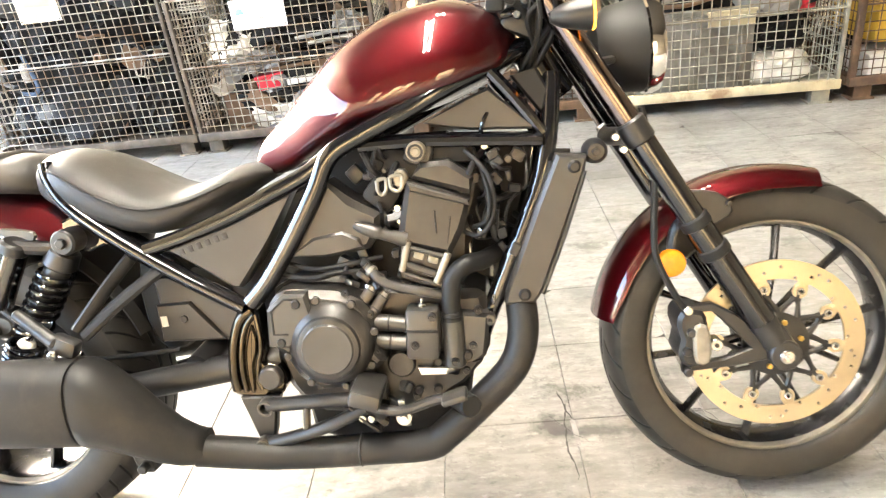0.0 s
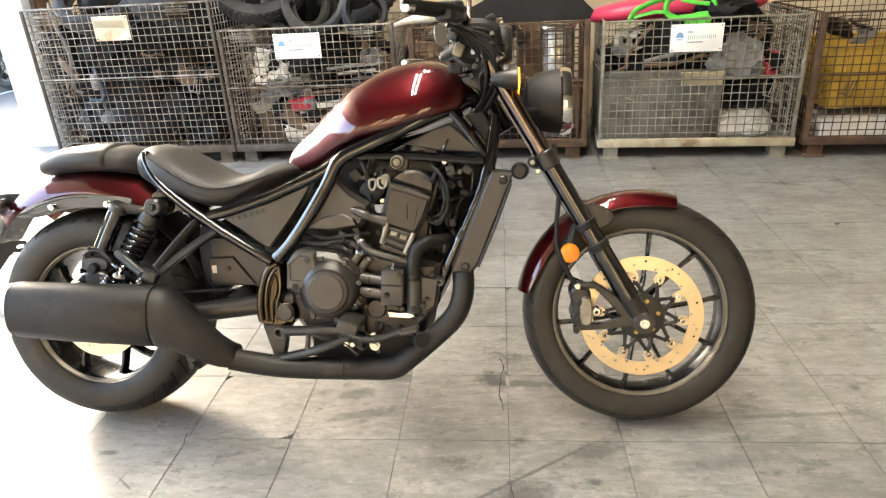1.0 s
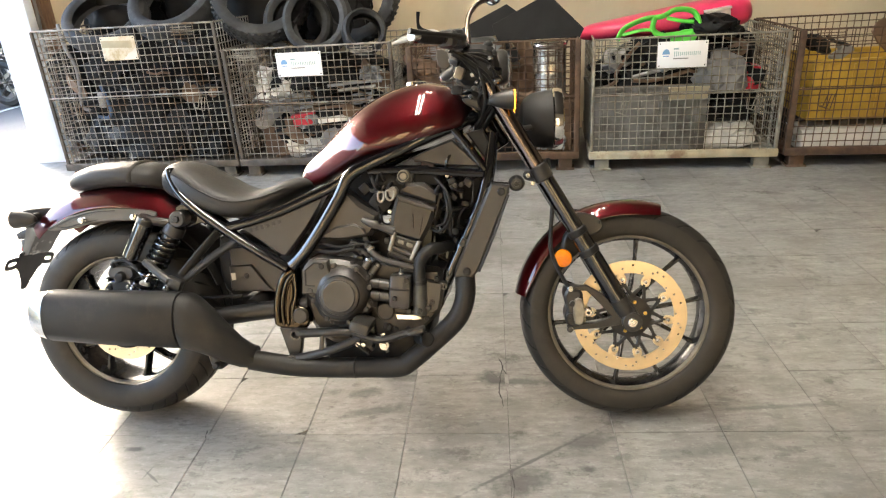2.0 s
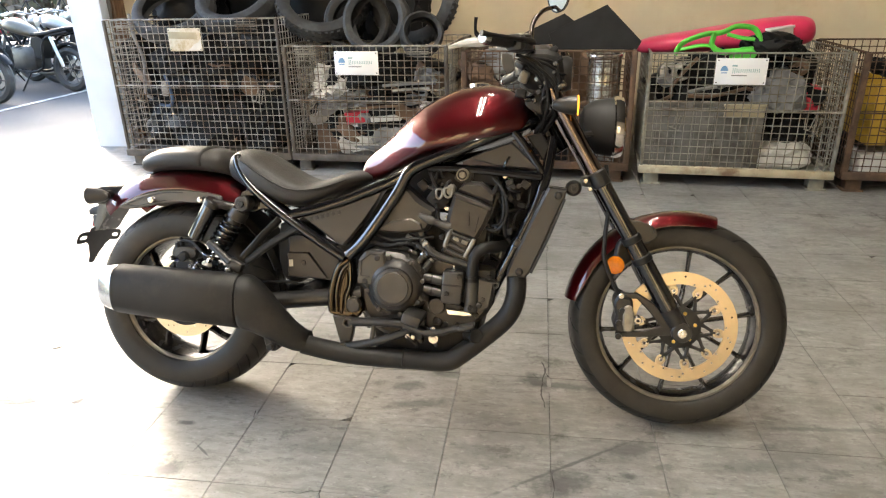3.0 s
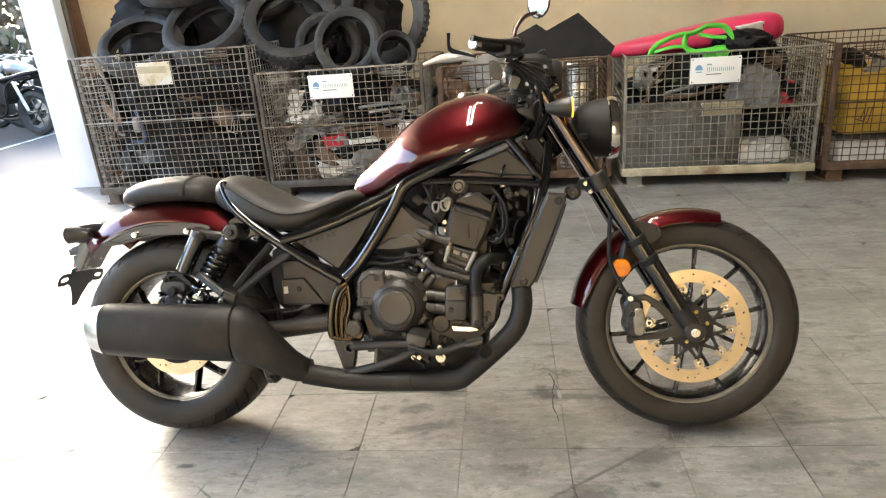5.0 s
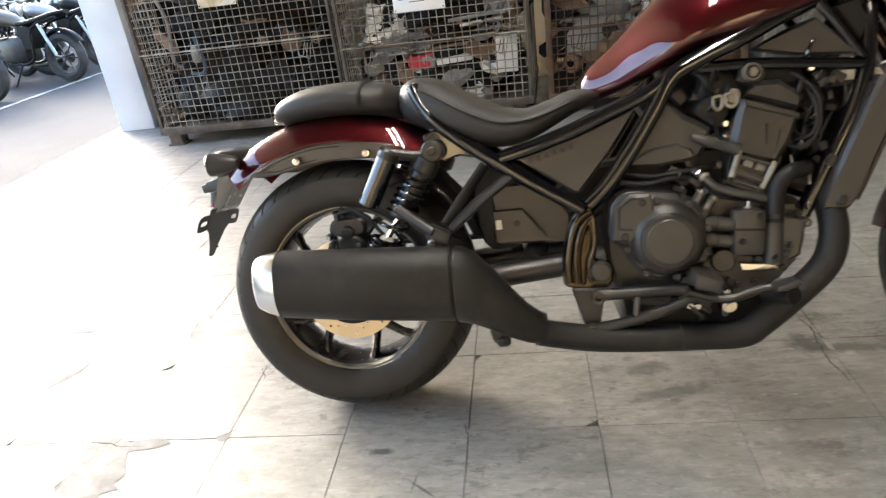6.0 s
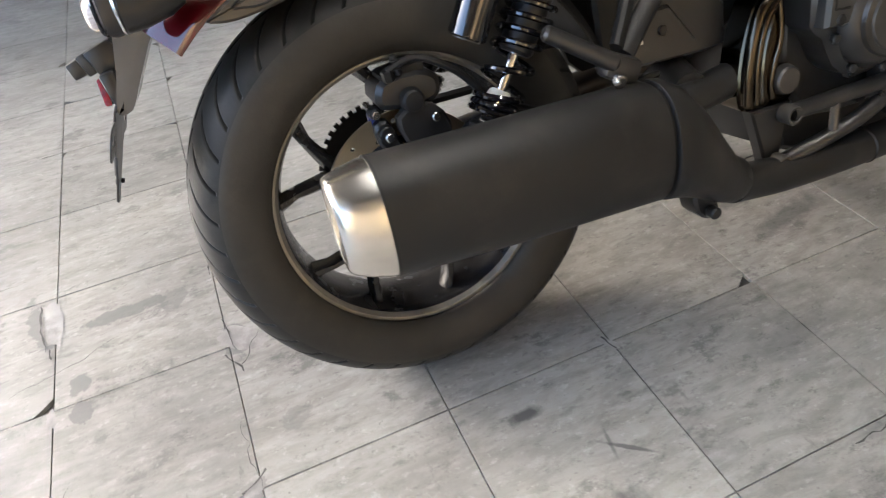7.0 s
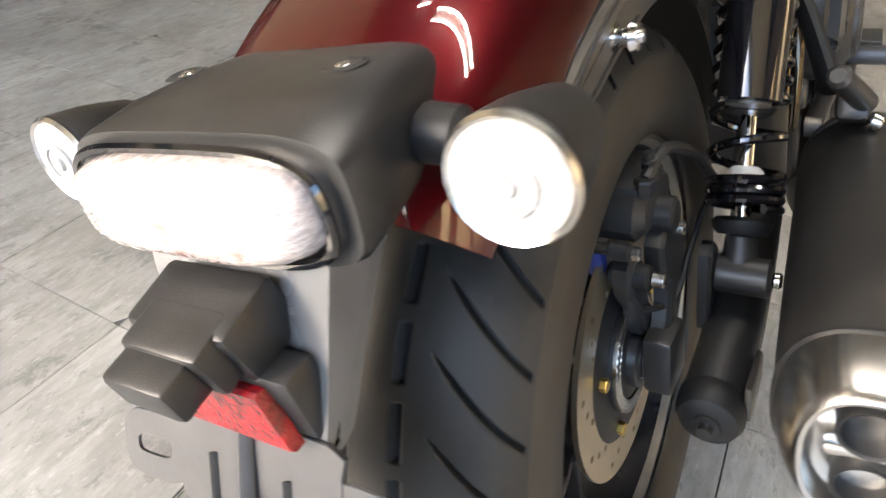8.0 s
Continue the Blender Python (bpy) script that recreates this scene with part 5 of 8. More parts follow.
part("reflector_frame", block(B(), (-0.32, 0.0, 0.543), (0.02, 0.088, 0.04), 0.004, (0, -8, 0)), SATIN, hanger)
# pierced steel plate carrier below, sloping back
bm = B()
plate(bm, [(-0.058, 0.115), (-0.05, 0.13), (0.05, 0.13), (0.058, 0.115), (0.056, 0.073), (0.044, 0.066), (0.034, 0.048), (0.018, 0.02), (0.012, -0.003), (-0.012, -0.003), (-0.018, 0.02), (-0.034, 0.048), (-0.044, 0.066), (-0.056, 0.073)], -0.0015, 0.0015, 0.0006, 2)
for side in (-1, 1):
    rings = []
    for wide, tall, y in ((0.028, 0.0205, -0.0009), (0.0285, 0.021, 0.0), (0.028, 0.0205, 0.0009), (0.0155, 0.006, 0.0009), (0.0155, 0.006, -0.0009)):
        ring = []
        for k in range(28):
            a = 2 * math.pi * k / 28
            c, s = math.cos(a), math.sin(a)
            ring.append(Vector((side * 0.079 + wide * math.copysign(abs(c) ** 0.6, c), y, 0.093 + tall * math.copysign(abs(s) ** 0.6, s) - 0.12 * wide * c * side)))
        rings.append(ring)
    bridge(bm, rings + [rings[0]], caps=False)
tilted = Matrix.Translation((-0.375, 0.002, 0.402)) @ Euler((0, radians(22), 0)).to_matrix().to_4x4() @ Euler((0, 0, radians(-90))).to_matrix().to_4x4()
bmesh.ops.transform(bm, matrix=tilted, verts=bm.verts)
carrier = part("plate_carrier", bm, GREYPLATE, hanger, "pressed grey steel plate carrier")
for a, b, r in (((-0.026, 0.062), (-0.026, 0.105), 0.0035), ((0.026, 0.062), (0.026, 0.105), 0.0035), ((0, 0.018), (0, 0.024), 0.004)):
    bm = tube(B(), [(a[0], -0.0017, a[1]), ((a[0] + b[0]) / 2, -0.0017, (a[1] + b[1]) / 2), (b[0], -0.0017, b[1])], r, 8, 2, 0.2)
    bmesh.ops.transform(bm, matrix=tilted, verts=bm.verts)
    part("slot", bm, MATTE, carrier)
bm = tube(B(), [(0.0, -0.003, 0.03), (0.0, -0.005, 0.08), (0.0, -0.003, 0.132)], [0.003, 0.0045, 0.004], 10, 3, 0.5)
bmesh.ops.transform(bm, matrix=tilted, verts=bm.verts)
part("pressed_rib", bm, GREYPLATE, carrier)
bm = rod(B(), (-0.014, 0.001, 0.02), (-0.014, 0.006, 0.02), 0.0035, n=12, edge=0.001)
bmesh.ops.transform(bm, matrix=tilted, verts=bm.verts)
part("tip_bolt", bm, DARKBOLT, carrier)

# exhaust
def oval(x, y, z, half_w, half_h, n=36, power=2.4):
    ring = []
    for k in range(n):
        a = 2 * math.pi * k / n
        c, s = math.cos(a), math.sin(a)
        ring.append(Vector((x, y + half_w * math.copysign(abs(c) ** (2 / power), c), z + half_h * math.copysign(abs(s) ** (2 / power), s))))
    return ring


muff = part("muffler", bridge(B(), [oval(-0.083, -0.254, 0.366, 0.054, 0.069), oval(-0.08, -0.254, 0.366, 0.0565, 0.0715), oval(0.08, -0.246, 0.355, 0.059, 0.076), oval(0.278, -0.236, 0.345, 0.06, 0.079), oval(0.282, -0.236, 0.345, 0.058, 0.077)]), MUFFLER, bike, "long black coated muffler with a brushed end cap", 40)
part("gap_ring", bridge(B(), [oval(0.276, -0.236, 0.345, 0.0545, 0.0735), oval(0.298, -0.235, 0.343, 0.0545, 0.0735)]), RECESSDARK, muff, "black gap behind the collar", 40)
bm = bridge(B(), [oval(-0.079, -0.254, 0.366, 0.0555, 0.0705), oval(-0.09, -0.254, 0.367, 0.0545, 0.0695), oval(-0.112, -0.255, 0.369, 0.0485, 0.064), oval(-0.126, -0.256, 0.371, 0.0435, 0.059), oval(-0.131, -0.256, 0.372, 0.0405, 0.056), oval(-0.133, -0.256, 0.372, 0.038, 0.0535), oval(-0.132, -0.256, 0.372, 0.035, 0.0505), oval(-0.127, -0.256, 0.372, 0.0335, 0.049), oval(-0.114, -0.256, 0.372, 0.0325, 0.048), oval(-0.112, -0.256, 0.372, 0.029, 0.044)])
cap = part("muffler_end_cap", bm, BRUSHED, muff, "brushed aluminium muffler end cap", 40)
for z in (0.395, 0.349):
    part("outlet", lathe(B(), (-0.12, -0.256, z), [(0.0195, 0.008), (0.0195, -0.007), (0.0188, -0.0085), (0.0165, -0.0075), (0.016, 0.06), (0.0, 0.06)], 32, "x"), MATTE, cap, "dark round exhaust outlet")
part("outlet_web", block(B(), (-0.118, -0.256, 0.372), (0.012, 0.05, 0.011), 0.004), BRUSHED, cap)
part("cap_seam", bridge(B(), [oval(-0.0795, -0.254, 0.366, 0.0572, 0.0722), oval(-0.0825, -0.254, 0.366, 0.0572, 0.0722)]), MATTE, cap)
bm = bridge(B(), [oval(0.2885, -0.236, 0.343, 0.058, 0.077), oval(0.29, -0.236, 0.343, 0.0605, 0.0795), oval(0.306, -0.235, 0.34, 0.0605, 0.0795), oval(0.326, -0.233, 0.331, 0.058, 0.077), oval(0.362, -0.227, 0.304, 0.05, 0.067), oval(0.398, -0.217, 0.27, 0.042, 0.054), oval(0.43, -0.205, 0.243, 0.036, 0.042), oval(0.455, -0.194, 0.229, 0.031, 0.034), oval(0.47, -0.188, 0.224, 0.029, 0.031)])
part("muffler_cone", bm, MUFFLER, muff, "", 60)
bm = plate(B(), [(0.352, 0.25), (0.385, 0.232), (0.392, 0.208), (0.375, 0.202), (0.355, 0.218)], -0.24, -0.205, 0.004, 2)
rod(bm, (0.374, -0.24, 0.217), (0.374, -0.256, 0.216), 0.009, n=12, edge=0.002)
part("clamp", bm, DARKBOLT, muff)
pipe = part("exhaust_pipe", tube(B(), [(0.45, -0.194, 0.23), (0.51, -0.176, 0.212), (0.58, -0.166, 0.199), (0.68, -0.16, 0.193), (0.78, -0.155, 0.191), (0.872, -0.152, 0.192), (0.91, -0.15, 0.213), (0.975, -0.146, 0.266), (1.035, -0.14, 0.322), (1.058, -0.13, 0.368), (1.063, -0.115, 0.42), (1.05, -0.085, 0.48), (1.0, -0.06, 0.51)], 0.0285, 18, 6), MUFFLER, bike, "black exhaust pipe")
part("pipe_joint", rod(B(), (0.745, -0.157, 0.192), (0.75, -0.157, 0.192), 0.0305, n=20, edge=0.002), MUFFLER, pipe)

# engine
eng = part("engine", plate(B(), [(0.61, 0.5), (0.7, 0.52), (0.79, 0.5), (0.95, 0.47), (1.0, 0.46), (1.0, 0.36), (0.95, 0.30), (0.85, 0.25), (0.72, 0.245), (0.64, 0.27), (0.6, 0.36)], -0.125, 0.15, 0.015, 2), ENGINE, bike, "dark grey engine block", 40)
bm = plate(B(), [(0.616, 0.488), (0.648, 0.512), (0.69, 0.508), (0.74, 0.502), (0.782, 0.482), (0.80, 0.45), (0.80, 0.4), (0.815, 0.368), (0.758, 0.333), (0.70, 0.322), (0.655, 0.35), (0.632, 0.395), (0.608, 0.418)], -0.182, -0.12, 0.012, 2)
clutch = part("clutch_cover", bm, ENGINE, eng, "dark grey clutch cover", 40)
part("cover_dome", lathe(B(), (0.722, -0.186, 0.412), [(0.0, -0.026), (0.05, -0.026), (0.0545, -0.024), (0.057, -0.018), (0.06, -0.0165), (0.066, -0.012), (0.076, 0.0), (0.078, 0.01)], 48), ENGINE, clutch)
part("cover_disc", lathe(B(), (0.722, -0.212, 0.412), [(0.0, -0.003), (0.0435, -0.003), (0.046, -0.0005), (0.046, 0.002)], 48), COVERGREY, clutch)
sprk = part("sprocket_cover", plate(B(), [(0.617, 0.484), (0.65, 0.51), (0.69, 0.508), (0.698, 0.47), (0.672, 0.45), (0.655, 0.412), (0.612, 0.416)], -0.196, -0.16, 0.006, 1), COVERGREY, eng, "grey panel with two screws")
part("cover_line", tube(B(), [(0.675, -0.1945, 0.50), (0.652, -0.1945, 0.502), (0.627, -0.1945, 0.482), (0.626, -0.1945, 0.44), (0.652, -0.1945, 0.438)], 0.003, 6, 1), MATTE, sprk)
for x, z in ((0.672, 0.492), (0.637, 0.424)):
    part("cover_screw", rod(B(), (x, -0.19, z), (x, -0.199, z), 0.0085, n=14, edge=0.002), DARKBOLT, sprk)
for a in range(0, 360, 45):
    p = around((0.722, 0, 0.412), 0.082, a + 12, -0.179)
    part("cover_screw", rod(B(), p, p + Vector((0, -0.01, 0)), 0.0075, n=10, edge=0.002), ENGINE, clutch)
for x, y, z in ((0.628, -0.186, 0.455), (0.69, -0.17, 0.33), (0.75, -0.17, 0.34), (0.80, -0.17, 0.385), (0.795, -0.17, 0.455), (0.755, -0.17, 0.495), (0.86, -0.15, 0.29), (0.955, -0.15, 0.33), (0.985, -0.145, 0.44), (0.97, -0.145, 0.375), (0.905, -0.18, 0.445), (0.87, -0.18, 0.395)):
    part("cover_bolt", lathe(B(), (x, y, z), [(0.0, -0.007), (0.0035, -0.007), (0.004, -0.004), (0.0065, -0.0045), (0.0075, -0.003), (0.0075, 0.006)], 12), DARKBOLT, eng)
rng = random.Random(61)
for k in range(12):
    x, z = rng.uniform(0.735, 0.86), rng.uniform(0.235, 0.31)
    part("pedal_fitting", block(B(), (x, rng.uniform(-0.175, -0.14), z), (rng.uniform(0.012, 0.035), 0.02, rng.uniform(0.01, 0.025)), 0.004, (rng.uniform(-20, 20), rng.uniform(0, 90), 0)), rng.choice((MATTE, SATIN, GLOSS)), bike)
for k in range(7):
    x, z = rng.uniform(0.73, 0.87), rng.uniform(0.235, 0.31)
    part("pedal_bolt", rod(B(), (x, -0.178, z), (x, -0.192, z), rng.uniform(0.004, 0.0075), n=10, edge=0.001), rng.choice((STAY, DARKBOLT, BOLT)), bike)
# cylinders, head and cam cover, tilted forward
bm = plate(B(), [(0.86, 0.5), (0.875, 0.62), (0.885, 0.685), (0.92, 0.715), (0.975, 0.70), (1.01, 0.66), (0.985, 0.58), (0.96, 0.47)], -0.10, 0.12, 0.012, 2)
headb = part("cylinder_head", bm, ENGINE, eng, "", 40)
cam_cover = part("cam_cover", plate(B(), [(0.862, 0.615), (0.88, 0.678), (0.93, 0.664), (0.988, 0.638), (0.974, 0.588), (0.946, 0.543), (0.9, 0.554), (0.857, 0.568), (0.856, 0.585)], -0.148, -0.09, 0.012, 1), ENGINE, headb, "", 30)
part("cover_ridge", plate(B(), [(0.886, 0.676), (0.986, 0.64), (0.985, 0.629), (0.886, 0.662)], -0.154, -0.14, 0.003, 1), ENGINE, cam_cover)
part("cover_top", plate(B(), [(0.887, 0.68), (0.905, 0.708), (0.955, 0.708), (0.998, 0.676), (0.988, 0.645)], -0.138, -0.08, 0.01, 1), ENGINE, cam_cover)
part("cover_seam", tube(B(), [(0.925, -0.1485, 0.625), (0.925, -0.1485, 0.585)], 0.0015, 6, 1), MATTE, cam_cover)
part("cover_seam", tube(B(), [(0.952, -0.1485, 0.612), (0.942, -0.1485, 0.565)], 0.0012, 6, 1), MATTE, cam_cover)
fins = part("fin_block", plate(B(), [(0.857, 0.57), (0.944, 0.542), (0.924, 0.476), (0.85, 0.506)], -0.138, -0.09, 0.004, 1), ENGINE, headb, "dark cast block with bright posts and bars")
for a, b in (((0.874, 0.577), (0.857, 0.523)), ((0.942, 0.548), (0.916, 0.496))):
    part("head_post", rod(B(), (a[0], -0.149, a[1]), (b[0], -0.149, b[1]), 0.0068, n=12, edge=0.0015), SILVER, fins, "bright cast post")
for a, b, r in (((0.872, 0.564), (0.938, 0.541), 0.0042), ((0.866, 0.533), (0.918, 0.51), 0.0066), ((0.861, 0.517), (0.914, 0.495), 0.0045)):
    part("cooling_fin", rod(B(), (a[0], -0.146, a[1]), (b[0], -0.146, b[1]), r, n=10, edge=0.001), COVERGREY, fins)
for x, z in ((0.89, 0.5475), (0.914, 0.538)):
    part("fin_boss", block(B(), (x, -0.144, z), (0.019, 0.014, 0.0125), 0.003, (0, 20, 0)), SILVER, fins)
part("outlet_stub", tube(B(), [(0.782, -0.15, 0.612), (0.80, -0.151, 0.604), (0.822, -0.152, 0.596), (0.832, -0.151, 0.591), (0.87, -0.145, 0.578)], [0.0065, 0.0105, 0.012, 0.0095, 0.014], 12, 4), COVERGREY, headb, "grey metal pipe stub")
# crankcase bottom; dark filler plates added behind intake, case and harness to close gaps
part("lower_case", plate(B(), [(0.625, 0.33), (0.64, 0.195), (0.7, 0.17), (0.88, 0.17), (0.95, 0.23), (0.97, 0.33)], -0.09, 0.13, 0.012, 1), MATTE, eng)
part("harness_box", plate(B(), [(0.985, 0.735), (1.115, 0.735), (1.1, 0.64), (1.07, 0.55), (1.035, 0.47), (0.97, 0.45), (0.975, 0.6)], 0.02, 0.08, 0.008, 1), MATTE, eng)
part("intake_boot", plate(B(), [(0.74, 0.755), (0.95, 0.75), (0.93, 0.66), (0.86, 0.6), (0.74, 0.62), (0.7, 0.68)], 0.0, 0.08, 0.01, 1), MATTE, eng)
part("case_top", plate(B(), [(0.56, 0.56), (0.88, 0.585), (0.9, 0.47), (0.62, 0.46), (0.56, 0.42), (0.5, 0.4), (0.5, 0.5)], -0.07, 0.08, 0.01, 1), MATTE, eng)
# starter-like block with fins, water pump hose, lower case
for z in (0.436, 0.401):
    part("motor_rib", rod(B(), (0.797, -0.155, z), (0.858, -0.155, z - 0.009), 0.0145, n=16, edge=0.004), COVERGREY, eng)
    part("rib_collar", rod(B(), (0.822, -0.155, z - 0.004), (0.826, -0.155, z - 0.0045), 0.0158, n=16, edge=0.001), DARKBOLT, eng)
motor = part("starter_motor", block(B(), (0.884, -0.152, 0.411), (0.06, 0.05, 0.094), 0.009, (0, 4, 0)), COVERGREY, eng, "dark grey starter block")
part("motor_line", block(B(), (0.884, -0.1775, 0.419), (0.059, 0.002, 0.005), 0.0005, (0, 4, 0)), MATTE, motor)
part("motor_stud", rod(B(), (0.886, -0.155, 0.456), (0.887, -0.155, 0.474), 0.0035, n=10, edge=0.001), BOLT, motor)
part("stud_nut", rod(B(), (0.886, -0.155, 0.457), (0.8863, -0.155, 0.462), 0.0075, n=6, edge=0.001), SILVER, motor)
part("water_hose", tube(B(), [(1.03, -0.07, 0.522), (1.0, -0.12, 0.523), (0.972, -0.146, 0.524), (0.947, -0.152, 0.504), (0.939, -0.153, 0.465), (0.938, -0.152, 0.428)], 0.0172, 14, 6), MATTE, eng, "black rubber hose")
part("hose_clip", rod(B(), (0.938, -0.152, 0.436), (0.938, -0.152, 0.444), 0.0192, n=16, edge=0.001), DARKBOLT, eng)
pump = part("pump_cover", plate(B(), [(0.952, 0.437), (1.003, 0.43), (1.0, 0.39), (0.992, 0.352), (0.954, 0.329), (0.918, 0.345), (0.92, 0.37), (0.95, 0.38)], -0.146, -0.1, 0.008, 1), COVERGREY, eng, "grey cast water pump cover")
part("pump_barrel", rod(B(), (0.938, -0.146, 0.44), (0.936, -0.146, 0.338), 0.0195, n=24, edge=0.004), COVERGREY, pump)
part("pump_bolt", lathe(B(), (0.937, -0.167, 0.355), [(0.0, -0.005), (0.0035, -0.005), (0.004, -0.002), (0.007, -0.003), (0.008, 0.004)], 14), DARKBOLT, pump)
part("pump_lug", lathe(B(), (1.004, -0.13, 0.418), [(0.004, -0.014), (0.0095, -0.013), (0.0105, -0.008), (0.0105, 0.006)], 18), STAY, pump)
part("sump", plate(B(), [(0.80, 0.372), (0.87, 0.368), (0.955, 0.35), (0.985, 0.345), (0.95, 0.305), (0.88, 0.268), (0.8, 0.255), (0.78, 0.31)], -0.148, -0.1, 0.008, 1), ENGINE, eng)
part("round_cover", lathe(B(), (0.838, -0.148, 0.352), [(0.0, -0.01), (0.022, -0.009), (0.026, -0.002), (0.027, 0.006)], 28), ENGINE, eng)
part("chrome_strip", plate(B(), [(0.868, 0.349), (0.934, 0.343), (0.944, 0.334), (0.94, 0.327), (0.872, 0.33)], -0.162, -0.14, 0.003, 1), CHROME, eng, "chrome strip")
part("drain_bolt", lathe(B(), (0.838, -0.192, 0.268), [(0.0, -0.008), (0.007, -0.008), (0.008, -0.003), (0.0135, -0.003), (0.0145, 0.0), (0.0145, 0.01)], 20), BOLT, eng, "steel drain bolt")
for x, z in ((0.905, 0.352), (0.935, 0.388), (0.865, 0.3), (0.96, 0.36), (0.9, 0.3)):
    part("engine_bolt", rod(B(), (x, -0.145, z), (x, -0.158, z), 0.008, n=12, edge=0.002), DARKBOLT, eng)
part("oil_filter", rod(B(), (0.93, -0.13, 0.27), (0.96, -0.2, 0.285), 0.02, n=18, edge=0.003), MATTE, eng)
# intake: throttle bodies, injectors, wiring
thr = part("throttle_body", lathe(B(), (0.902, -0.128, 0.728), [(0.0, -0.019), (0.006, -0.019), (0.007, -0.0165), (0.0155, -0.0165), (0.0175, -0.012), (0.0185, 0.03)], 24), SILVER, bike, "silver throttle body")
part("throttle_ring", lathe(B(), (0.902, -0.1445, 0.728), [(0.0095, 0.0), (0.0095, -0.003), (0.0135, -0.003), (0.0135, 0.0)], 20), MATTE, thr)
part("throttle_flange", plate(B(), [(0.876, 0.716), (0.895, 0.75), (0.915, 0.752), (0.93, 0.735), (0.924, 0.706), (0.9, 0.702)], -0.126, -0.11, 0.004, 2), DARKBOLT, thr)
part("throttle_valve", plate(B(), [(0.858, 0.696), (0.876, 0.697), (0.882, 0.682), (0.872, 0.668), (0.857, 0.672)], -0.134, -0.1, 0.003, 2), SILVER, bike)
bm = B()
block(bm, (0.86, -0.06, 0.70), (0.1, 0.09, 0.07), 0.012, (0, 20, 0))
block(bm, (0.94, -0.05, 0.72), (0.12, 0.12, 0.04), 0.01, (0, 4, 0))
block(bm, (0.83, -0.07, 0.655), (0.06, 0.1, 0.05), 0.01, (0, 40, 0))
part("intake_body", bm, MATTE, bike)
rng = random.Random(9)
for k in range(16):
    x, z = rng.uniform(0.80, 1.04), rng.uniform(0.60, 0.73)
    if 0.87 < x < 0.99 and z < 0.7:
        x, z = rng.choice((0.83, 1.02)) + rng.uniform(-0.02, 0.02), z
    if x < 0.85:
        z = max(z, 0.64)
    dx, dz = rng.uniform(-0.05, 0.05), rng.uniform(-0.06, 0.05)
    part("wire", tube(B(), [(x, -0.06, z), (x + dx * 0.4, -0.12, z + dz * 0.3), (x + dx * 0.8, -0.125, z + dz), (x + dx * 1.2, -0.08, z + dz * 1.4)], rng.choice((0.003, 0.004, 0.006)), 7, 6), MATTE, bike)
for k in range(16):
    x, z = rng.uniform(0.99, 1.09), rng.uniform(0.5, 0.72)
    dx, dz = rng.uniform(-0.03, 0.03), rng.uniform(-0.09, 0.09)
    part("wire", tube(B(), [(x, -0.03, z), (x + dx, -0.09, z + dz * 0.3), (x + dx * 0.5, -0.1, z + dz * 0.8), (x - dx, -0.04, z + dz)], rng.choice((0.003, 0.004, 0.0065)), 7, 6), rng.choice((MATTE, SATIN, GLOSS)), bike)
for k in range(9):
    x, z = rng.uniform(0.74, 0.86), rng.uniform(0.63, 0.745)
    part("connector", block(B(), (x, rng.uniform(-0.1, -0.04), z), (rng.uniform(0.015, 0.035), 0.02, rng.uniform(0.012, 0.03)), 0.004, (0, rng.uniform(0, 90), 0)), rng.choice((SATIN, ENGINE, MATTE)), bike)
for k in range(12):
    x, z = rng.uniform(0.78, 1.08), rng.uniform(0.47, 0.73)
    part("small_bolt", rod(B(), (x, -0.1, z), (x, -0.118, z), rng.uniform(0.004, 0.007), n=10, edge=0.001), rng.choice((STAY, STAY, DARKBOLT, BOLT)), bike)
for k in range(14):
    x, z = rng.uniform(0.99, 1.08), rng.uniform(0.5, 0.71)
    part("connector", block(B(), (x, rng.uniform(-0.12, -0.08), z), (rng.uniform(0.012, 0.025), 0.02, rng.uniform(0.01, 0.025)), 0.003, (0, rng.uniform(0, 90), 0)), rng.choice((SATIN, MATTE, ENGINE)), bike)
for k in range(8):
    x, z = rng.uniform(0.75, 0.86), rng.uniform(0.49, 0.56)
    part("connector", block(B(), (x, rng.uniform(-0.14, -0.1), z), (rng.uniform(0.012, 0.03), 0.025, rng.uniform(0.01, 0.02)), 0.003, (0, rng.uniform(0, 90), 0)), rng.choice((SATIN, PANEL, DARKBOLT, ENGINE)), bike)
for pts, r in (([(0.64, -0.12, 0.548), (0.70, -0.135, 0.535), (0.76, -0.135, 0.54), (0.82, -0.12, 0.545)], 0.005), ([(0.62, -0.125, 0.53), (0.69, -0.14, 0.52), (0.74, -0.138, 0.528), (0.8, -0.125, 0.52)], 0.006), ([(1.0, -0.1, 0.72), (1.02, -0.14, 0.65), (1.015, -0.14, 0.6), (0.99, -0.12, 0.585)], 0.004)):
    part("hose", tube(B(), pts, r, 8, 6), MATTE, bike)
part("coolant_pipe", tube(B(), [(0.785, -0.125, 0.54), (0.802, -0.15, 0.529), (0.82, -0.156, 0.51), (0.85, -0.156, 0.496), (0.885, -0.155, 0.486), (0.922, -0.148, 0.474)], 0.0088, 12, 6), COVERGREY, eng, "grey metal coolant pipe")
part("pipe_collar", rod(B(), (0.8, -0.148, 0.531), (0.806, -0.152, 0.524), 0.0115, n=14, edge=0.002), SILVER, eng)
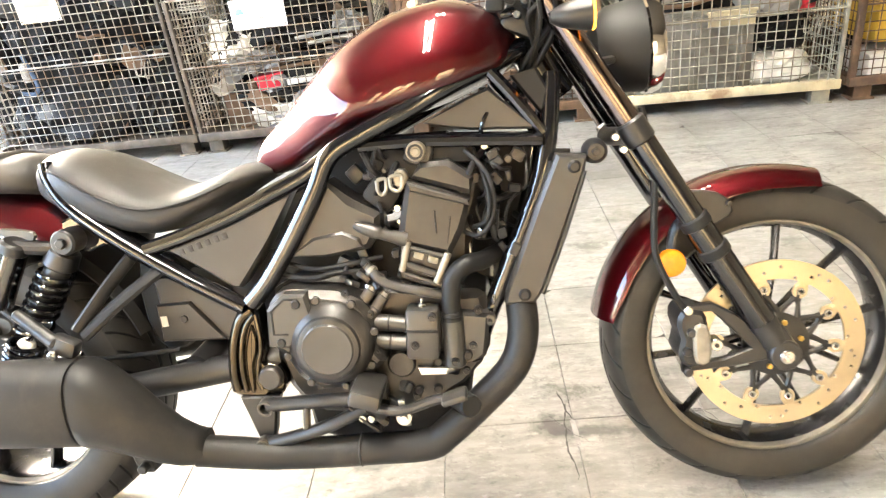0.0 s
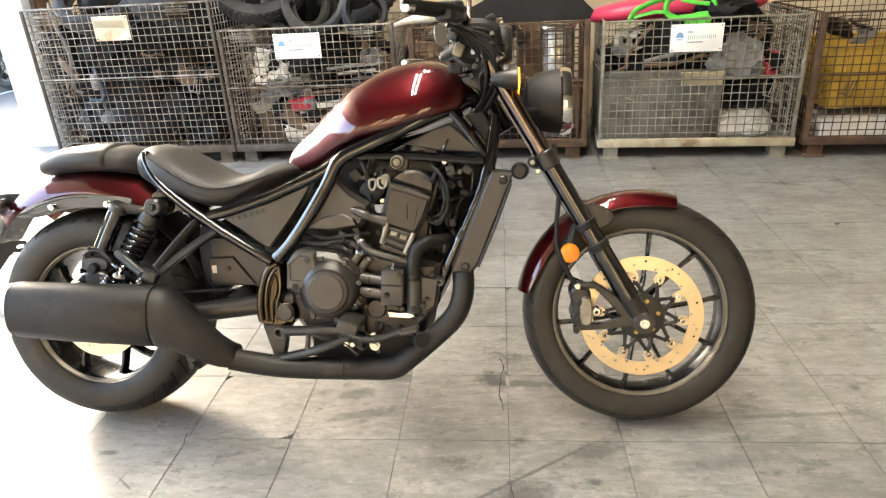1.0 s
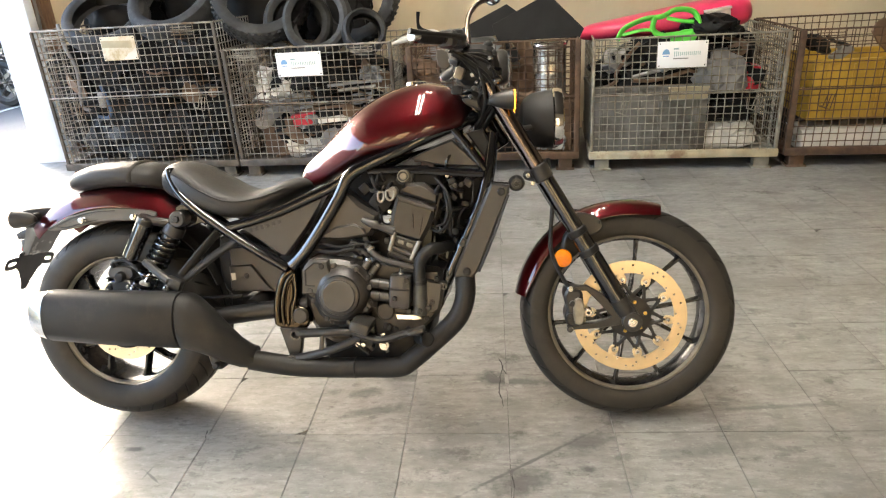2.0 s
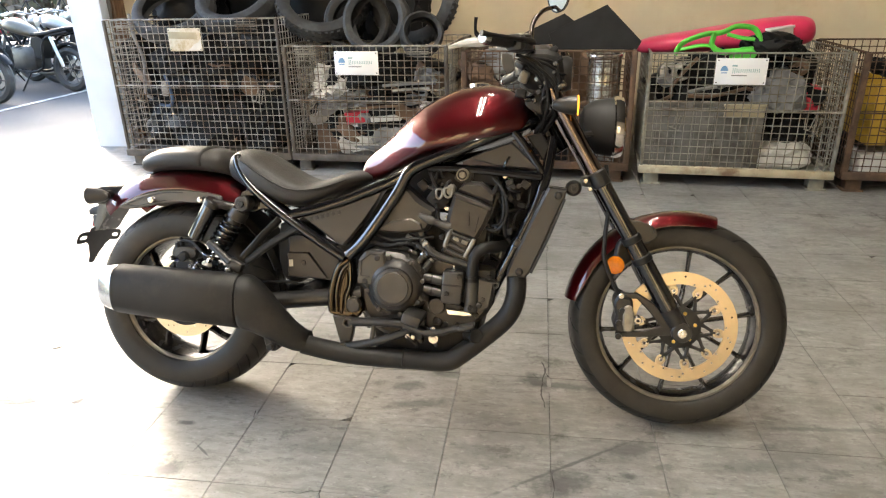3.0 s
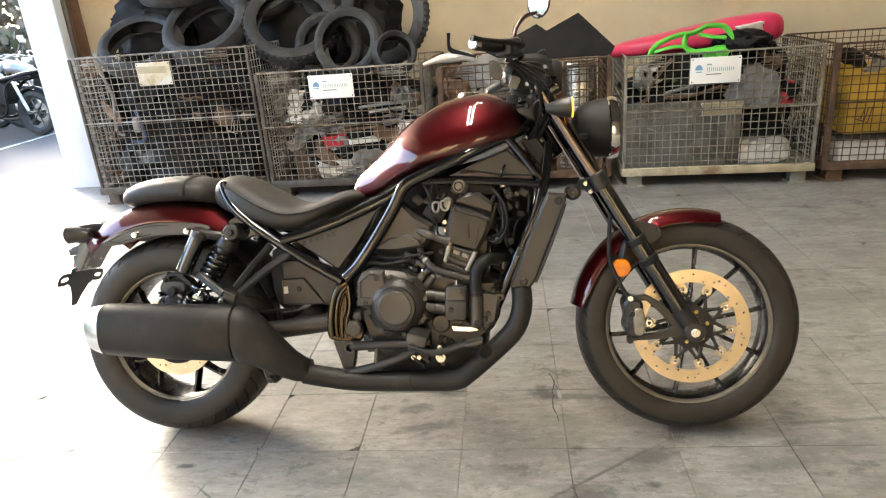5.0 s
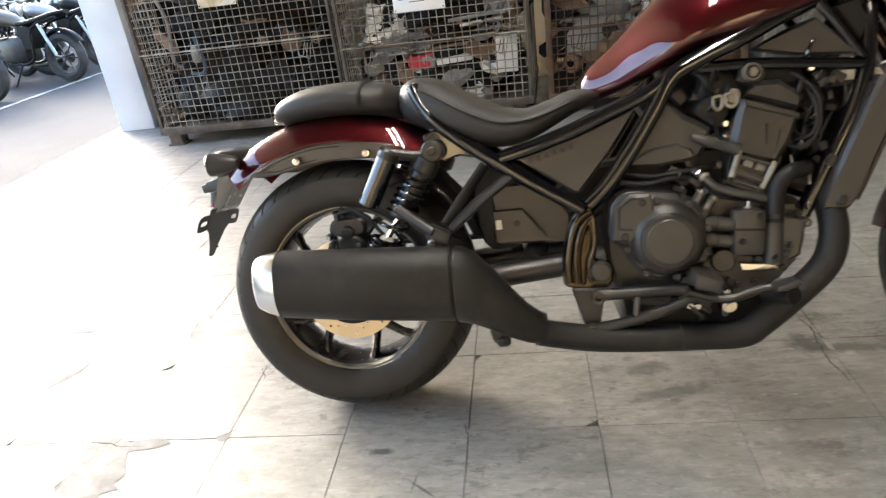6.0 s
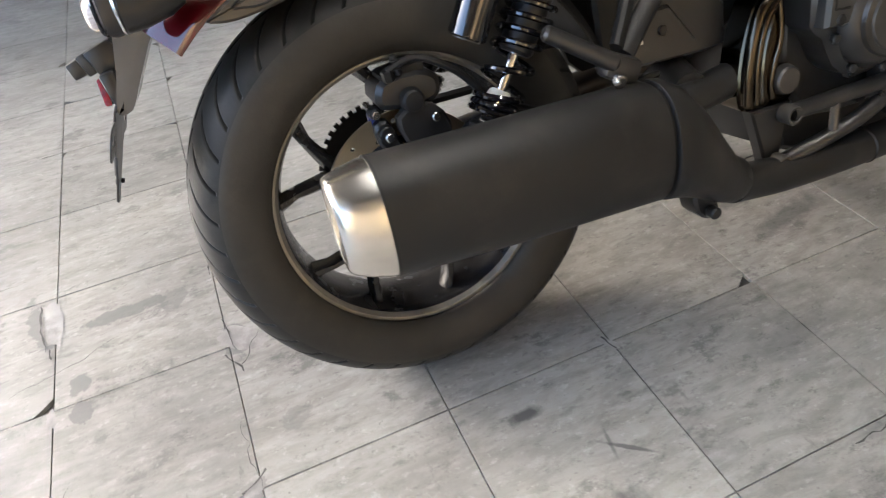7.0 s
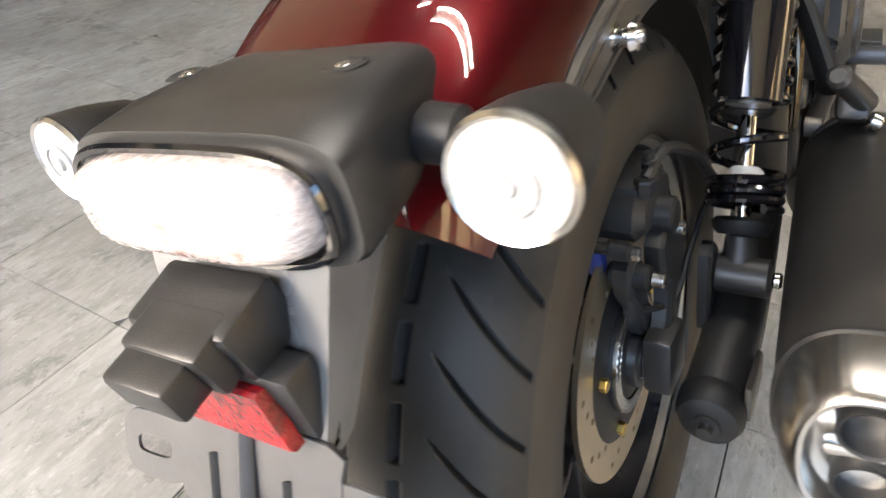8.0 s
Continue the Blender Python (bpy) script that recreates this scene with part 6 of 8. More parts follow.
for x, z in ((0.797, 0.493), (0.819, 0.48)):
    sol = part("solenoid", rod(B(), (x, -0.148, z), (x - 0.03, -0.162, z - 0.037), 0.0105, n=14, edge=0.002), STAY, eng, "grey metal sensor")
    part("sensor_cap", rod(B(), (x + 0.005, -0.1455, z + 0.006), (x - 0.004, -0.15, z - 0.005), 0.0088, n=12, edge=0.002), SILVER, sol)
    part("sensor_ring", rod(B(), (x - 0.016, -0.155, z - 0.02), (x - 0.019, -0.157, z - 0.023), 0.0118, n=14, edge=0.001), DARKBOLT, sol)
for x, z, w in ((0.862, 0.676, 0.011), (0.836, 0.672, 0.008)):
    clip = part("sensor_bracket", tube(B(), [(x - w, -0.136, z + 0.012), (x - w * 0.9, -0.138, z - 0.006), (x, -0.138, z - 0.013), (x + w * 0.9, -0.138, z - 0.006), (x + w, -0.136, z + 0.012), (x, -0.136, z + 0.014), (x - w, -0.136, z + 0.012)], 0.0036, 8, 5), SILVER, bike, "pale metal sensor bracket")
rng = random.Random(83)
for k in range(10):
    x, z = rng.uniform(0.735, 0.86), rng.uniform(0.495, 0.55)
    part("harness_clip", rod(B(), (x, -0.146, z), (x + rng.uniform(-0.01, 0.01), -0.152, z - rng.uniform(0.006, 0.014)), rng.uniform(0.003, 0.0055), n=8, edge=0.001), rng.choice((SILVER, BOLT, STAY, DARKBOLT)), eng)
for k in range(9):
    x, z = rng.uniform(0.965, 1.02), rng.uniform(0.45, 0.60)
    part("harness_clip", rod(B(), (x, -0.118, z), (x + rng.uniform(-0.012, 0.012), -0.126, z - rng.uniform(0.006, 0.02)), rng.uniform(0.003, 0.006), n=8, edge=0.001), rng.choice((SILVER, BOLT, STAY, STAY)), eng)
part("loop_wire", tube(B(), [(0.985, -0.11, 0.72), (1.02, -0.135, 0.68), (1.03, -0.138, 0.63), (1.018, -0.138, 0.59), (0.995, -0.135, 0.572), (0.972, -0.12, 0.578)], 0.0042, 8, 6), MATTE, eng)

# radiator with grey side cover, horn
rad = part("radiator", block(B(), (1.098, 0.0, 0.565), (0.035, 0.24, 0.255), 0.006, (0, 22, 0)), MATTE, bike, "black radiator")
for side in (-1, 1):
    cover = part("radiator_cover", plate(B(), [(1.142, 0.70), (1.193, 0.694), (1.188, 0.664), (1.105, 0.463), (1.086, 0.44), (1.036, 0.44), (1.036, 0.462), (1.1, 0.61)], side * 0.138, side * 0.10, 0.007, 1), PANEL, rad, "dark grey radiator side cover")
    for x, z in ((1.17, 0.677), (1.07, 0.459)):
        part("cover_screw", lathe(B(), (x, side * 0.138, z), [(0.0, side * 0.006), (0.007, side * 0.006), (0.009, side * 0.003), (0.0115, side * 0.001), (0.0115, -side * 0.002)], 18), DARKBOLT, cover)
    part("cover_edge", tube(B(), [(1.188, side * 0.132, 0.668), (1.148, side * 0.13, 0.56), (1.102, side * 0.13, 0.456)], 0.004, 6, 3), SATIN, cover)
horn = part("horn", lathe(B(), (1.212, -0.1, 0.695), [(0.0, -0.018), (0.007, -0.018), (0.008, -0.012), (0.014, -0.012), (0.021, -0.004), (0.023, 0.012), (0.0, 0.014)], 28), SATIN, bike, "round black horn")
part("horn_nut", rod(B(), (1.212, -0.116, 0.695), (1.212, -0.121, 0.695), 0.006, n=6, edge=0.001), DARKBOLT, horn)
part("side_stand", tube(B(), [(0.62, 0.13, 0.3), (0.66, 0.18, 0.2), (0.70, 0.24, 0.075), (0.705, 0.262, 0.066)], 0.012, 10, 4), GLOSS, bike, "black side stand leg")

# swing arm, shock absorbers, rear caliper
arm = part("swing_arm", tube(B(), [(0.6, -0.1, 0.36), (0.5, -0.115, 0.352), (0.35, -0.132, 0.338), (0.2, -0.143, 0.322), (0.07, -0.148, 0.308), (-0.035, -0.148, 0.299)], 0.0265, 16, 4), SATIN, bike, "black tubular swing arm")
part("swing_arm_side", tube(B(), [(0.6, 0.1, 0.36), (0.4, 0.12, 0.342), (0.2, 0.135, 0.322), (-0.035, 0.145, 0.299)], 0.0265, 16, 4), SATIN, arm)
part("arm_bridge", tube(B(), [(0.44, -0.12, 0.36), (0.46, 0, 0.38), (0.44, 0.12, 0.36)], 0.026, 12, 4), SATIN, arm)
part("arm_end", lathe(B(), (-0.035, -0.148, 0.299), [(0.0, -0.016), (0.017, -0.0155), (0.024, -0.012), (0.028, -0.004), (0.0285, 0.012), (0.0265, 0.016)], 28, "x"), MATTE, arm, "rounded black arm end cap")
part("adjuster_bolt", lathe(B(), (-0.05, -0.148, 0.299), [(0.0, -0.011), (0.006, -0.011), (0.0065, -0.004), (0.011, -0.0035), (0.012, 0.002)], 16, "x"), DARKBOLT, arm)
part("adjuster_plate", block(B(), (0.0, -0.176, 0.308), (0.06, 0.006, 0.034), 0.003, (0, 5, 0)), STAY, arm, "grey axle adjuster plate")
part("chain", tube(B(), [(0.005, 0.085, 0.397), (0.3, 0.085, 0.395), (0.62, 0.085, 0.40), (0.66, 0.085, 0.375), (0.62, 0.085, 0.35), (0.3, 0.085, 0.3), (0.005, 0.085, 0.216)], 0.008, 6, 4), DARKBOLT, bike)
for side in (-1, 1):
    y = side * 0.137
    top, low = Vector((0.248, y, 0.628)), Vector((0.078, side * 0.15, 0.364))
    d = (low - top).normalized()
    shock = part("shock_absorber", rod(B(), top + d * 0.015, top + d * 0.168, 0.0235, 0.0228, n=24, edge=0.004), SATIN, bike, "black shock absorber with a coil spring and reservoir")
    part("spring_cap", rod(B(), top + d * 0.02, top + d * 0.055, 0.0285, 0.031, n=24, edge=0.004), SATIN, shock)
    part("shock_rod", rod(B(), top + d * 0.15, low, 0.0068, n=14), CHROME, shock, "chrome damper rod")
    part("spring_cup", rod(B(), low - d * 0.052, low - d * 0.036, 0.026, 0.024, n=24, edge=0.004), MATTE, shock)
    part("bump_stop", rod(B(), low - d * 0.098, low - d * 0.086, 0.0145, 0.0165, n=18, edge=0.003), WHITELABEL, shock, "pale rubber bump stop")
    part("rod_end", rod(B(), low - d * 0.036, low, 0.0135, 0.0155, n=18, edge=0.002), SATIN, shock)
    s = d.orthogonal().normalized()
    u = d.cross(s)
    turns = []
    for k in range(177):
        done = k / 16
        reach = 0.058 + 0.0165 * min(done, 6) + 0.036 * min(max(done - 6, 0), 2) + 0.0085 * max(done - 8, 0)
        turns.append(top + d * reach + (s * math.cos(2 * math.pi * done) + u * math.sin(2 * math.pi * done)) * 0.0305)
    part("spring", tube(B(), turns, 0.0042, 8, 1), GLOSS, shock, "black coil spring")
    bm = rod(B(), top + Vector((0, -side * 0.03, 0)), top + Vector((0, side * 0.026, 0)), 0.024, n=20, edge=0.004)
    block(bm, top + d * 0.01, (0.04, 0.03, 0.05), 0.01, (0, 25, 0))
    part("shock_eye", bm, SATIN, shock)
    part("shock_bolt", rod(B(), top + Vector((0, side * 0.024, 0)), top + Vector((0, side * 0.034, 0)), 0.01, n=6, edge=0.002), DARKBOLT, shock)
    bm = rod(B(), low + Vector((0, -side * 0.02, 0)), low + Vector((0, side * 0.028, 0)), 0.018, n=20, edge=0.003)
    part("lower_eye", bm, SATIN, shock)
    part("eye_bolt", rod(B(), low + Vector((0, side * 0.028, 0)), low + Vector((0, side * 0.036, 0)), 0.0075, n=12, edge=0.002), BOLT, shock)
    part("shock_lug", plate(B(), [(0.062, 0.39), (0.085, 0.392), (0.1, 0.37), (0.105, 0.315), (0.055, 0.312), (0.058, 0.36)], side * 0.13, side * 0.118, 0.003, 2), SATIN, shock)
    a = Vector((0.158, side * 0.155, 0.638))
    b = Vector((0.094, side * 0.152, 0.522))
    e = (b - a).normalized()
    res = part("shock_reservoir", rod(B(), a + e * 0.02, b, 0.0245, n=28, edge=0.002), GLOSS, shock, "polished black reservoir cylinder")
    part("reservoir_top", rod(B(), a, a + e * 0.026, 0.0255, n=28, edge=0.005), SATIN, res)
    part("reservoir_plug", rod(B(), b, b + e * 0.002, 0.017, n=24), STAY, res)
    part("reservoir_link", tube(B(), [a + e * 0.01, (0.2, side * 0.15, 0.62), (0.235, side * 0.14, 0.615)], 0.013, 10, 3), SATIN, res)
    part("frame_lug", plate(B(), [(0.225, 0.66), (0.275, 0.668), (0.33, 0.64), (0.39, 0.6), (0.36, 0.596), (0.3, 0.61), (0.27, 0.6), (0.232, 0.612)], side * 0.122, side * 0.1, 0.004, 2), GLOSS, joint)
cal = part("rear_caliper", plate(B(), [(-0.016, 0.446), (-0.02, 0.47), (-0.004, 0.486), (0.04, 0.488), (0.066, 0.474), (0.066, 0.448), (0.04, 0.438)], -0.096, -0.034, 0.008, 2), SATIN, bike, "black rear brake caliper", 40)
part("caliper_bridge", block(B(), (0.022, -0.066, 0.484), (0.062, 0.05, 0.018), 0.006, (0, -6, 0)), MATTE, cal)
part("caliper_piston", lathe(B(), (0.024, -0.1, 0.452), [(0.0, -0.012), (0.012, -0.0115), (0.015, -0.009), (0.0165, 0.0), (0.0165, 0.012)], 28), MATTE, cal)
part("caliper_bracket", plate(B(), [(-0.002, 0.434), (0.026, 0.446), (0.052, 0.44), (0.07, 0.41), (0.062, 0.362), (0.036, 0.332), (0.026, 0.3), (-0.018, 0.3), (-0.016, 0.33), (0.008, 0.35), (0.02, 0.38), (0.004, 0.4)], -0.106, -0.09, 0.004, 2), SATIN, cal)
part("bracket_arm", plate(B(), [(-0.03, 0.426), (-0.012, 0.43), (0.0, 0.4), (0.016, 0.366), (0.018, 0.34), (-0.004, 0.34), (-0.014, 0.376), (-0.03, 0.4)], -0.088, -0.072, 0.004, 2), SATIN, cal)
part("axle_block", block(B(), (0.002, -0.101, 0.318), (0.05, 0.026, 0.056), 0.005, (0, 6, 0)), SATIN, cal)
part("axle_washer", lathe(B(), (REAR[0], -0.087, REAR[2]), [(0.012, -0.003), (0.021, -0.003), (0.022, 0.0), (0.021, 0.003), (0.012, 0.003)], 24), BOLT, cal)
part("axle_spacer", rod(B(), (REAR[0], -0.06, REAR[2]), (REAR[0], -0.084, REAR[2]), 0.031, 0.029, n=28, edge=0.003), SATIN, cal, "black hub spacer")
for x, z in ((-0.018, 0.414), (0.05, 0.424)):
    lug = part("caliper_lug", rod(B(), (x, -0.066, z), (x, -0.1, z), 0.0115, n=16, edge=0.002), MATTE, cal)
    part("lug_bolt", rod(B(), (x, -0.1, z), (x, -0.112, z), 0.0065, n=12, edge=0.0015), BOLT, lug, "steel caliper bolt")
pin = part("slide_pin", rod(B(), (-0.026, -0.034, 0.442), (-0.026, -0.074, 0.442), 0.0052, n=14, edge=0.001), BOLT, cal, "steel slide pin with a blue boot")
part("pin_boot", rod(B(), (-0.026, -0.07, 0.442), (-0.026, -0.088, 0.442), 0.0085, 0.0075, n=14, edge=0.002), MATTE, pin)
part("pin_head", rod(B(), (-0.026, -0.088, 0.442), (-0.026, -0.095, 0.442), 0.006, n=6, edge=0.001), BOLT, pin)
part("blue_clip", block(B(), (-0.024, -0.058, 0.428), (0.016, 0.014, 0.024), 0.004), mat("blue_plastic", (0.01, 0.02, 0.12), 0.4), cal)
part("banjo_bolt", rod(B(), (0.002, -0.092, 0.48), (0.0, -0.094, 0.496), 0.0085, n=6, edge=0.0015), DARKBOLT, cal)
nipple = part("bleed_nipple", rod(B(), (0.016, -0.094, 0.486), (0.012, -0.094, 0.512), 0.0052, 0.0045, n=12, edge=0.001), MATTE, cal, "rubber-capped bleed nipple")
for k in range(3):
    part("nipple_rib", rod(B(), (0.015 - 0.001 * k, -0.094, 0.492 + 0.006 * k), (0.0148 - 0.001 * k, -0.094, 0.495 + 0.006 * k), 0.0066, n=12, edge=0.0008), MATTE, nipple)
part("brake_hose", tube(B(), [(0.0, -0.094, 0.494), (0.04, -0.1, 0.503), (0.085, -0.112, 0.478), (0.13, -0.12, 0.432), (0.22, -0.12, 0.392), (0.4, -0.1, 0.39)], 0.005, 8, 6), MATTE, cal)
part("sensor_wire", tube(B(), [(-0.01, -0.086, 0.372), (0.03, -0.104, 0.36), (0.07, -0.11, 0.39), (0.12, -0.115, 0.412), (0.24, -0.118, 0.384)], 0.003, 7, 6), MATTE, cal)
for side in (-1, 1):
    part("hugger", plate(B(), [(0.33, 0.56), (0.40, 0.57), (0.44, 0.49), (0.43, 0.40), (0.36, 0.38), (0.325, 0.44)], side * 0.07, side * 0.05, 0.006, 2), MATTE, bike)

# right rear foot rest bracket and pegs
for side in (-1, 1):
    y = side * 0.19
    brk = part("pillion_bracket", tube(B(), [(0.355, side * 0.135, 0.585), (0.315, side * 0.17, 0.535), (0.27, side * 0.2, 0.475)], 0.0125, 10, 4, 0.7), MATTE, bike, "black pillion foot rest bracket")
    part("bracket_arm", tube(B(), [(0.42, side * 0.135, 0.565), (0.35, side * 0.17, 0.52), (0.28, side * 0.2, 0.465)], 0.0135, 10, 4, 0.7), MATTE, brk)
    part("bracket_foot", block(B(), (0.258, side * 0.222, 0.458), (0.05, 0.03, 0.032), 0.008, (0, 25, 0)), SATIN, brk)
    part("bracket_bolt", rod(B(), (0.245, side * 0.236, 0.45), (0.245, side * 0.247, 0.446), 0.009, n=12, edge=0.002), BOLT, brk)
    part("pillion_peg", rod(B(), (0.25, side * 0.232, 0.465), (0.168, side * 0.21, 0.52), 0.0115, 0.0105, n=14, edge=0.004), SATIN, brk, "folded pillion foot peg")
    part("rider_peg", block(B(), (0.785, side * 0.215, 0.335), (0.055, 0.1, 0.03), 0.008, (0, 18, 0)), PANEL, bike, "rubber rider foot peg")
    part("peg_joint", block(B(), (0.78, side * 0.16, 0.305), (0.06, 0.03, 0.05), 0.01), SATIN, bike)
bm = tube(B(), [(0.584, -0.168, 0.296), (0.64, -0.172, 0.299), (0.70, -0.178, 0.303), (0.76, -0.176, 0.302)], 0.013, 12, 4)
part("step_tube", bm, SATIN, bike, "black step tube")
part("step_tube", tube(B(), [(0.566, -0.166, 0.22), (0.63, -0.174, 0.235), (0.70, -0.182, 0.257), (0.77, -0.18, 0.285)], 0.012, 12, 4), SATIN, bike)
for x, z in ((0.581, 0.294), (0.566, 0.219)):
    part("step_bolt", lathe(B(), (x, -0.158, z), [(0.0, 0.002), (0.0095, 0.0), (0.0095, -0.021), (0.0108, -0.0225), (0.0138, -0.0225), (0.015, -0.02), (0.015, 0.0)], 24), STAY, bike, "hollow steel step bolt")
part("step_link", rod(B(), (0.66, -0.178, 0.3), (0.655, -0.18, 0.252), 0.007, n=10), STAY, bike)
ped = part("brake_pedal", tube(B(), [(0.76, -0.19, 0.3), (0.83, -0.2, 0.285), (0.90, -0.205, 0.305), (0.945, -0.215, 0.31)], 0.009, 10, 4), SATIN, bike, "black brake pedal")
part("pedal_pad", block(B(), (0.935, -0.225, 0.318), (0.045, 0.04, 0.012), 0.004, (0, -15, 0)), PANEL, ped)
part("pedal_spring", tube(B(), [(0.74, -0.185, 0.29), (0.77, -0.19, 0.262), (0.79, -0.19, 0.245)], 0.004, 8, 4), DARKBOLT, ped)
part("pedal_bracket", block(B(), (0.775, -0.17, 0.285), (0.07, 0.03, 0.04), 0.01, (0, 20, 0)), SATIN, ped)
# inner panel with a white sticker, in front of the rear tyre
inn = part("inner_panel", plate(B(), [(0.36, 0.53), (0.43, 0.535), (0.50, 0.505), (0.535, 0.46), (0.535, 0.40), (0.5, 0.395), (0.37, 0.4)], -0.085, -0.04, 0.006, 1), PANEL, bike, "dark grey inner panel")
part("panel_step", plate(B(), [(0.362, 0.478), (0.43, 0.48), (0.47, 0.43), (0.49, 0.4), (0.365, 0.404)], -0.093, -0.08, 0.004, 1), PANEL, inn)
part("sticker", plate(B(), [(0.368, 0.456), (0.381, 0.457), (0.382, 0.436), (0.369, 0.435)], -0.0945, -0.092, 0.0003, 1), WHITELABEL, inn, "small white sticker")
part("panel_screw", rod(B(), (0.415, -0.09, 0.448), (0.415, -0.097, 0.448), 0.0075, n=12, edge=0.001), DARKBOLT, inn)

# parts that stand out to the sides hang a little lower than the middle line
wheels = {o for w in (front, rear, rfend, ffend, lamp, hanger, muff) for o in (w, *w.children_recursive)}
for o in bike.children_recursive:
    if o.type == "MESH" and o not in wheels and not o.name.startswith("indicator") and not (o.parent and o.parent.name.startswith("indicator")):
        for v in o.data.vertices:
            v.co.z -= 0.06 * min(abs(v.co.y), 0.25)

# ---- wire stillages along the back wall ----
def wires(bm, corner, right, up, nx, nz, gap_x, gap_z, r):
    """A welded wire panel: square-section upright and level wires."""
    right, up = Vector(right), Vector(up)
    out = right.cross(up)

    def wire(p, d, length, side, lift):
        a, b = p, p + d * length
        ring = [side * r, out * r, -side * r, -out * r]
        va = [bm.verts.new(a + q + out * lift) for q in ring]
        vb = [bm.verts.new(b + q + out * lift) for q in ring]
        for k in range(4):
            bm.faces.new((va[k], va[(k + 1) % 4], vb[(k + 1) % 4], vb[k]))
    wob = random.Random(int(1000 * (corner[0] + 9)) + nx)
    for i in range(nx + 1):
        wire(Vector(corner) + right * (i * gap_x + wob.uniform(-0.002, 0.002)), up, nz * gap_z, right, r)
    for k in range(nz + 1):
        wire(Vector(corner) + up * (k * gap_z + wob.uniform(-0.002, 0.002)), right, nx * gap_x, up, -r)
    return bm


def stillage(x0, x1, y0, deep, low, high, wire_mat, frame_mat, label, turn=0.0, split=True, wire_r=0.0032, gap=0.047, thick=0.035, rail_mat=None):
    """A wire mesh pallet cage: base rails on feet, four corner posts, four wire sides, a hinged front gate."""
    wide = x1 - x0
    cage = thing("wire_cage", pose(x0, y0, 0, 0, 0, turn), label, "wire cage", "wire cages along the wall")
    nx, nz, ny = round(wide / gap), round((high - low) / gap), round(deep / gap)
    gx, gz, gy = wide / nx, (high - low) / nz, deep / ny
    for x in (0, wide):
        for y in (0, deep):
            part("post", block(B(), (x, y, (low + high) / 2), (thick, thick, high - low), 0.004), frame_mat, cage)
    for x in (0.07, wide - 0.07):
        for y in (0.05, deep - 0.05):
            bm = block(B(), (x, y, 0.045), (0.09, 0.09, 0.09), 0.006)
            block(bm, (x, y, 0.006), (0.12, 0.11, 0.012), 0.002)
            part("foot", bm, frame_mat, cage)
    for y in (0, deep):
        part("base_rail", block(B(), (wide / 2, y, low - 0.012), (wide + 0.03, 0.04, 0.05), 0.005), rail_mat or frame_mat, cage)
        part("top_rail", rod(B(), (0, y, high), (wide, y, high), 0.006, n=8), wire_mat, cage)
    for x in (0, wide):
        part("base_rail", block(B(), (x, deep / 2, low - 0.012), (0.04, deep - 0.04, 0.05), 0.005), frame_mat, cage)
        part("top_rail", rod(B(), (x, 0, high), (x, deep, high), 0.006, n=8), wire_mat, cage)
    part("floor_sheet", block(B(), (wide / 2, deep / 2, low - 0.02), (wide - 0.02, deep - 0.02, 0.012), 0), frame_mat, cage)
    front = part("wire_side", wires(B(), (0, 0, low), (1, 0, 0), (0, 0, 1), nx, nz, gx, gz, wire_r), wire_mat, cage)
    part("wire_side", wires(B(), (0, deep, low), (1, 0, 0), (0, 0, 1), nx, nz, gx, gz, wire_r), wire_mat, cage)
    for x in (0, wide):
        part("wire_side", wires(B(), (x, 0, low), (0, 1, 0), (0, 0, 1), ny, nz, gy, gz, wire_r), wire_mat, cage)
    if split:
        mid = low + (high - low) * 0.52
        part("gate_bar", rod(B(), (0.0, -0.008, mid), (wide, -0.008, mid), 0.0055, n=8), wire_mat, front)
        for x in (wide * 0.82, wide * 0.12):
            for k in range(3):
                part("gate_hinge", tube(B(), [(x, -0.012, mid - 0.03), (x, -0.016, mid - 0.1), (x + 0.03 + 0.02 * k, -0.016, mid - 0.1 - 0.012 * k), (x + 0.05 + 0.02 * k, -0.012, mid - 0.03)], 0.0035, 6, 1), wire_mat, front)
            for k in range(4):
                part("latch_wire", rod(B(), (x - 0.06, -0.01, high - 0.02 - 0.016 * k), (x + 0.09, -0.01, high - 0.02 - 0.016 * k), 0.003, n=6), wire_mat, front)
    for panel in cage.children:
        if panel.name.startswith("wire_side"):
            tagged(panel, "", "", "", "stuff")
    return cage


stillage(-2.01, -0.7, 2.68, 0.98, 0.115, 1.06, GALV, DARKRUST, "tall dark wire mesh cage full of dark scrap", -2.5, thick=0.02)
stillage(-0.66, 0.48, 2.62, 0.98, 0.115, 0.875, GALV, DARKRUST, "wire mesh cage full of mixed scrap", -3.5, thick=0.024)
stillage(0.6, 1.68, 2.54, 0.95, 0.115, 0.84, RUST, RUST, "rusty brown wire mesh cage of scrap", -4.5)
stillage(1.77, 2.9, 2.42, 0.98, 0.115, 0.83, PALE, PALE, "pale grey wire mesh cage of scrap on a cream base rail", -5, thick=0.02, rail_mat=CREAMRAIL)
stillage(2.97, 4.1, 2.33, 0.98, 0.115, 0.83, RUST, RUST, "rusty wire mesh cage holding a yellow crate", -5)
stillage(4.2, 5.4, 2.24, 0.98, 0.115, 0.85, GALV, RUST, "wire mesh cage of scrap", -5)


def row(x, y):
    """The cages stand in a slanting row: how far a thing that lies y - 2.62 behind their fronts comes."""
    x += 0.08
    return x, y - 2.62 + float(np.interp(x, (-1.95, -0.66, 0.6, 1.77, 2.97, 5.4), (2.68, 2.62, 2.54, 2.42, 2.33, 2.13)))


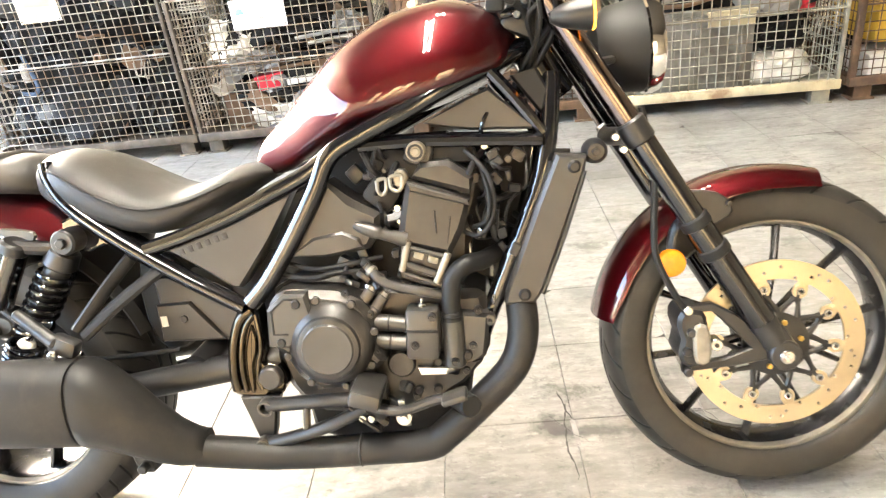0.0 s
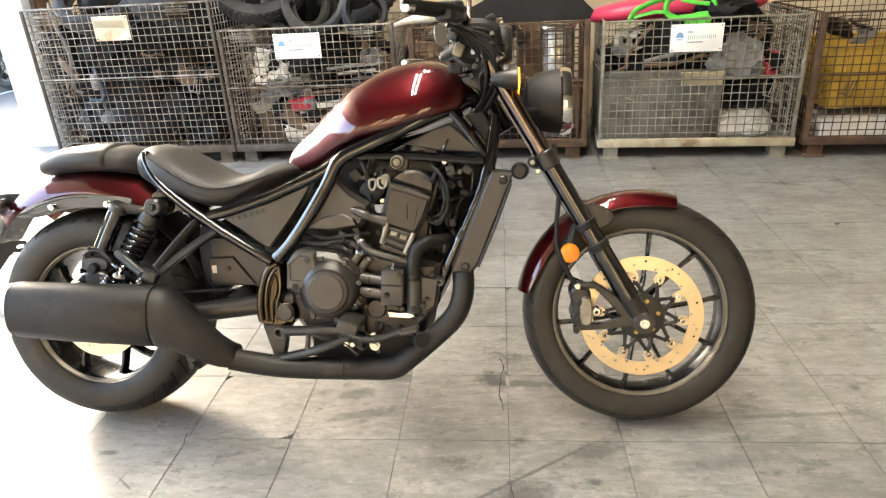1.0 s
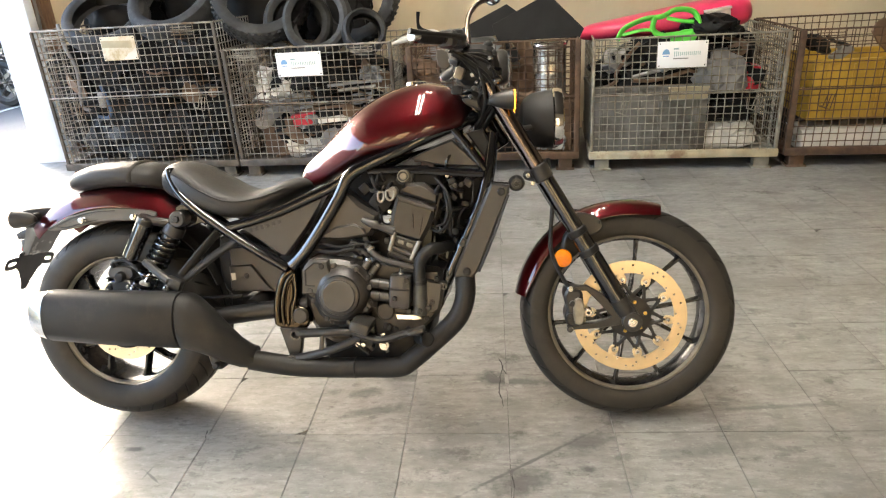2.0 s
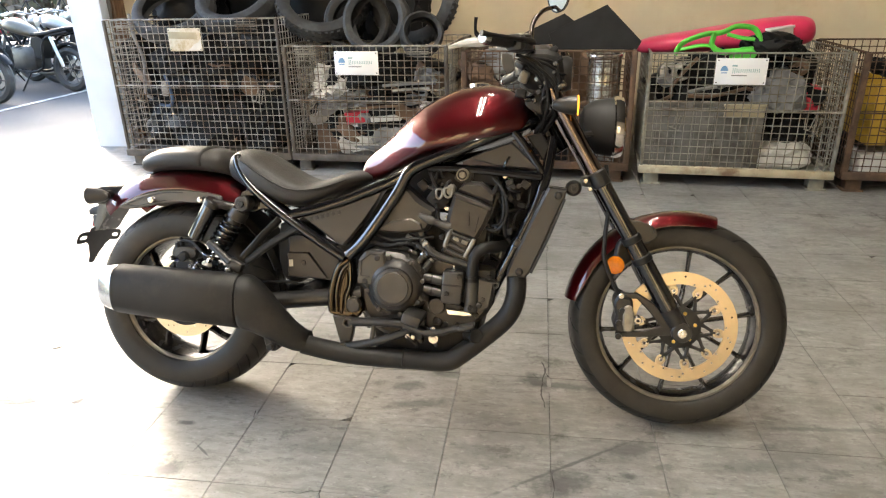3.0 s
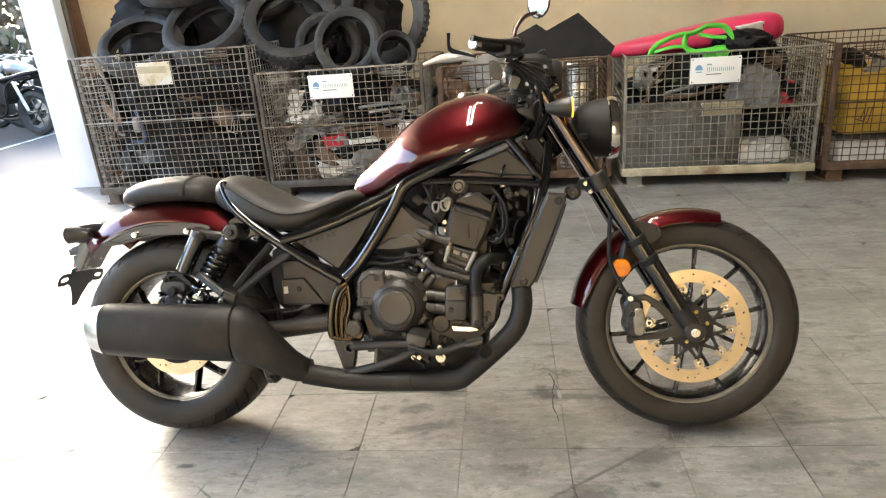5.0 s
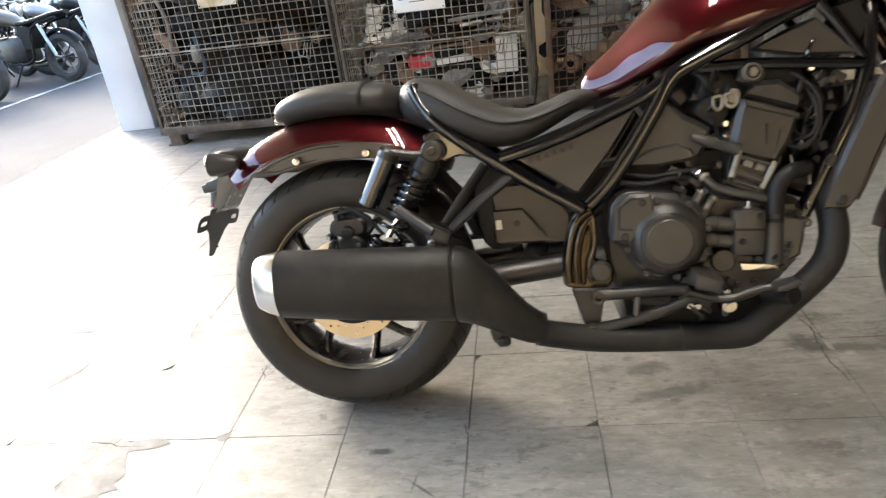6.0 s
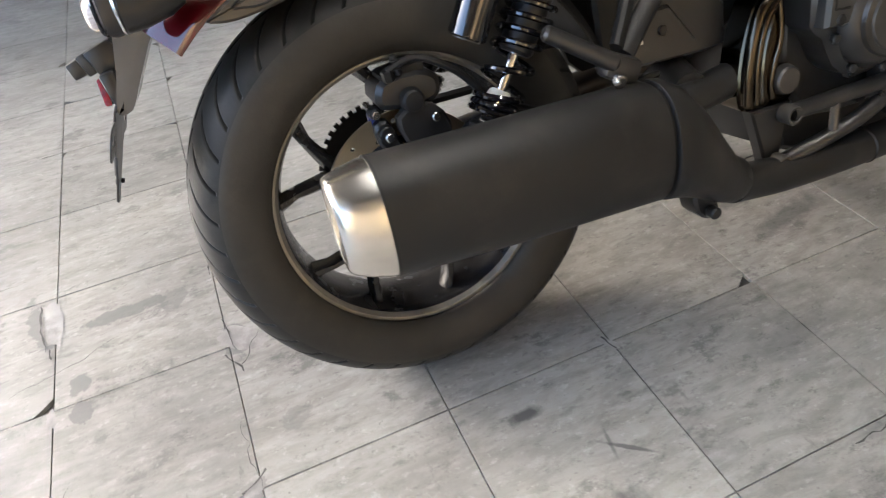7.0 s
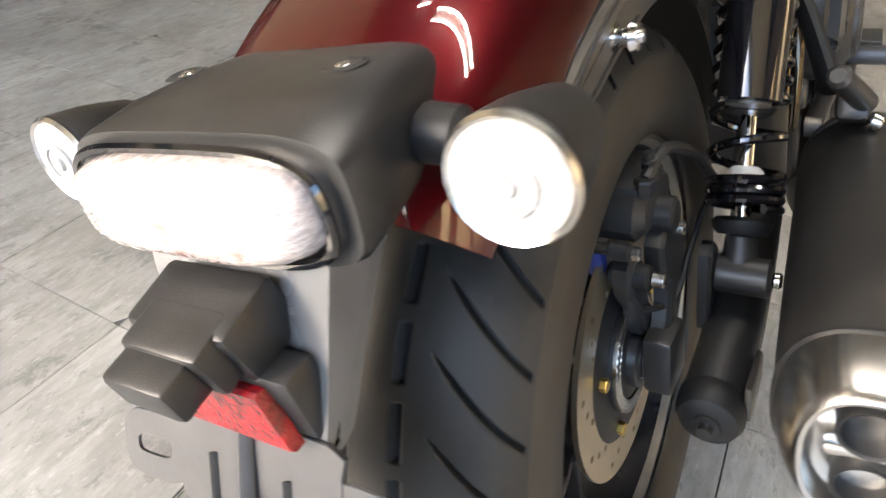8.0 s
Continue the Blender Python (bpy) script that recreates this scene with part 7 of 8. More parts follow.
def sign(x, y, z, wide, tall, turn, printed, board, label):
    plate_thing = thing("sign_board", pose(x, y, z, 0, 0, turn), label, "sign")
    part("board", block(B(), (0, 0, 0), (wide, 0.004, tall), 0.001), board, plate_thing)
    if printed:
        bm = B()
        n = 14
        dome = [(-0.33 * wide + 0.075 * wide * math.cos(math.pi * k / n), 0.02 * tall + 0.2 * tall * math.sin(math.pi * k / n)) for k in range(n + 1)]
        plate(bm, dome, -0.0035, -0.002, 0.0001, 1)
        block(bm, (-0.33 * wide, -0.003, -0.05 * tall), (0.12 * wide, 0.0012, 0.035 * tall), 0)
        part("blue_emblem", bm, SIGNBLUE, plate_thing)
        rng = random.Random(3)
        for k in range(7):
            x = -0.14 * wide + 0.078 * wide * k
            tall_bar = (0.2, 0.15, 0.13, 0.14, 0.13, 0.15, 0.13)[k] * tall
            for dx in (-0.019, 0.019):
                part("letter_bar", block(B(), (x + dx * wide, -0.003, 0.03 * tall), (0.014 * wide, 0.0012, tall_bar), 0), SIGNTEAL, plate_thing)
        part("letter_bar", block(B(), (-0.13 * wide, -0.003, 0.22 * tall), (0.1 * wide, 0.0012, 0.06 * tall), 0), SIGNTEAL, plate_thing)
        part("text_bar", block(B(), (-0.03 * wide, -0.003, -0.15 * tall), (0.3 * wide, 0.0012, 0.04 * tall), 0), TONES["grey"], plate_thing)
    else:
        part("torn_paper", plate(B(), [(0.06 * wide, -0.47 * tall), (0.49 * wide, -0.47 * tall), (0.48 * wide, 0.02 * tall), (0.4 * wide, -0.12 * tall), (0.27 * wide, -0.2 * tall), (0.14 * wide, -0.38 * tall)], -0.0035, -0.002, 0.0001, 1), TONES["white"], plate_thing, "torn white paper corner")
        part("brown_band", block(B(), (-0.05 * wide, -0.0028, 0.18 * tall), (0.86 * wide, 0.0014, 0.3 * tall), 0.0003, (0, 2, 0)), TONES["cream"], plate_thing)
    for sx in (-0.46, 0.46):
        for sz in (-0.42, 0.42):
            part("sign_rivet", rod(B(), (sx * wide, -0.002, sz * tall), (sx * wide, -0.005, sz * tall), 0.004, n=8), DARKBOLT, plate_thing)
    return plate_thing


sign(-0.14, 2.572, 0.765, 0.31, 0.155, -3.5, True, SIGNWHITE, "white sign board with a blue emblem wired to a cage")
sign(2.29, 2.36, 0.725, 0.29, 0.155, -5, True, SIGNWHITE, "white sign board with a blue emblem wired to a cage")
sign(-1.39, 2.642, 0.925, 0.25, 0.155, -2.5, False, CARD, "faded brownish card sign wired to a cage")


def old_tyre(x, y, z, r, half, rx, rz, tread=0, label="worn black motorcycle tyre lying on the cages"):
    """A loose tyre: open in the middle, hollow inside, with a few tread blocks."""
    inner = r * 0.71
    t = thing("loose_tyre", pose(*row(x, y), z, rx, 0, rz), label, "tyre", "old tyres")
    prof = [(inner, -half * 0.75), (inner + 0.02, -half * 0.95), (r * 0.86, -half), (r * 0.95, -half * 0.85), (r, -half * 0.4), (r * 1.01, 0), (r, half * 0.4), (r * 0.95, half * 0.85), (r * 0.86, half), (inner + 0.02, half * 0.95), (inner, half * 0.75),
            (inner + 0.012, half * 0.7), (r * 0.88, half * 0.8), (r * 0.94, 0), (r * 0.88, -half * 0.8), (inner + 0.012, -half * 0.7), (inner, -half * 0.75)]
    part("casing", lathe(B(), (0, 0, 0), prof, 56), OLDRUBBER, t)
    if tread:
        bm = B()
        for k in range(tread):
            a = 360 * k / tread
            for lane in (-0.62, -0.2, 0.22, 0.64):
                rr = r * (1.005 - 0.05 * abs(lane))
                p = around((0, 0, 0), rr, a + (4 if lane > 0 else 0), lane * half)
                block(bm, p, (0.016, half * 0.3, 0.02), 0, (0, -a, 0))
        part("tread", bm, OLDRUBBER, t)
    return t


old_tyre(-1.74, 3.0, 1.1, 0.31, 0.07, -52, 6)
old_tyre(-1.2, 3.02, 1.2, 0.34, 0.075, -48, -8)
old_tyre(-1.5, 3.3, 1.48, 0.3, 0.065, -75, 10)
old_tyre(-0.56, 3.02, 1.17, 0.34, 0.07, -40, 14, 46, "knobbly black tyre standing on a cage")
old_tyre(-0.12, 2.86, 1.02, 0.24, 0.075, -18, -4)
old_tyre(-0.3, 3.0, 1.0, 0.24, 0.07, -14, 10)
old_tyre(0.1, 3.12, 1.17, 0.34, 0.05, -12, -14, 50, "knobbly black tyre standing on a cage")
old_tyre(0.2, 2.82, 0.93, 0.15, 0.08, -20, 20)
old_tyre(-0.85, 3.3, 1.5, 0.33, 0.07, -35, 4)
old_tyre(-0.3, 3.35, 1.45, 0.31, 0.06, -20, -10)


# ---- loose scrap: panels, boxes, pipes, bags, crates and canisters ----
def bent_panel(name, x, y, z, wide, tall, bend, tone, turn, label, category="scrap panel"):
    """A curved plastic panel, with a rounded outline and some thickness."""
    bm = B()
    rings = []
    for off in (0, 0.006):
        rows = []
        for i in range(9):
            u = -1 + i / 4
            edge = math.sqrt(max(0.0, 1 - 0.55 * u * u))
            rows.append([Vector((u * wide / 2, off + bend * (u * u + 0.4 * v * v), v * edge * tall / 2)) for v in (-1, -0.6, -0.2, 0.2, 0.6, 1)])
        rings.append(rows)
    bridge(bm, [a + list(reversed(b)) for a, b in zip(*rings)])
    ob = part(name, bm, TONES[tone])
    ob.matrix_basis = pose(*row(x, y), z, *turn)
    return tagged(ob, label, category)


def carton(name, x, y, z, size, tone, turn, label, category="box", lid=True):
    box_thing = thing(name, pose(*row(x, y), z, *turn), label, category)
    part("body", block(B(), (0, 0, size[2] / 2), size, 0.006), TONES[tone], box_thing)
    if lid:
        part("lid", block(B(), (0, 0, size[2] + 0.004), (size[0] + 0.012, size[1] + 0.012, 0.016), 0.004), TONES[tone], box_thing)
    return box_thing


def crate(x, y, z, size, tone, label, turn=0.0):
    """A ribbed open crate: four slotted walls and a thick rim."""
    c = thing("crate", pose(*row(x, y), z, 0, 0, turn), label, "crate")
    w, d, h = size
    for sy in (-1, 1):
        part("wall", block(B(), (0, sy * d / 2, h / 2), (w, 0.012, h), 0.002), TONES[tone], c)
        for k in range(6):
            part("rib", block(B(), (-w * 0.42 + w * 0.168 * k, sy * (d / 2 + 0.009), h / 2), (0.012, 0.012, h * 0.9), 0.002), TONES[tone], c)
        part("rim", block(B(), (0, sy * (d / 2 + 0.006), h), (w + 0.03, 0.03, 0.025), 0.004), TONES[tone], c)
    for sx in (-1, 1):
        part("wall", block(B(), (sx * w / 2, 0, h / 2), (0.012, d, h), 0.002), TONES[tone], c)
    part("base", block(B(), (0, 0, 0.006), (w, d, 0.012), 0.002), TONES[tone], c)
    return c


def canister(x, y, z, r, h, label):
    c = thing("canister", pose(*row(x, y), z), label, "canister")
    part("body", lathe(B(), (0, 0, 0), [(0, 0), (r, 0), (r * 1.02, 0.01), (r, 0.02), (r, h * 0.5), (r * 1.015, h * 0.52), (r, h * 0.54), (r, h - 0.02), (r * 1.03, h - 0.01), (r, h), (r * 0.94, h), (r * 0.94, h * 0.6), (0, h * 0.6)], 28, "z"), BRUSHED, c)
    part("handle", tube(B(), [(-r, 0, h - 0.02), (-r * 1.1, 0, h + r * 0.5), (-r * 0.5, 0, h + r * 1.15), (r * 0.4, 0, h + r * 1.25), (r * 1.1, 0, h + r * 0.6), (r, 0, h - 0.02)], 0.004, 6, 5), BRUSHED, c)
    return c


def lump(name, x, y, z, size, tone, seed, label, category):
    """A soft uneven bag or bundle that rests on its base."""
    bm = B()
    bmesh.ops.create_icosphere(bm, subdivisions=4, radius=1)
    for v in bm.verts:
        p = v.co.copy()
        q = p + Vector((seed * 3.1, seed * 1.7, 0))
        k = 1 + 0.3 * noise.noise(q * 1.4) + 0.3 * (0.3 - abs(noise.noise(q * 2.6))) + 0.16 * (0.3 - abs(noise.noise(q * 6))) + 0.05 * noise.noise(q * 15)
        v.co = Vector((p.x * size[0] * k, p.y * size[1] * k, max(p.z * k, -0.72) * size[2] + 0.72 * size[2]))
    ob = part(name, bm, TONES[tone])
    ob.matrix_basis = pose(*row(x, y), z)
    return tagged(ob, label, category)


def pipe_run(x, y, z, points, r, tone, label):
    ob = part("pipe", tube(B(), points, r, 9, 5), TONES[tone])
    ob.matrix_basis = pose(*row(x, y), z)
    return tagged(ob, label, "pipe")


Z = 0.101
# dark lumps added behind the tyres on the two tall cages, darkening their openings
for k, (x, y, z, size) in enumerate(((-1.82, 3.36, 0.98, (0.32, 0.15, 0.3)), (-1.2, 3.42, 0.98, (0.34, 0.13, 0.34)), (-0.62, 3.38, 0.86, (0.34, 0.15, 0.42)), (-0.12, 3.36, 0.86, (0.3, 0.13, 0.36)))):
    lump("folded_sheet", x, y, z, size, "black", 40 + k, "dark lump added behind the tyres to darken their openings", "plastic sheet")
# tall cage: black panels, blue-grey parts, a glass jar, hanging cords
for k, (x, y, z, w, h, turn) in enumerate(((-2.0, 3.0, 0.55, 0.4, 0.8, (0, 0, 60)), (-1.55, 2.98, 0.6, 0.9, 0.85, (-6, 3, 2)), (-1.9, 3.1, 0.36, 0.5, 0.5, (8, 4, 20)), (-1.45, 3.05, 0.4, 0.7, 0.6, (-10, 6, -8)), (-1.05, 3.1, 0.38, 0.45, 0.6, (6, -8, 12)), (-1.6, 3.3, 0.75, 0.8, 0.6, (-14, 10, 4)), (-1.15, 3.25, 0.75, 0.6, 0.5, (10, -14, -6)))):
    bent_panel("fairing", x, y, z, w, h, 0.12, "black", turn, "dark curved plastic panel in the tall cage")
lump("bag", -1.5, 3.1, Z, (0.5, 0.38, 0.26), "black", 2, "dark bundle of scrap at the cage bottom", "bundle")
lump("bag", -1.05, 2.95, Z, (0.2, 0.24, 0.2), "black", 3, "dark bundle of cloth in the cage", "bundle")
lump("bag", -1.85, 3.0, Z, (0.2, 0.25, 0.22), "black", 4, "brown bundle of scrap in the cage", "bundle")
lump("bag", -1.45, 3.2, 0.5, (0.52, 0.32, 0.28), "black", 5, "dark heap of scrap under the tyres", "bundle")
pipe_run(-1.92, 2.68, 0.0, [(0, 0, 1.1), (0.02, -0.02, 0.95), (0.05, 0, 0.78), (0.02, 0, 0.55), (0.06, 0.02, 0.5)], 0.012, "grey", "grey cable hanging in the cage")
pipe_run(-1.72, 2.68, 0.0, [(0, 0, 0.68), (0.03, 0, 0.52), (0.0, 0.01, 0.45), (-0.08, 0, 0.46)], 0.012, "blue", "dull blue strap hanging in the cage")
jar = thing("glass_jar", pose(*row(-1.74, 2.7), 0.52), "small clear glass jar caught in the cage wires", "jar")
part("jar_body", lathe(B(), (0, 0, 0), [(0, 0), (0.03, 0), (0.034, 0.01), (0.034, 0.08), (0.026, 0.095), (0.026, 0.11), (0, 0.11)], 20, "z"), LENS, jar)
# second cage: crumpled sheets, red and white boxes, pipes, a pale flat sheet and a white tub
def sheet(x, y, z, wide, tall, tone, turn, seed, label):
    """A thin crumpled sheet of paper or film."""
    bm = B()
    bmesh.ops.create_grid(bm, x_segments=26, y_segments=26, size=0.5)
    for v in bm.verts:
        q = v.co * 3 + Vector((seed * 2.3, seed, 0))
        fold = 0.10 * noise.noise(q) + 0.07 * abs(noise.noise(q * 2.3)) + 0.03 * abs(noise.noise(q * 5))
        v.co = Vector((v.co.x * wide + 0.06 * noise.noise(q * 1.7) * wide, fold * 0.7, v.co.y * tall + 0.05 * noise.noise(q * 1.3) * tall))
    made = bmesh.ops.extrude_face_region(bm, geom=bm.faces[:])
    for v in made["geom"]:
        if isinstance(v, bmesh.types.BMVert):
            v.co.y += 0.002
    ob = part("crumpled_sheet", bm, TONES[tone])
    ob.matrix_basis = pose(*row(x, y), z, *turn)
    return tagged(ob, label, "sheet")


carton("carton", -0.1, 2.9, Z, (0.5, 0.3, 0.05), "grey", (0, 0, 4), "flat dirty grey box in the cage")
sheet(-0.16, 2.74, 0.19, 0.5, 0.14, "white", (-38, 3, 3), 21, "pale folded plastic sheet at the cage bottom")
carton("carton", -0.48, 3.0, Z, (0.25, 0.35, 0.2), "brown", (0, 0, -8), "brown box in the cage")
carton("red_box", -0.27, 2.75, 0.335, (0.16, 0.1, 0.07), "red", (0, -6, 6), "red plastic box on the scrap")
carton("white_box", -0.06, 2.75, 0.35, (0.22, 0.08, 0.035), "white", (0, -3, 3), "long narrow white box on the scrap", "box", False)
carton("tub", 0.26, 2.76, 0.27, (0.13, 0.16, 0.19), "white", (0, 2, 4), "square dirty white plastic tub", "tub")
lump("bag", -0.15, 3.1, Z, (0.5, 0.35, 0.26), "black", 6, "dark dusty heap of scrap in the cage", "bundle")
sheet(-0.46, 2.76, 0.62, 0.26, 0.24, "white", (-12, 8, 0), 22, "crumpled whitish plastic sheet")
sheet(-0.38, 2.72, 0.5, 0.34, 0.14, "grey", (-28, -6, 4), 23, "crumpled greyish plastic film")
sheet(0.25, 2.72, 0.68, 0.16, 0.1, "grey", (-30, 14, 0), 24, "crumpled greyish paper in the cage")
lump("bag", -0.1, 3.1, 0.52, (0.5, 0.3, 0.16), "black", 8, "dark heap of scrap under the tyres", "bundle")
for k, (x, z, l, tone) in enumerate(((0.1, 0.6, 0.34, "grey"), (0.13, 0.565, 0.26, "metal"), (-0.05, 0.5, 0.5, "black"), (-0.1, 0.44, 0.35, "brown"), (0.0, 0.3, 0.6, "black"), (-0.3, 0.28, 0.4, "brown"))):
    pipe_run(x, 2.72, z, [(-l / 2, 0, 0), (0, 0.02, 0.01), (l / 2, 0, 0.02)], 0.011, tone, "straight length of pipe in the cage")


# small broken parts that fill the cages
def scrap_part(x, y, z, tone, rng, label):
    kind = rng.randrange(5)
    bm = B()
    if kind == 0:
        l = rng.uniform(0.08, 0.2)
        tube(bm, [(-l, 0, 0), (-l * 0.3, 0.02, rng.uniform(-0.04, 0.04)), (l * 0.4, 0, rng.uniform(-0.05, 0.05)), (l, 0.02, rng.uniform(-0.06, 0.06))], rng.uniform(0.006, 0.016), 8, 4)
    elif kind == 1:
        w, h = rng.uniform(0.06, 0.14), rng.uniform(0.04, 0.1)
        plate(bm, [(-w, -h * 0.6), (w * 0.2, -h), (w, -h * 0.3), (w * 0.7, h), (-w * 0.2, h * 0.6), (-w * 0.9, h * 0.8)], -0.006, 0.006, 0.002, 2)
    elif kind == 2:
        block(bm, (0, 0, 0), (rng.uniform(0.05, 0.18), rng.uniform(0.04, 0.1), rng.uniform(0.03, 0.09)), 0.008)
        rod(bm, (0, 0, 0), (rng.uniform(-0.1, 0.1), -0.02, rng.uniform(0.05, 0.1)), 0.014, n=10, edge=0.002)
    elif kind == 3:
        r = rng.uniform(0.03, 0.07)
        lathe(bm, (0, 0, 0), [(r * 0.4, -0.03), (r * 0.9, -0.025), (r, 0), (r * 0.9, 0.02), (r * 0.5, 0.03), (r * 0.4, -0.03)], 20)
    else:
        bmesh.ops.create_icosphere(bm, subdivisions=3, radius=1)
        s, seed = rng.uniform(0.04, 0.09), rng.uniform(0, 90)
        for v in bm.verts:
            k = 1 + 0.7 * noise.noise(v.co * 1.3 + Vector((seed, 0, 0))) - 0.4 * abs(noise.noise(v.co * 4 + Vector((0, seed, 0))))
            v.co = Vector((v.co.x * s * 1.5 * k, v.co.y * s * 0.7 * k, v.co.z * s * 0.8 * k))
    ob = part("scrap_part", bm, TONES[tone])
    ob.matrix_basis = pose(*row(x, y), z, rng.uniform(-25, 25), rng.uniform(-40, 40), rng.uniform(-30, 30))
    return tagged(ob, label, "scrap part", "loose scrap in the cages")


rng = random.Random(52)
for x0, x1, low, high, count, tones in ((-1.95, -0.85, 0.16, 0.95, 30, ("black", "black", "black", "black", "black", "brown")), (-0.62, 0.32, 0.16, 0.76, 40, ("black", "black", "brown", "grey", "black", "metal", "brown")),
                                        (0.58, 1.22, 0.16, 0.74, 40, ("grey", "brown", "black", "brown", "black", "black", "metal")), (1.8, 2.7, 0.54, 0.78, 30, ("black", "black", "brown", "grey", "black", "metal")), (3.0, 3.9, 0.6, 0.76, 10, ("black", "grey", "brown"))):
    for k in range(count):
        tone = rng.choice(tones)
        scrap_part(rng.uniform(x0, x1), 2.72 + rng.random() * 0.14, rng.uniform(low, high), tone, rng, "small " + {"metal": "bare metal", "olive": "dark green"}.get(tone, tone) + " scrap part in a wire cage")
# third cage: canister, black panels on top
canister(1.43, 2.78, 0.43, 0.108, 0.38, "tall shiny metal canister with a wire handle")
carton("carton", 1.42, 2.9, Z, (0.3, 0.3, 0.335), "brown", (0, 0, 3), "grey box in the cage")
canister(1.12, 2.8, 0.45, 0.075, 0.3, "small dented metal canister with a wire handle")
carton("carton", 1.12, 2.9, Z, (0.22, 0.3, 0.335), "black", (0, 0, -4), "dark box under the canister")
carton("carton", 0.85, 3.0, Z, (0.4, 0.4, 0.42), "grey", (0, 0, -5), "dusty grey box in the cage")
lump("bag", 0.9, 2.95, 0.53, (0.28, 0.2, 0.2), "grey", 10, "grey bundle of scrap in the cage", "bundle")
lump("bag", 1.2, 3.2, Z, (0.34, 0.3, 0.4), "brown", 11, "brown heap of scrap in the cage", "bundle")
sheet(1.42, 2.74, 0.22, 0.24, 0.2, "grey", (-20, 5, 0), 25, "crumpled pinkish grey paper at the cage bottom")
for name, pts, label in (("black_panel", [(0.82, 0.9), (1.0, 0.985), (1.16, 1.06), (1.27, 0.98), (1.2, 0.87), (0.9, 0.86)], "flat black plastic panel leaning on the cages"), ("black_panel", [(1.06, 0.94), (1.42, 1.115), (1.645, 0.89), (1.62, 0.84), (1.1, 0.84)], "large flat black board leaning on the cages")):
    bm = plate(B(), [(x - 1.2, z - 0.86) for x, z in pts], -0.006, 0.006, 0.002, 1)
    ob = tagged(part(name, bm, TONES["black"]), label, "panel")
    ob.matrix_basis = pose(*row(1.2, 2.84 if pts[0][0] < 1 else 2.74), 0.86, -14, 0, -4.5)
# pale cage: grey crate with a cream edge, white bag, dark and red parts; sledge and green frame on top
crate(2.06, 2.92, Z, (0.7, 0.5, 0.42), "dusty", "big dusty grey plastic crate with ribbed walls", -1.5)
carton("cream_box", 2.28, 2.655, 0.44, (0.24, 0.02, 0.07), "cream", (0, 0, 0), "pale yellow strip of card")
lump("bag", 2.58, 2.84, Z, (0.2, 0.13, 0.1), "white", 13, "crumpled white plastic bag at the cage bottom", "bag")
lump("bag", 2.58, 2.95, 0.26, (0.2, 0.2, 0.16), "black", 14, "black folded plastic bundle", "bundle")
lump("bag", 2.5, 2.8, 0.46, (0.16, 0.12, 0.14), "grey", 15, "grey dusty bundle of cloth", "bundle")
lump("bag", 2.66, 2.86, 0.46, (0.11, 0.08, 0.1), "red", 16, "small red plastic part", "scrap part")
lump("bag", 2.2, 3.05, 0.5, (0.45, 0.3, 0.16), "black", 17, "black heap of scrap in the cage", "bundle")
lump("bag", 2.6, 3.15, 0.5, (0.2, 0.2, 0.2), "black", 18, "black heap of scrap in the cage", "bundle")
pipe_run(1.85, 2.68, 0.52, [(-0.05, 0.0, 0.022), (-0.01, -0.01, 0.05), (-0.015, -0.02, 0.1), (0.05, -0.03, 0.2), (0.12, -0.035, 0.28)], 0.012, "brown", "rusty bent lever in the cage")
for k in range(7):
    pipe_run(2.1, 2.72 + 0.03 * k, 0.56 + 0.02 * k, [(-0.15, 0, 0), (0, 0, 0.03 * (k % 3)), (0.2, 0, 0.05)], 0.012, ("brown", "metal", "black")[k % 3], "scrap metal bar in the cage")
bm = superloft(B(), smooth_stations([(-0.53, 0.0, 0.06, 0.05, 2.4), (-0.45, -0.01, 0.09, 0.12, 2.6), (-0.2, 0.0, 0.13, 0.16, 2.8), (0.15, 0.01, 0.19, 0.17, 2.8), (0.4, 0.03, 0.215, 0.15, 2.8), (0.5, 0.05, 0.2, 0.1, 2.5), (0.535, 0.08, 0.15, 0.04, 2.2)], 4), 24)
ob = tagged(part("plastic_sledge", bm, TONES["pink"], None, "", 60), "glossy pink-red plastic shell lying on the cage", "plastic shell")
ob.matrix_basis = pose(*row(2.18, 3.0), 0.805, 0, 0, -5)
green = thing("plastic_toy", pose(*row(2.08, 2.7), 0.812, 0, 0, -5), "bright green moulded plastic frame on the cage", "plastic frame")
for pts, r in (([(-0.24, 0, 0.0), (-0.2, 0, 0.07), (-0.08, 0, 0.12), (0.02, 0, 0.13), (0.1, 0, 0.165), (0.2, 0, 0.15), (0.24, 0, 0.07), (0.21, 0.02, -0.02)], 0.02), ([(-0.02, 0, 0.13), (-0.03, 0, 0.06), (0.02, 0, 0.02), (0.1, 0, 0.02), (0.2, 0, 0.03)], 0.022), ([(-0.21, 0, 0.03), (-0.1, 0, 0.055), (-0.02, 0, 0.05)], 0.013), ([(0.05, 0, 0.12), (0.13, 0, 0.1), (0.21, 0, 0.09)], 0.014)):
    part("frame_bar", tube(B(), pts, r, 10, 5, 0.6), TONES["green"], green)
part("frame_web", plate(B(), [(0.08, 0.02), (0.22, 0.05), (0.21, -0.05), (0.11, -0.06)], -0.01, 0.01, 0.004, 2), TONES["green"], green)
carton("carton", 2.47, 2.86, 0.835, (0.14, 0.12, 0.12), "white", (0, -8, 12), "white torn carton on the cage")
lump("bag", 2.42, 2.78, 0.8, (0.16, 0.12, 0.08), "black", 19, "dark folded bag on the cage", "bag")
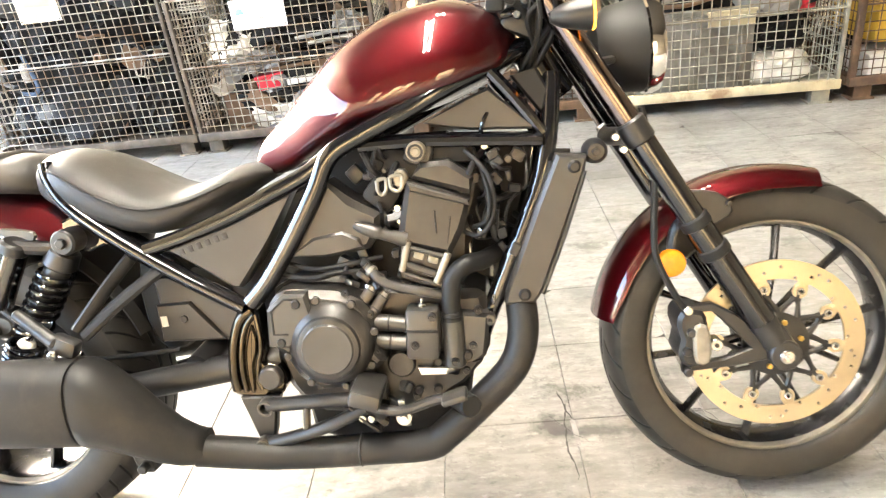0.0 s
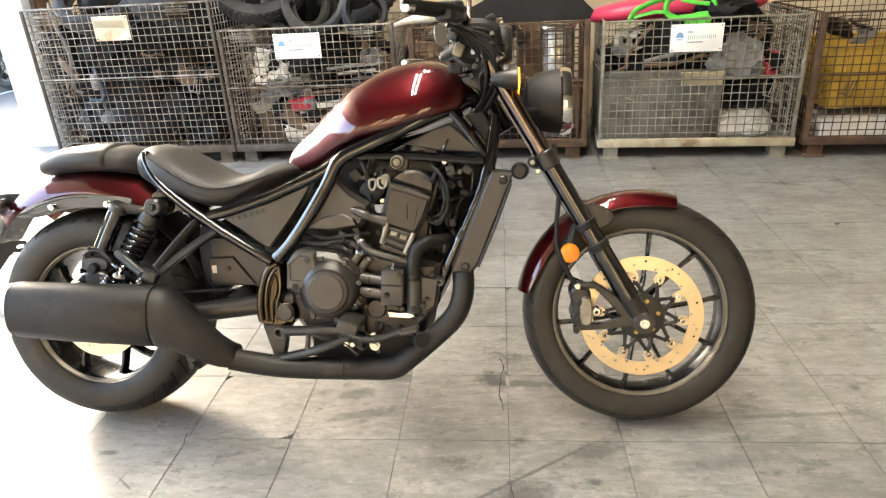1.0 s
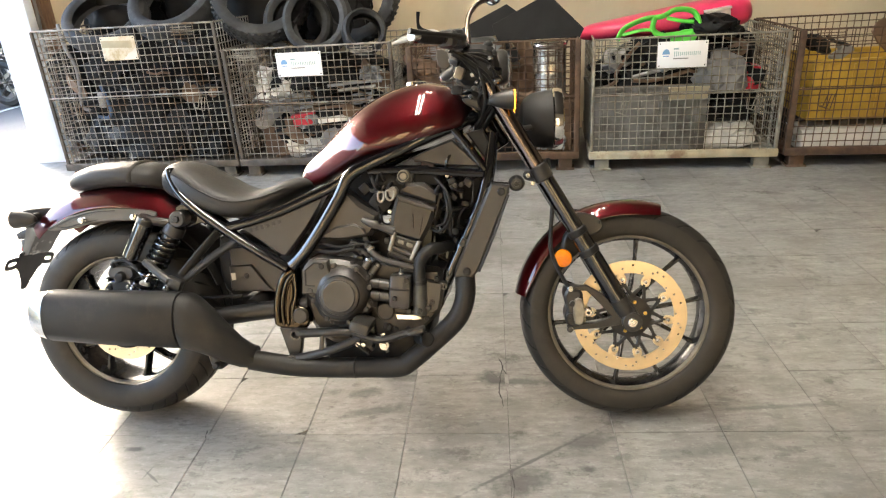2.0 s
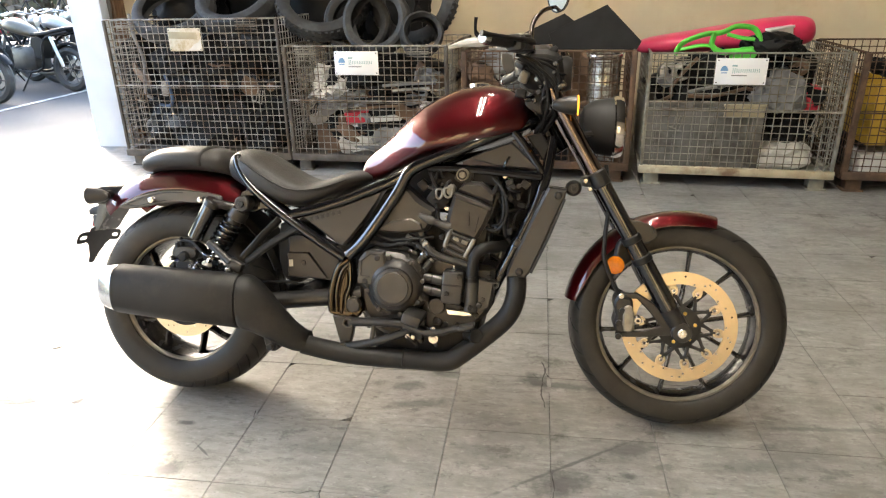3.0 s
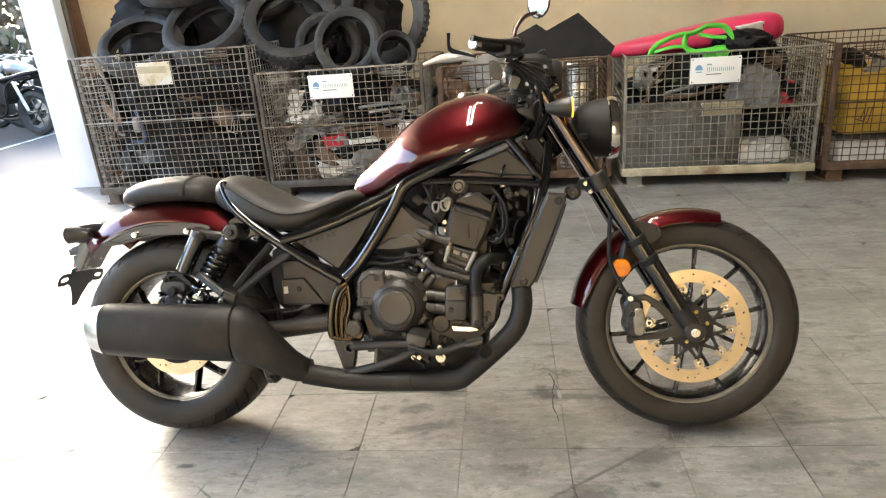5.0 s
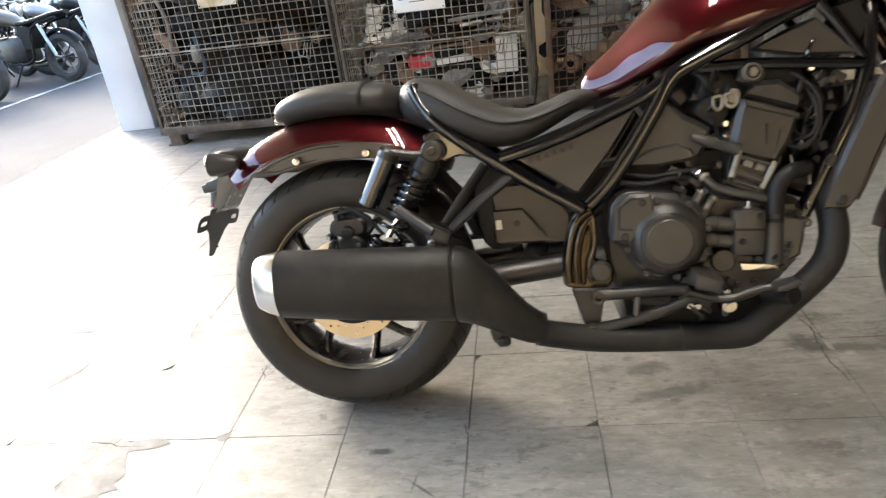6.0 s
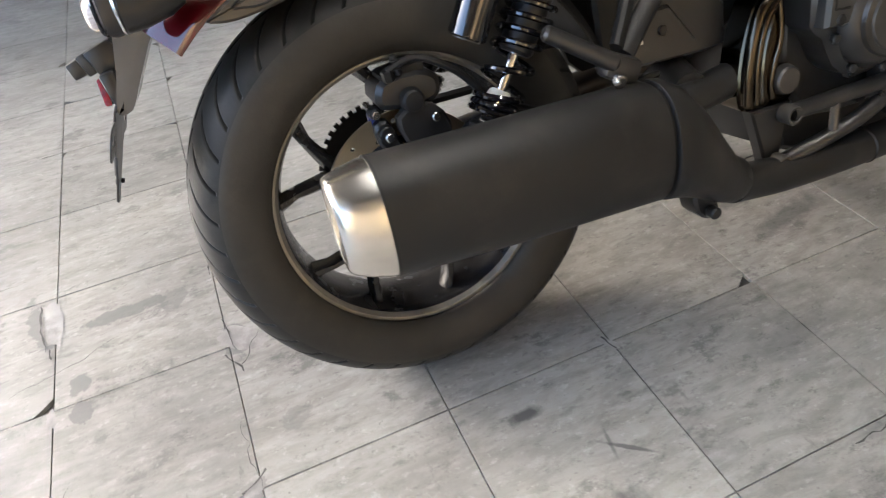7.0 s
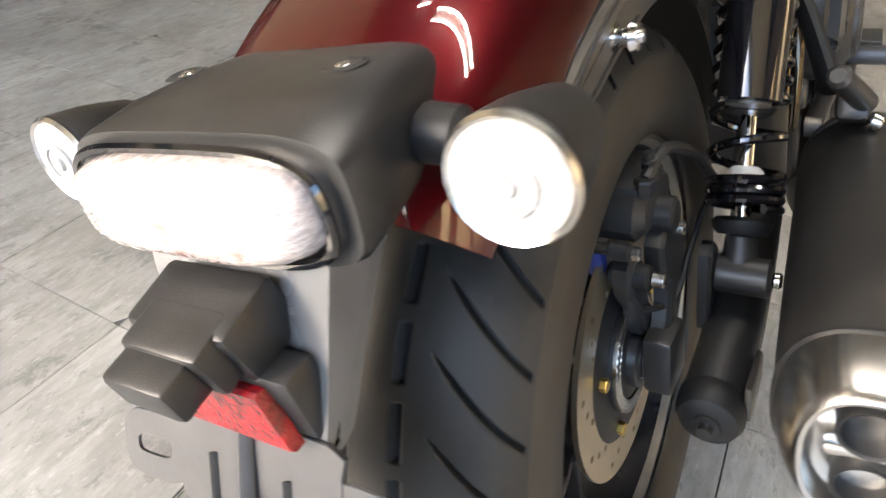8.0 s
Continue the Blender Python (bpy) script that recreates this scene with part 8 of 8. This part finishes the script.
# rusty cage: yellow crates and a white bar
crate(3.45, 2.92, 0.29, (0.9, 0.5, 0.35), "yellow", "yellow plastic crate with ribbed walls", -1.5)
carton("white_bar", 3.4, 2.78, Z, (0.85, 0.25, 0.12), "white", (0, 0, -1.5), "long dirty white plastic case")
carton("carton", 3.4, 3.12, Z, (0.85, 0.35, 0.19), "black", (0, 0, -1.5), "black flat case under the crate")
lump("bag", 4.7, 3.0, Z, (0.4, 0.3, 0.3), "black", 20, "dark heap of scrap in the cage", "bundle")
# a whitish moulded part with a black lever, lying over the gap between two cages
odd = thing("moulded_cover", pose(0.62, 2.64, 0.845, 0, 0, -4), "whitish plastic cover with a black lever lying on the cages", "plastic cover")
part("shell", tube(B(), [(-0.13, -0.03, 0.01), (-0.04, 0, 0.035), (0.06, 0.02, 0.045), (0.14, 0.03, 0.05), (0.22, 0.03, 0.02)], [0.012, 0.022, 0.035, 0.035, 0.015], 10, 5), TONES["white"], odd)
part("lever", tube(B(), [(0.22, 0.0, 0.04), (0.12, 0.0, 0.07), (0.06, 0.0, 0.09), (0.045, 0.0, 0.13), (0.05, 0.0, 0.2)], [0.01, 0.014, 0.02, 0.012, 0.015], 8, 5, 0.6), TONES["black"], odd)
# hanging cords and pipe by the door
pipe_run(-2.68, 3.56, 0.0, [(0, 0, 2.6), (0.02, 0, 1.8), (0.06, -0.02, 1.3), (0.03, -0.02, 0.9), (0.05, -0.01, 0.4), (0.06, -0.02, 0.012)], 0.016, "grey", "grey cord hanging beside the door")
pipe_run(-2.62, 3.56, 0.0, [(0, 0, 2.6), (0.03, 0, 1.7), (0.02, -0.02, 1.2), (0.06, -0.02, 0.5), (0.05, -0.02, 0.01)], 0.012, "brown", "brown cord hanging beside the door")

# ---- parked motorcycles in the yard ----
def parked_bike(place, tone, label):
    """A plain upright motorcycle: two spoked wheels, tank, seat, engine, fork, bars, exhaust and stand."""
    b = thing("parked_motorcycle", place, label, "motorcycle", "parked motorcycles")
    for x in (0.0, 1.38):
        w = part("wheel", lathe(B(), (x, 0, 0.31), [(0.2, -0.03), (0.24, -0.055), (0.29, -0.045), (0.31, 0), (0.29, 0.045), (0.24, 0.055), (0.2, 0.03), (0.2, -0.03)], 36), OLDRUBBER, b)
        for k in range(6):
            part("spoke", rod(B(), around((x, 0, 0.31), 0.02, 60 * k, 0), around((x, 0, 0.31), 0.21, 60 * k + 8, 0), 0.009, n=6), TONES["dark metal"], w)
        part("brake_disc", lathe(B(), (x, -0.06, 0.31), [(0.08, -0.002), (0.13, -0.002), (0.13, 0.002), (0.08, 0.002), (0.08, -0.002)], 28), TONES["metal"], w)
    part("tank", superloft(B(), smooth_stations([(0.55, 0.74, 0.8, 0.08, 2.3), (0.65, 0.74, 0.9, 0.13, 2.4), (0.85, 0.78, 0.98, 0.15, 2.4), (1.0, 0.82, 0.96, 0.11, 2.3), (1.05, 0.86, 0.92, 0.05, 2)], 3), 18), TONES[tone], b, "", 60)
    part("seat", superloft(B(), smooth_stations([(-0.2, 0.83, 0.88, 0.06, 2.5), (0.0, 0.78, 0.87, 0.12, 2.8), (0.3, 0.74, 0.82, 0.13, 2.8), (0.58, 0.74, 0.8, 0.08, 2.5)], 3), 16), TONES["black"], b, "", 60)
    part("rear_fender", fender(B(), (0, 0, 0.31), 0.36, 40, 150, 0.07, 0.03, 14, 9), TONES["black"], b)
    part("front_fender", fender(B(), (1.38, 0, 0.31), 0.34, 60, 130, 0.06, 0.03, 10, 9), TONES["black"], b)
    part("engine", block(B(), (0.68, 0, 0.46), (0.42, 0.3, 0.34), 0.06), TONES["dark metal"], b)
    part("air_cleaner", lathe(B(), (0.66, -0.15, 0.62), [(0, -0.05), (0.06, -0.045), (0.075, -0.02), (0.075, 0.03), (0, 0.03)], 20), TONES["dark metal"], b)
    for k in range(5):
        part("cooling_fin", block(B(), (0.78, 0, 0.46 + 0.035 * k), (0.2, 0.3, 0.012), 0.003, (0, 12, 0)), TONES["dark metal"], b)
    part("side_panel", plate(B(), [(0.3, 0.7), (0.5, 0.72), (0.52, 0.52), (0.36, 0.45)], -0.13, 0.13, 0.01, 2), TONES["black"], b)
    for side in (-1, 1):
        part("fork_leg", rod(B(), (1.38, side * 0.09, 0.31), (1.1, side * 0.09, 1.0), 0.025, n=10), TONES["metal"], b)
        part("frame_tube", tube(B(), [(1.08, side * 0.05, 0.85), (0.9, side * 0.1, 0.6), (0.75, side * 0.12, 0.3), (0.4, side * 0.12, 0.32), (0.3, side * 0.12, 0.7), (-0.1, side * 0.1, 0.8)], 0.018, 8, 4), TONES["black"], b)
        part("shock", rod(B(), (0.02, side * 0.13, 0.35), (0.18, side * 0.12, 0.74), 0.022, n=8), TONES["metal"], b)
        part("mirror", block(B(), (0.98, side * 0.38, 1.28), (0.03, 0.12, 0.07), 0.012), TONES["metal"], b)
        part("mirror_stem", tube(B(), [(1.02, side * 0.25, 1.08), (1.0, side * 0.32, 1.18), (0.98, side * 0.38, 1.26)], 0.007, 6, 3), TONES["black"], b)
    part("handlebar", tube(B(), [(0.9, -0.38, 1.04), (1.02, -0.2, 1.08), (1.08, 0, 1.02), (1.02, 0.2, 1.08), (0.9, 0.38, 1.04)], 0.013, 8, 4), TONES["metal"], b)
    part("headlight", lathe(B(), (1.22, 0, 0.92), [(0.0, -0.1), (0.06, -0.08), (0.085, 0.0), (0.08, 0.02), (0, 0.03)], 20, "x"), TONES["metal"], b)
    part("exhaust", tube(B(), [(0.85, -0.14, 0.4), (0.8, -0.16, 0.26), (0.5, -0.17, 0.24), (-0.1, -0.18, 0.34)], [0.022, 0.022, 0.03, 0.045], 10, 4), TONES["dark metal"], b)
    part("side_stand", rod(B(), (0.6, 0.1, 0.3), (0.65, 0.28, 0.01), 0.012, n=8), TONES["black"], b)
    return b


def yard(x, y, turn):
    return pose(x + 0.25, y, -0.05, 4, 0, turn)


parked_bike(yard(-5.65, 6.75, 172), "umber", "parked motorcycle with a dull brown tank on asphalt")
parked_bike(yard(-5.75, 7.75, 176), "silver", "parked motorcycle with a silver grey tank on asphalt")
parked_bike(yard(-6.0, 8.8, 170), "black", "parked black motorcycle on asphalt")
parked_bike(yard(-6.0, 5.7, 178), "black", "parked black motorcycle on asphalt")
parked_bike(yard(-6.2, 9.9, 174), "silver", "parked motorcycle with a silver grey tank on asphalt")
parked_bike(yard(-6.5, 11.0, 176), "red", "parked red motorcycle on asphalt")
parked_bike(yard(-7.8, 7.3, 10), "red", "parked red motorcycle on asphalt")
parked_bike(yard(-8.2, 8.6, 6), "grey", "parked motorcycle with a grey tank on asphalt")

# ---- floor tiles: near ones one by one, the rest joined ----
def tile_mesh(name, chips, seed, grow=1.0):
    """A thin square tile; chips names the corners that are broken off, with ragged edges."""
    rng = random.Random(seed)
    h = SIDE / 2 - 0.0009
    outline = []
    for k, (sx, sy) in enumerate(((-1, -1), (1, -1), (1, 1), (-1, 1))):
        if k in chips:
            a, b = grow * rng.uniform(0.008, 0.035), grow * rng.uniform(0.008, 0.03)
            along_x, along_y = (sx * (h - a), sy * h), (sx * h, sy * (h - b))
            mid = (sx * (h - a * rng.uniform(0.35, 0.6)), sy * (h - b * rng.uniform(0.35, 0.6)))
            outline += [along_y, mid, along_x] if k in (0, 2) else [along_x, mid, along_y]
        else:
            outline.append((sx * h, sy * h))
    bm = B()
    low = [(x, y, -0.011) for x, y in outline]
    edge = [(x, y, -0.0006) for x, y in outline]
    top = [(x * 0.9975, y * 0.9975, 0.0) for x, y in outline]
    bridge(bm, [[Vector(p) for p in ring] for ring in (low, edge, top)])
    return finish(bm, name, TILE, 4)


whole = tile_mesh("tile", (), 1)
chipped = [tile_mesh("tile", c, 20 + k) for k, c in enumerate(((0,), (1,), (2,), (3,), (0, 2), (1, 3), (0, 1)))]
rng = random.Random(77)
rest = B()
count = 0
for i in range(-10, 22):
    for j in range(-20, 15):
        x, y = GX + (i + 0.5) * SIDE, GY + (j + 0.5) * SIDE
        if not (X0 < x - SIDE / 2 + 0.16 and x + SIDE / 2 < X1 and Y0 < y - SIDE / 2 and y + SIDE / 2 < Y1):
            continue
        worn = 0.16 if x < 0.1 else 0.1
        mesh = rng.choice(chipped) if rng.random() < worn else whole
        turn = rng.randrange(4) * 90
        lift = rng.uniform(-0.0006, 0.0006)
        if -1.6 < x < 2.35 and -1.65 < y < 2.0 and count < 300:
            count += 1
            t = new("tile", mesh)
            t.parent = floor
            t.matrix_basis = pose(x, y, lift, rng.uniform(-0.06, 0.06), rng.uniform(-0.06, 0.06), turn)
        else:
            n = len(rest.verts)
            rest.from_mesh(mesh)
            rest.verts.ensure_lookup_table()
            m = pose(x, y, lift, 0, 0, turn)
            for v in rest.verts[n:]:
                v.co = m @ v.co
far = part("far_tiles", rest, TILE, floor, "", 4)
tagged(far, "grey-white marbled floor tiles", "", "", "stuff")


# ---- cracks that wander over the tiles ----
bm = B()
rng = random.Random(31)


def crack(x, y, turn, length, wide=0.0016):
    steps = max(4, int(length / 0.012))
    level = 0.0026 + 0.00008 * rng.random()
    side = []
    a = radians(turn)
    for k in range(steps + 1):
        w = wide * (0.25 + rng.random()) * min(1, 4 * (1 - k / (steps + 1)))
        q = Vector((-math.sin(a), math.cos(a), 0)) * w / 2
        side.append((Vector((x, y, level)) + q, Vector((x, y, level)) - q))
        a = radians(turn) + rng.gauss(0, 0.22)
        x, y = x + math.cos(a) * length / steps, y + math.sin(a) * length / steps
    for (p, q), (r, s) in zip(side, side[1:]):
        bm.faces.new([bm.verts.new(v) for v in (p, q, s, r)])


for x, y, turn, length in ((-0.37, -0.27, 95, 0.2), (-0.36, -0.02, 60, 0.14), (-0.675, -0.3, 80, 0.25), (-0.75, 0.1, 20, 0.3), (-0.9, -0.15, 70, 0.3), (1.1, 0.05, -50, 0.2), (1.46, 0.04, -60, 0.12), (-1.0, 0.35, 15, 0.4), (-1.3, -0.2, 40, 0.4)):
    crack(x, y, turn, length * 0.7)
for k in range(26):
    crack(GX + SIDE * rng.randrange(-6, 7) + rng.uniform(-0.003, 0.003), GY + SIDE * rng.randrange(-3, 6) + rng.uniform(-0.003, 0.003), rng.choice((0, 90, 180, 270)) + rng.uniform(-3, 3), rng.uniform(0.04, 0.16), 0.0035)
for x, y, turn, length in ((-0.705, 0.325, -88, 0.14), (-0.685, 0.19, -70, 0.03), (-0.372, 0.11, -100, 0.09), (-0.38, 0.018, -60, 0.06), (1.144, 0.09, -90, 0.25), (-0.735, -0.335, -100, 0.12), (-0.99, -0.245, -10, 0.42), (-1.04, 0.01, 55, 0.1), (-1.29, 0.3, 0, 0.34), (-0.4, -0.268, 33, 0.05), (0.23, -0.255, -68, 0.035)):
    crack(x, y, turn, length, 0.0042)
tagged(part("floor_crack", bm, CRACK), "thin dark cracks over the floor tiles", "crack", "", "stuff")

# ---- broken tile corners, where the face has come off down to the grey bed ----
FLAKE = mat("bare_tile_bed", (0.27, 0.26, 0.25), 0.85, 0, 0.2, 25, 0.5, 120, second=(0.19, 0.18, 0.175), second_scale=14, second_size=0.5)
bm = B()
rng = random.Random(8)
for number, (x, y, turn, long, wide) in enumerate(((-0.682, 0.262, -84, 0.07, 0.022), (-0.678, 0.018, -85, 0.022, 0.008), (-0.345, 0.045, -40, 0.052, 0.026), (-0.31, 0.036, 5, 0.034, 0.008), (-0.38, -0.266, 40, 0.022, 0.012), (0.235, -0.272, -60, 0.02, 0.008),
                               (-0.665, -0.34, -60, 0.1, 0.06), (-0.66, -0.41, 0, 0.08, 0.05), (-0.585, -0.285, 8, 0.06, 0.02), (-1.01, 0.03, 60, 0.07, 0.014), (-1.12, 0.285, 2, 0.05, 0.012), (1.155, -0.01, -88, 0.05, 0.007))):
    q = Euler((0, 0, radians(turn))).to_matrix()
    ring = []
    for k in range(22):
        a = 2 * math.pi * k / 22
        c, w = math.cos(a), math.sin(a)
        rough = rng.uniform(0.8, 1.12)
        ring.append(Vector((x, y, 0.0008 + 0.00012 * number)) + q @ Vector((long * rough * math.copysign(abs(c) ** 0.75, c), wide * rough * math.copysign(abs(w) ** 0.75, w), 0)))
    bm.faces.new([bm.verts.new(p) for p in ring])
tagged(part("tile_break", bm, FLAKE), "broken tile corners showing the grey bed", "tile damage", "", "stuff")
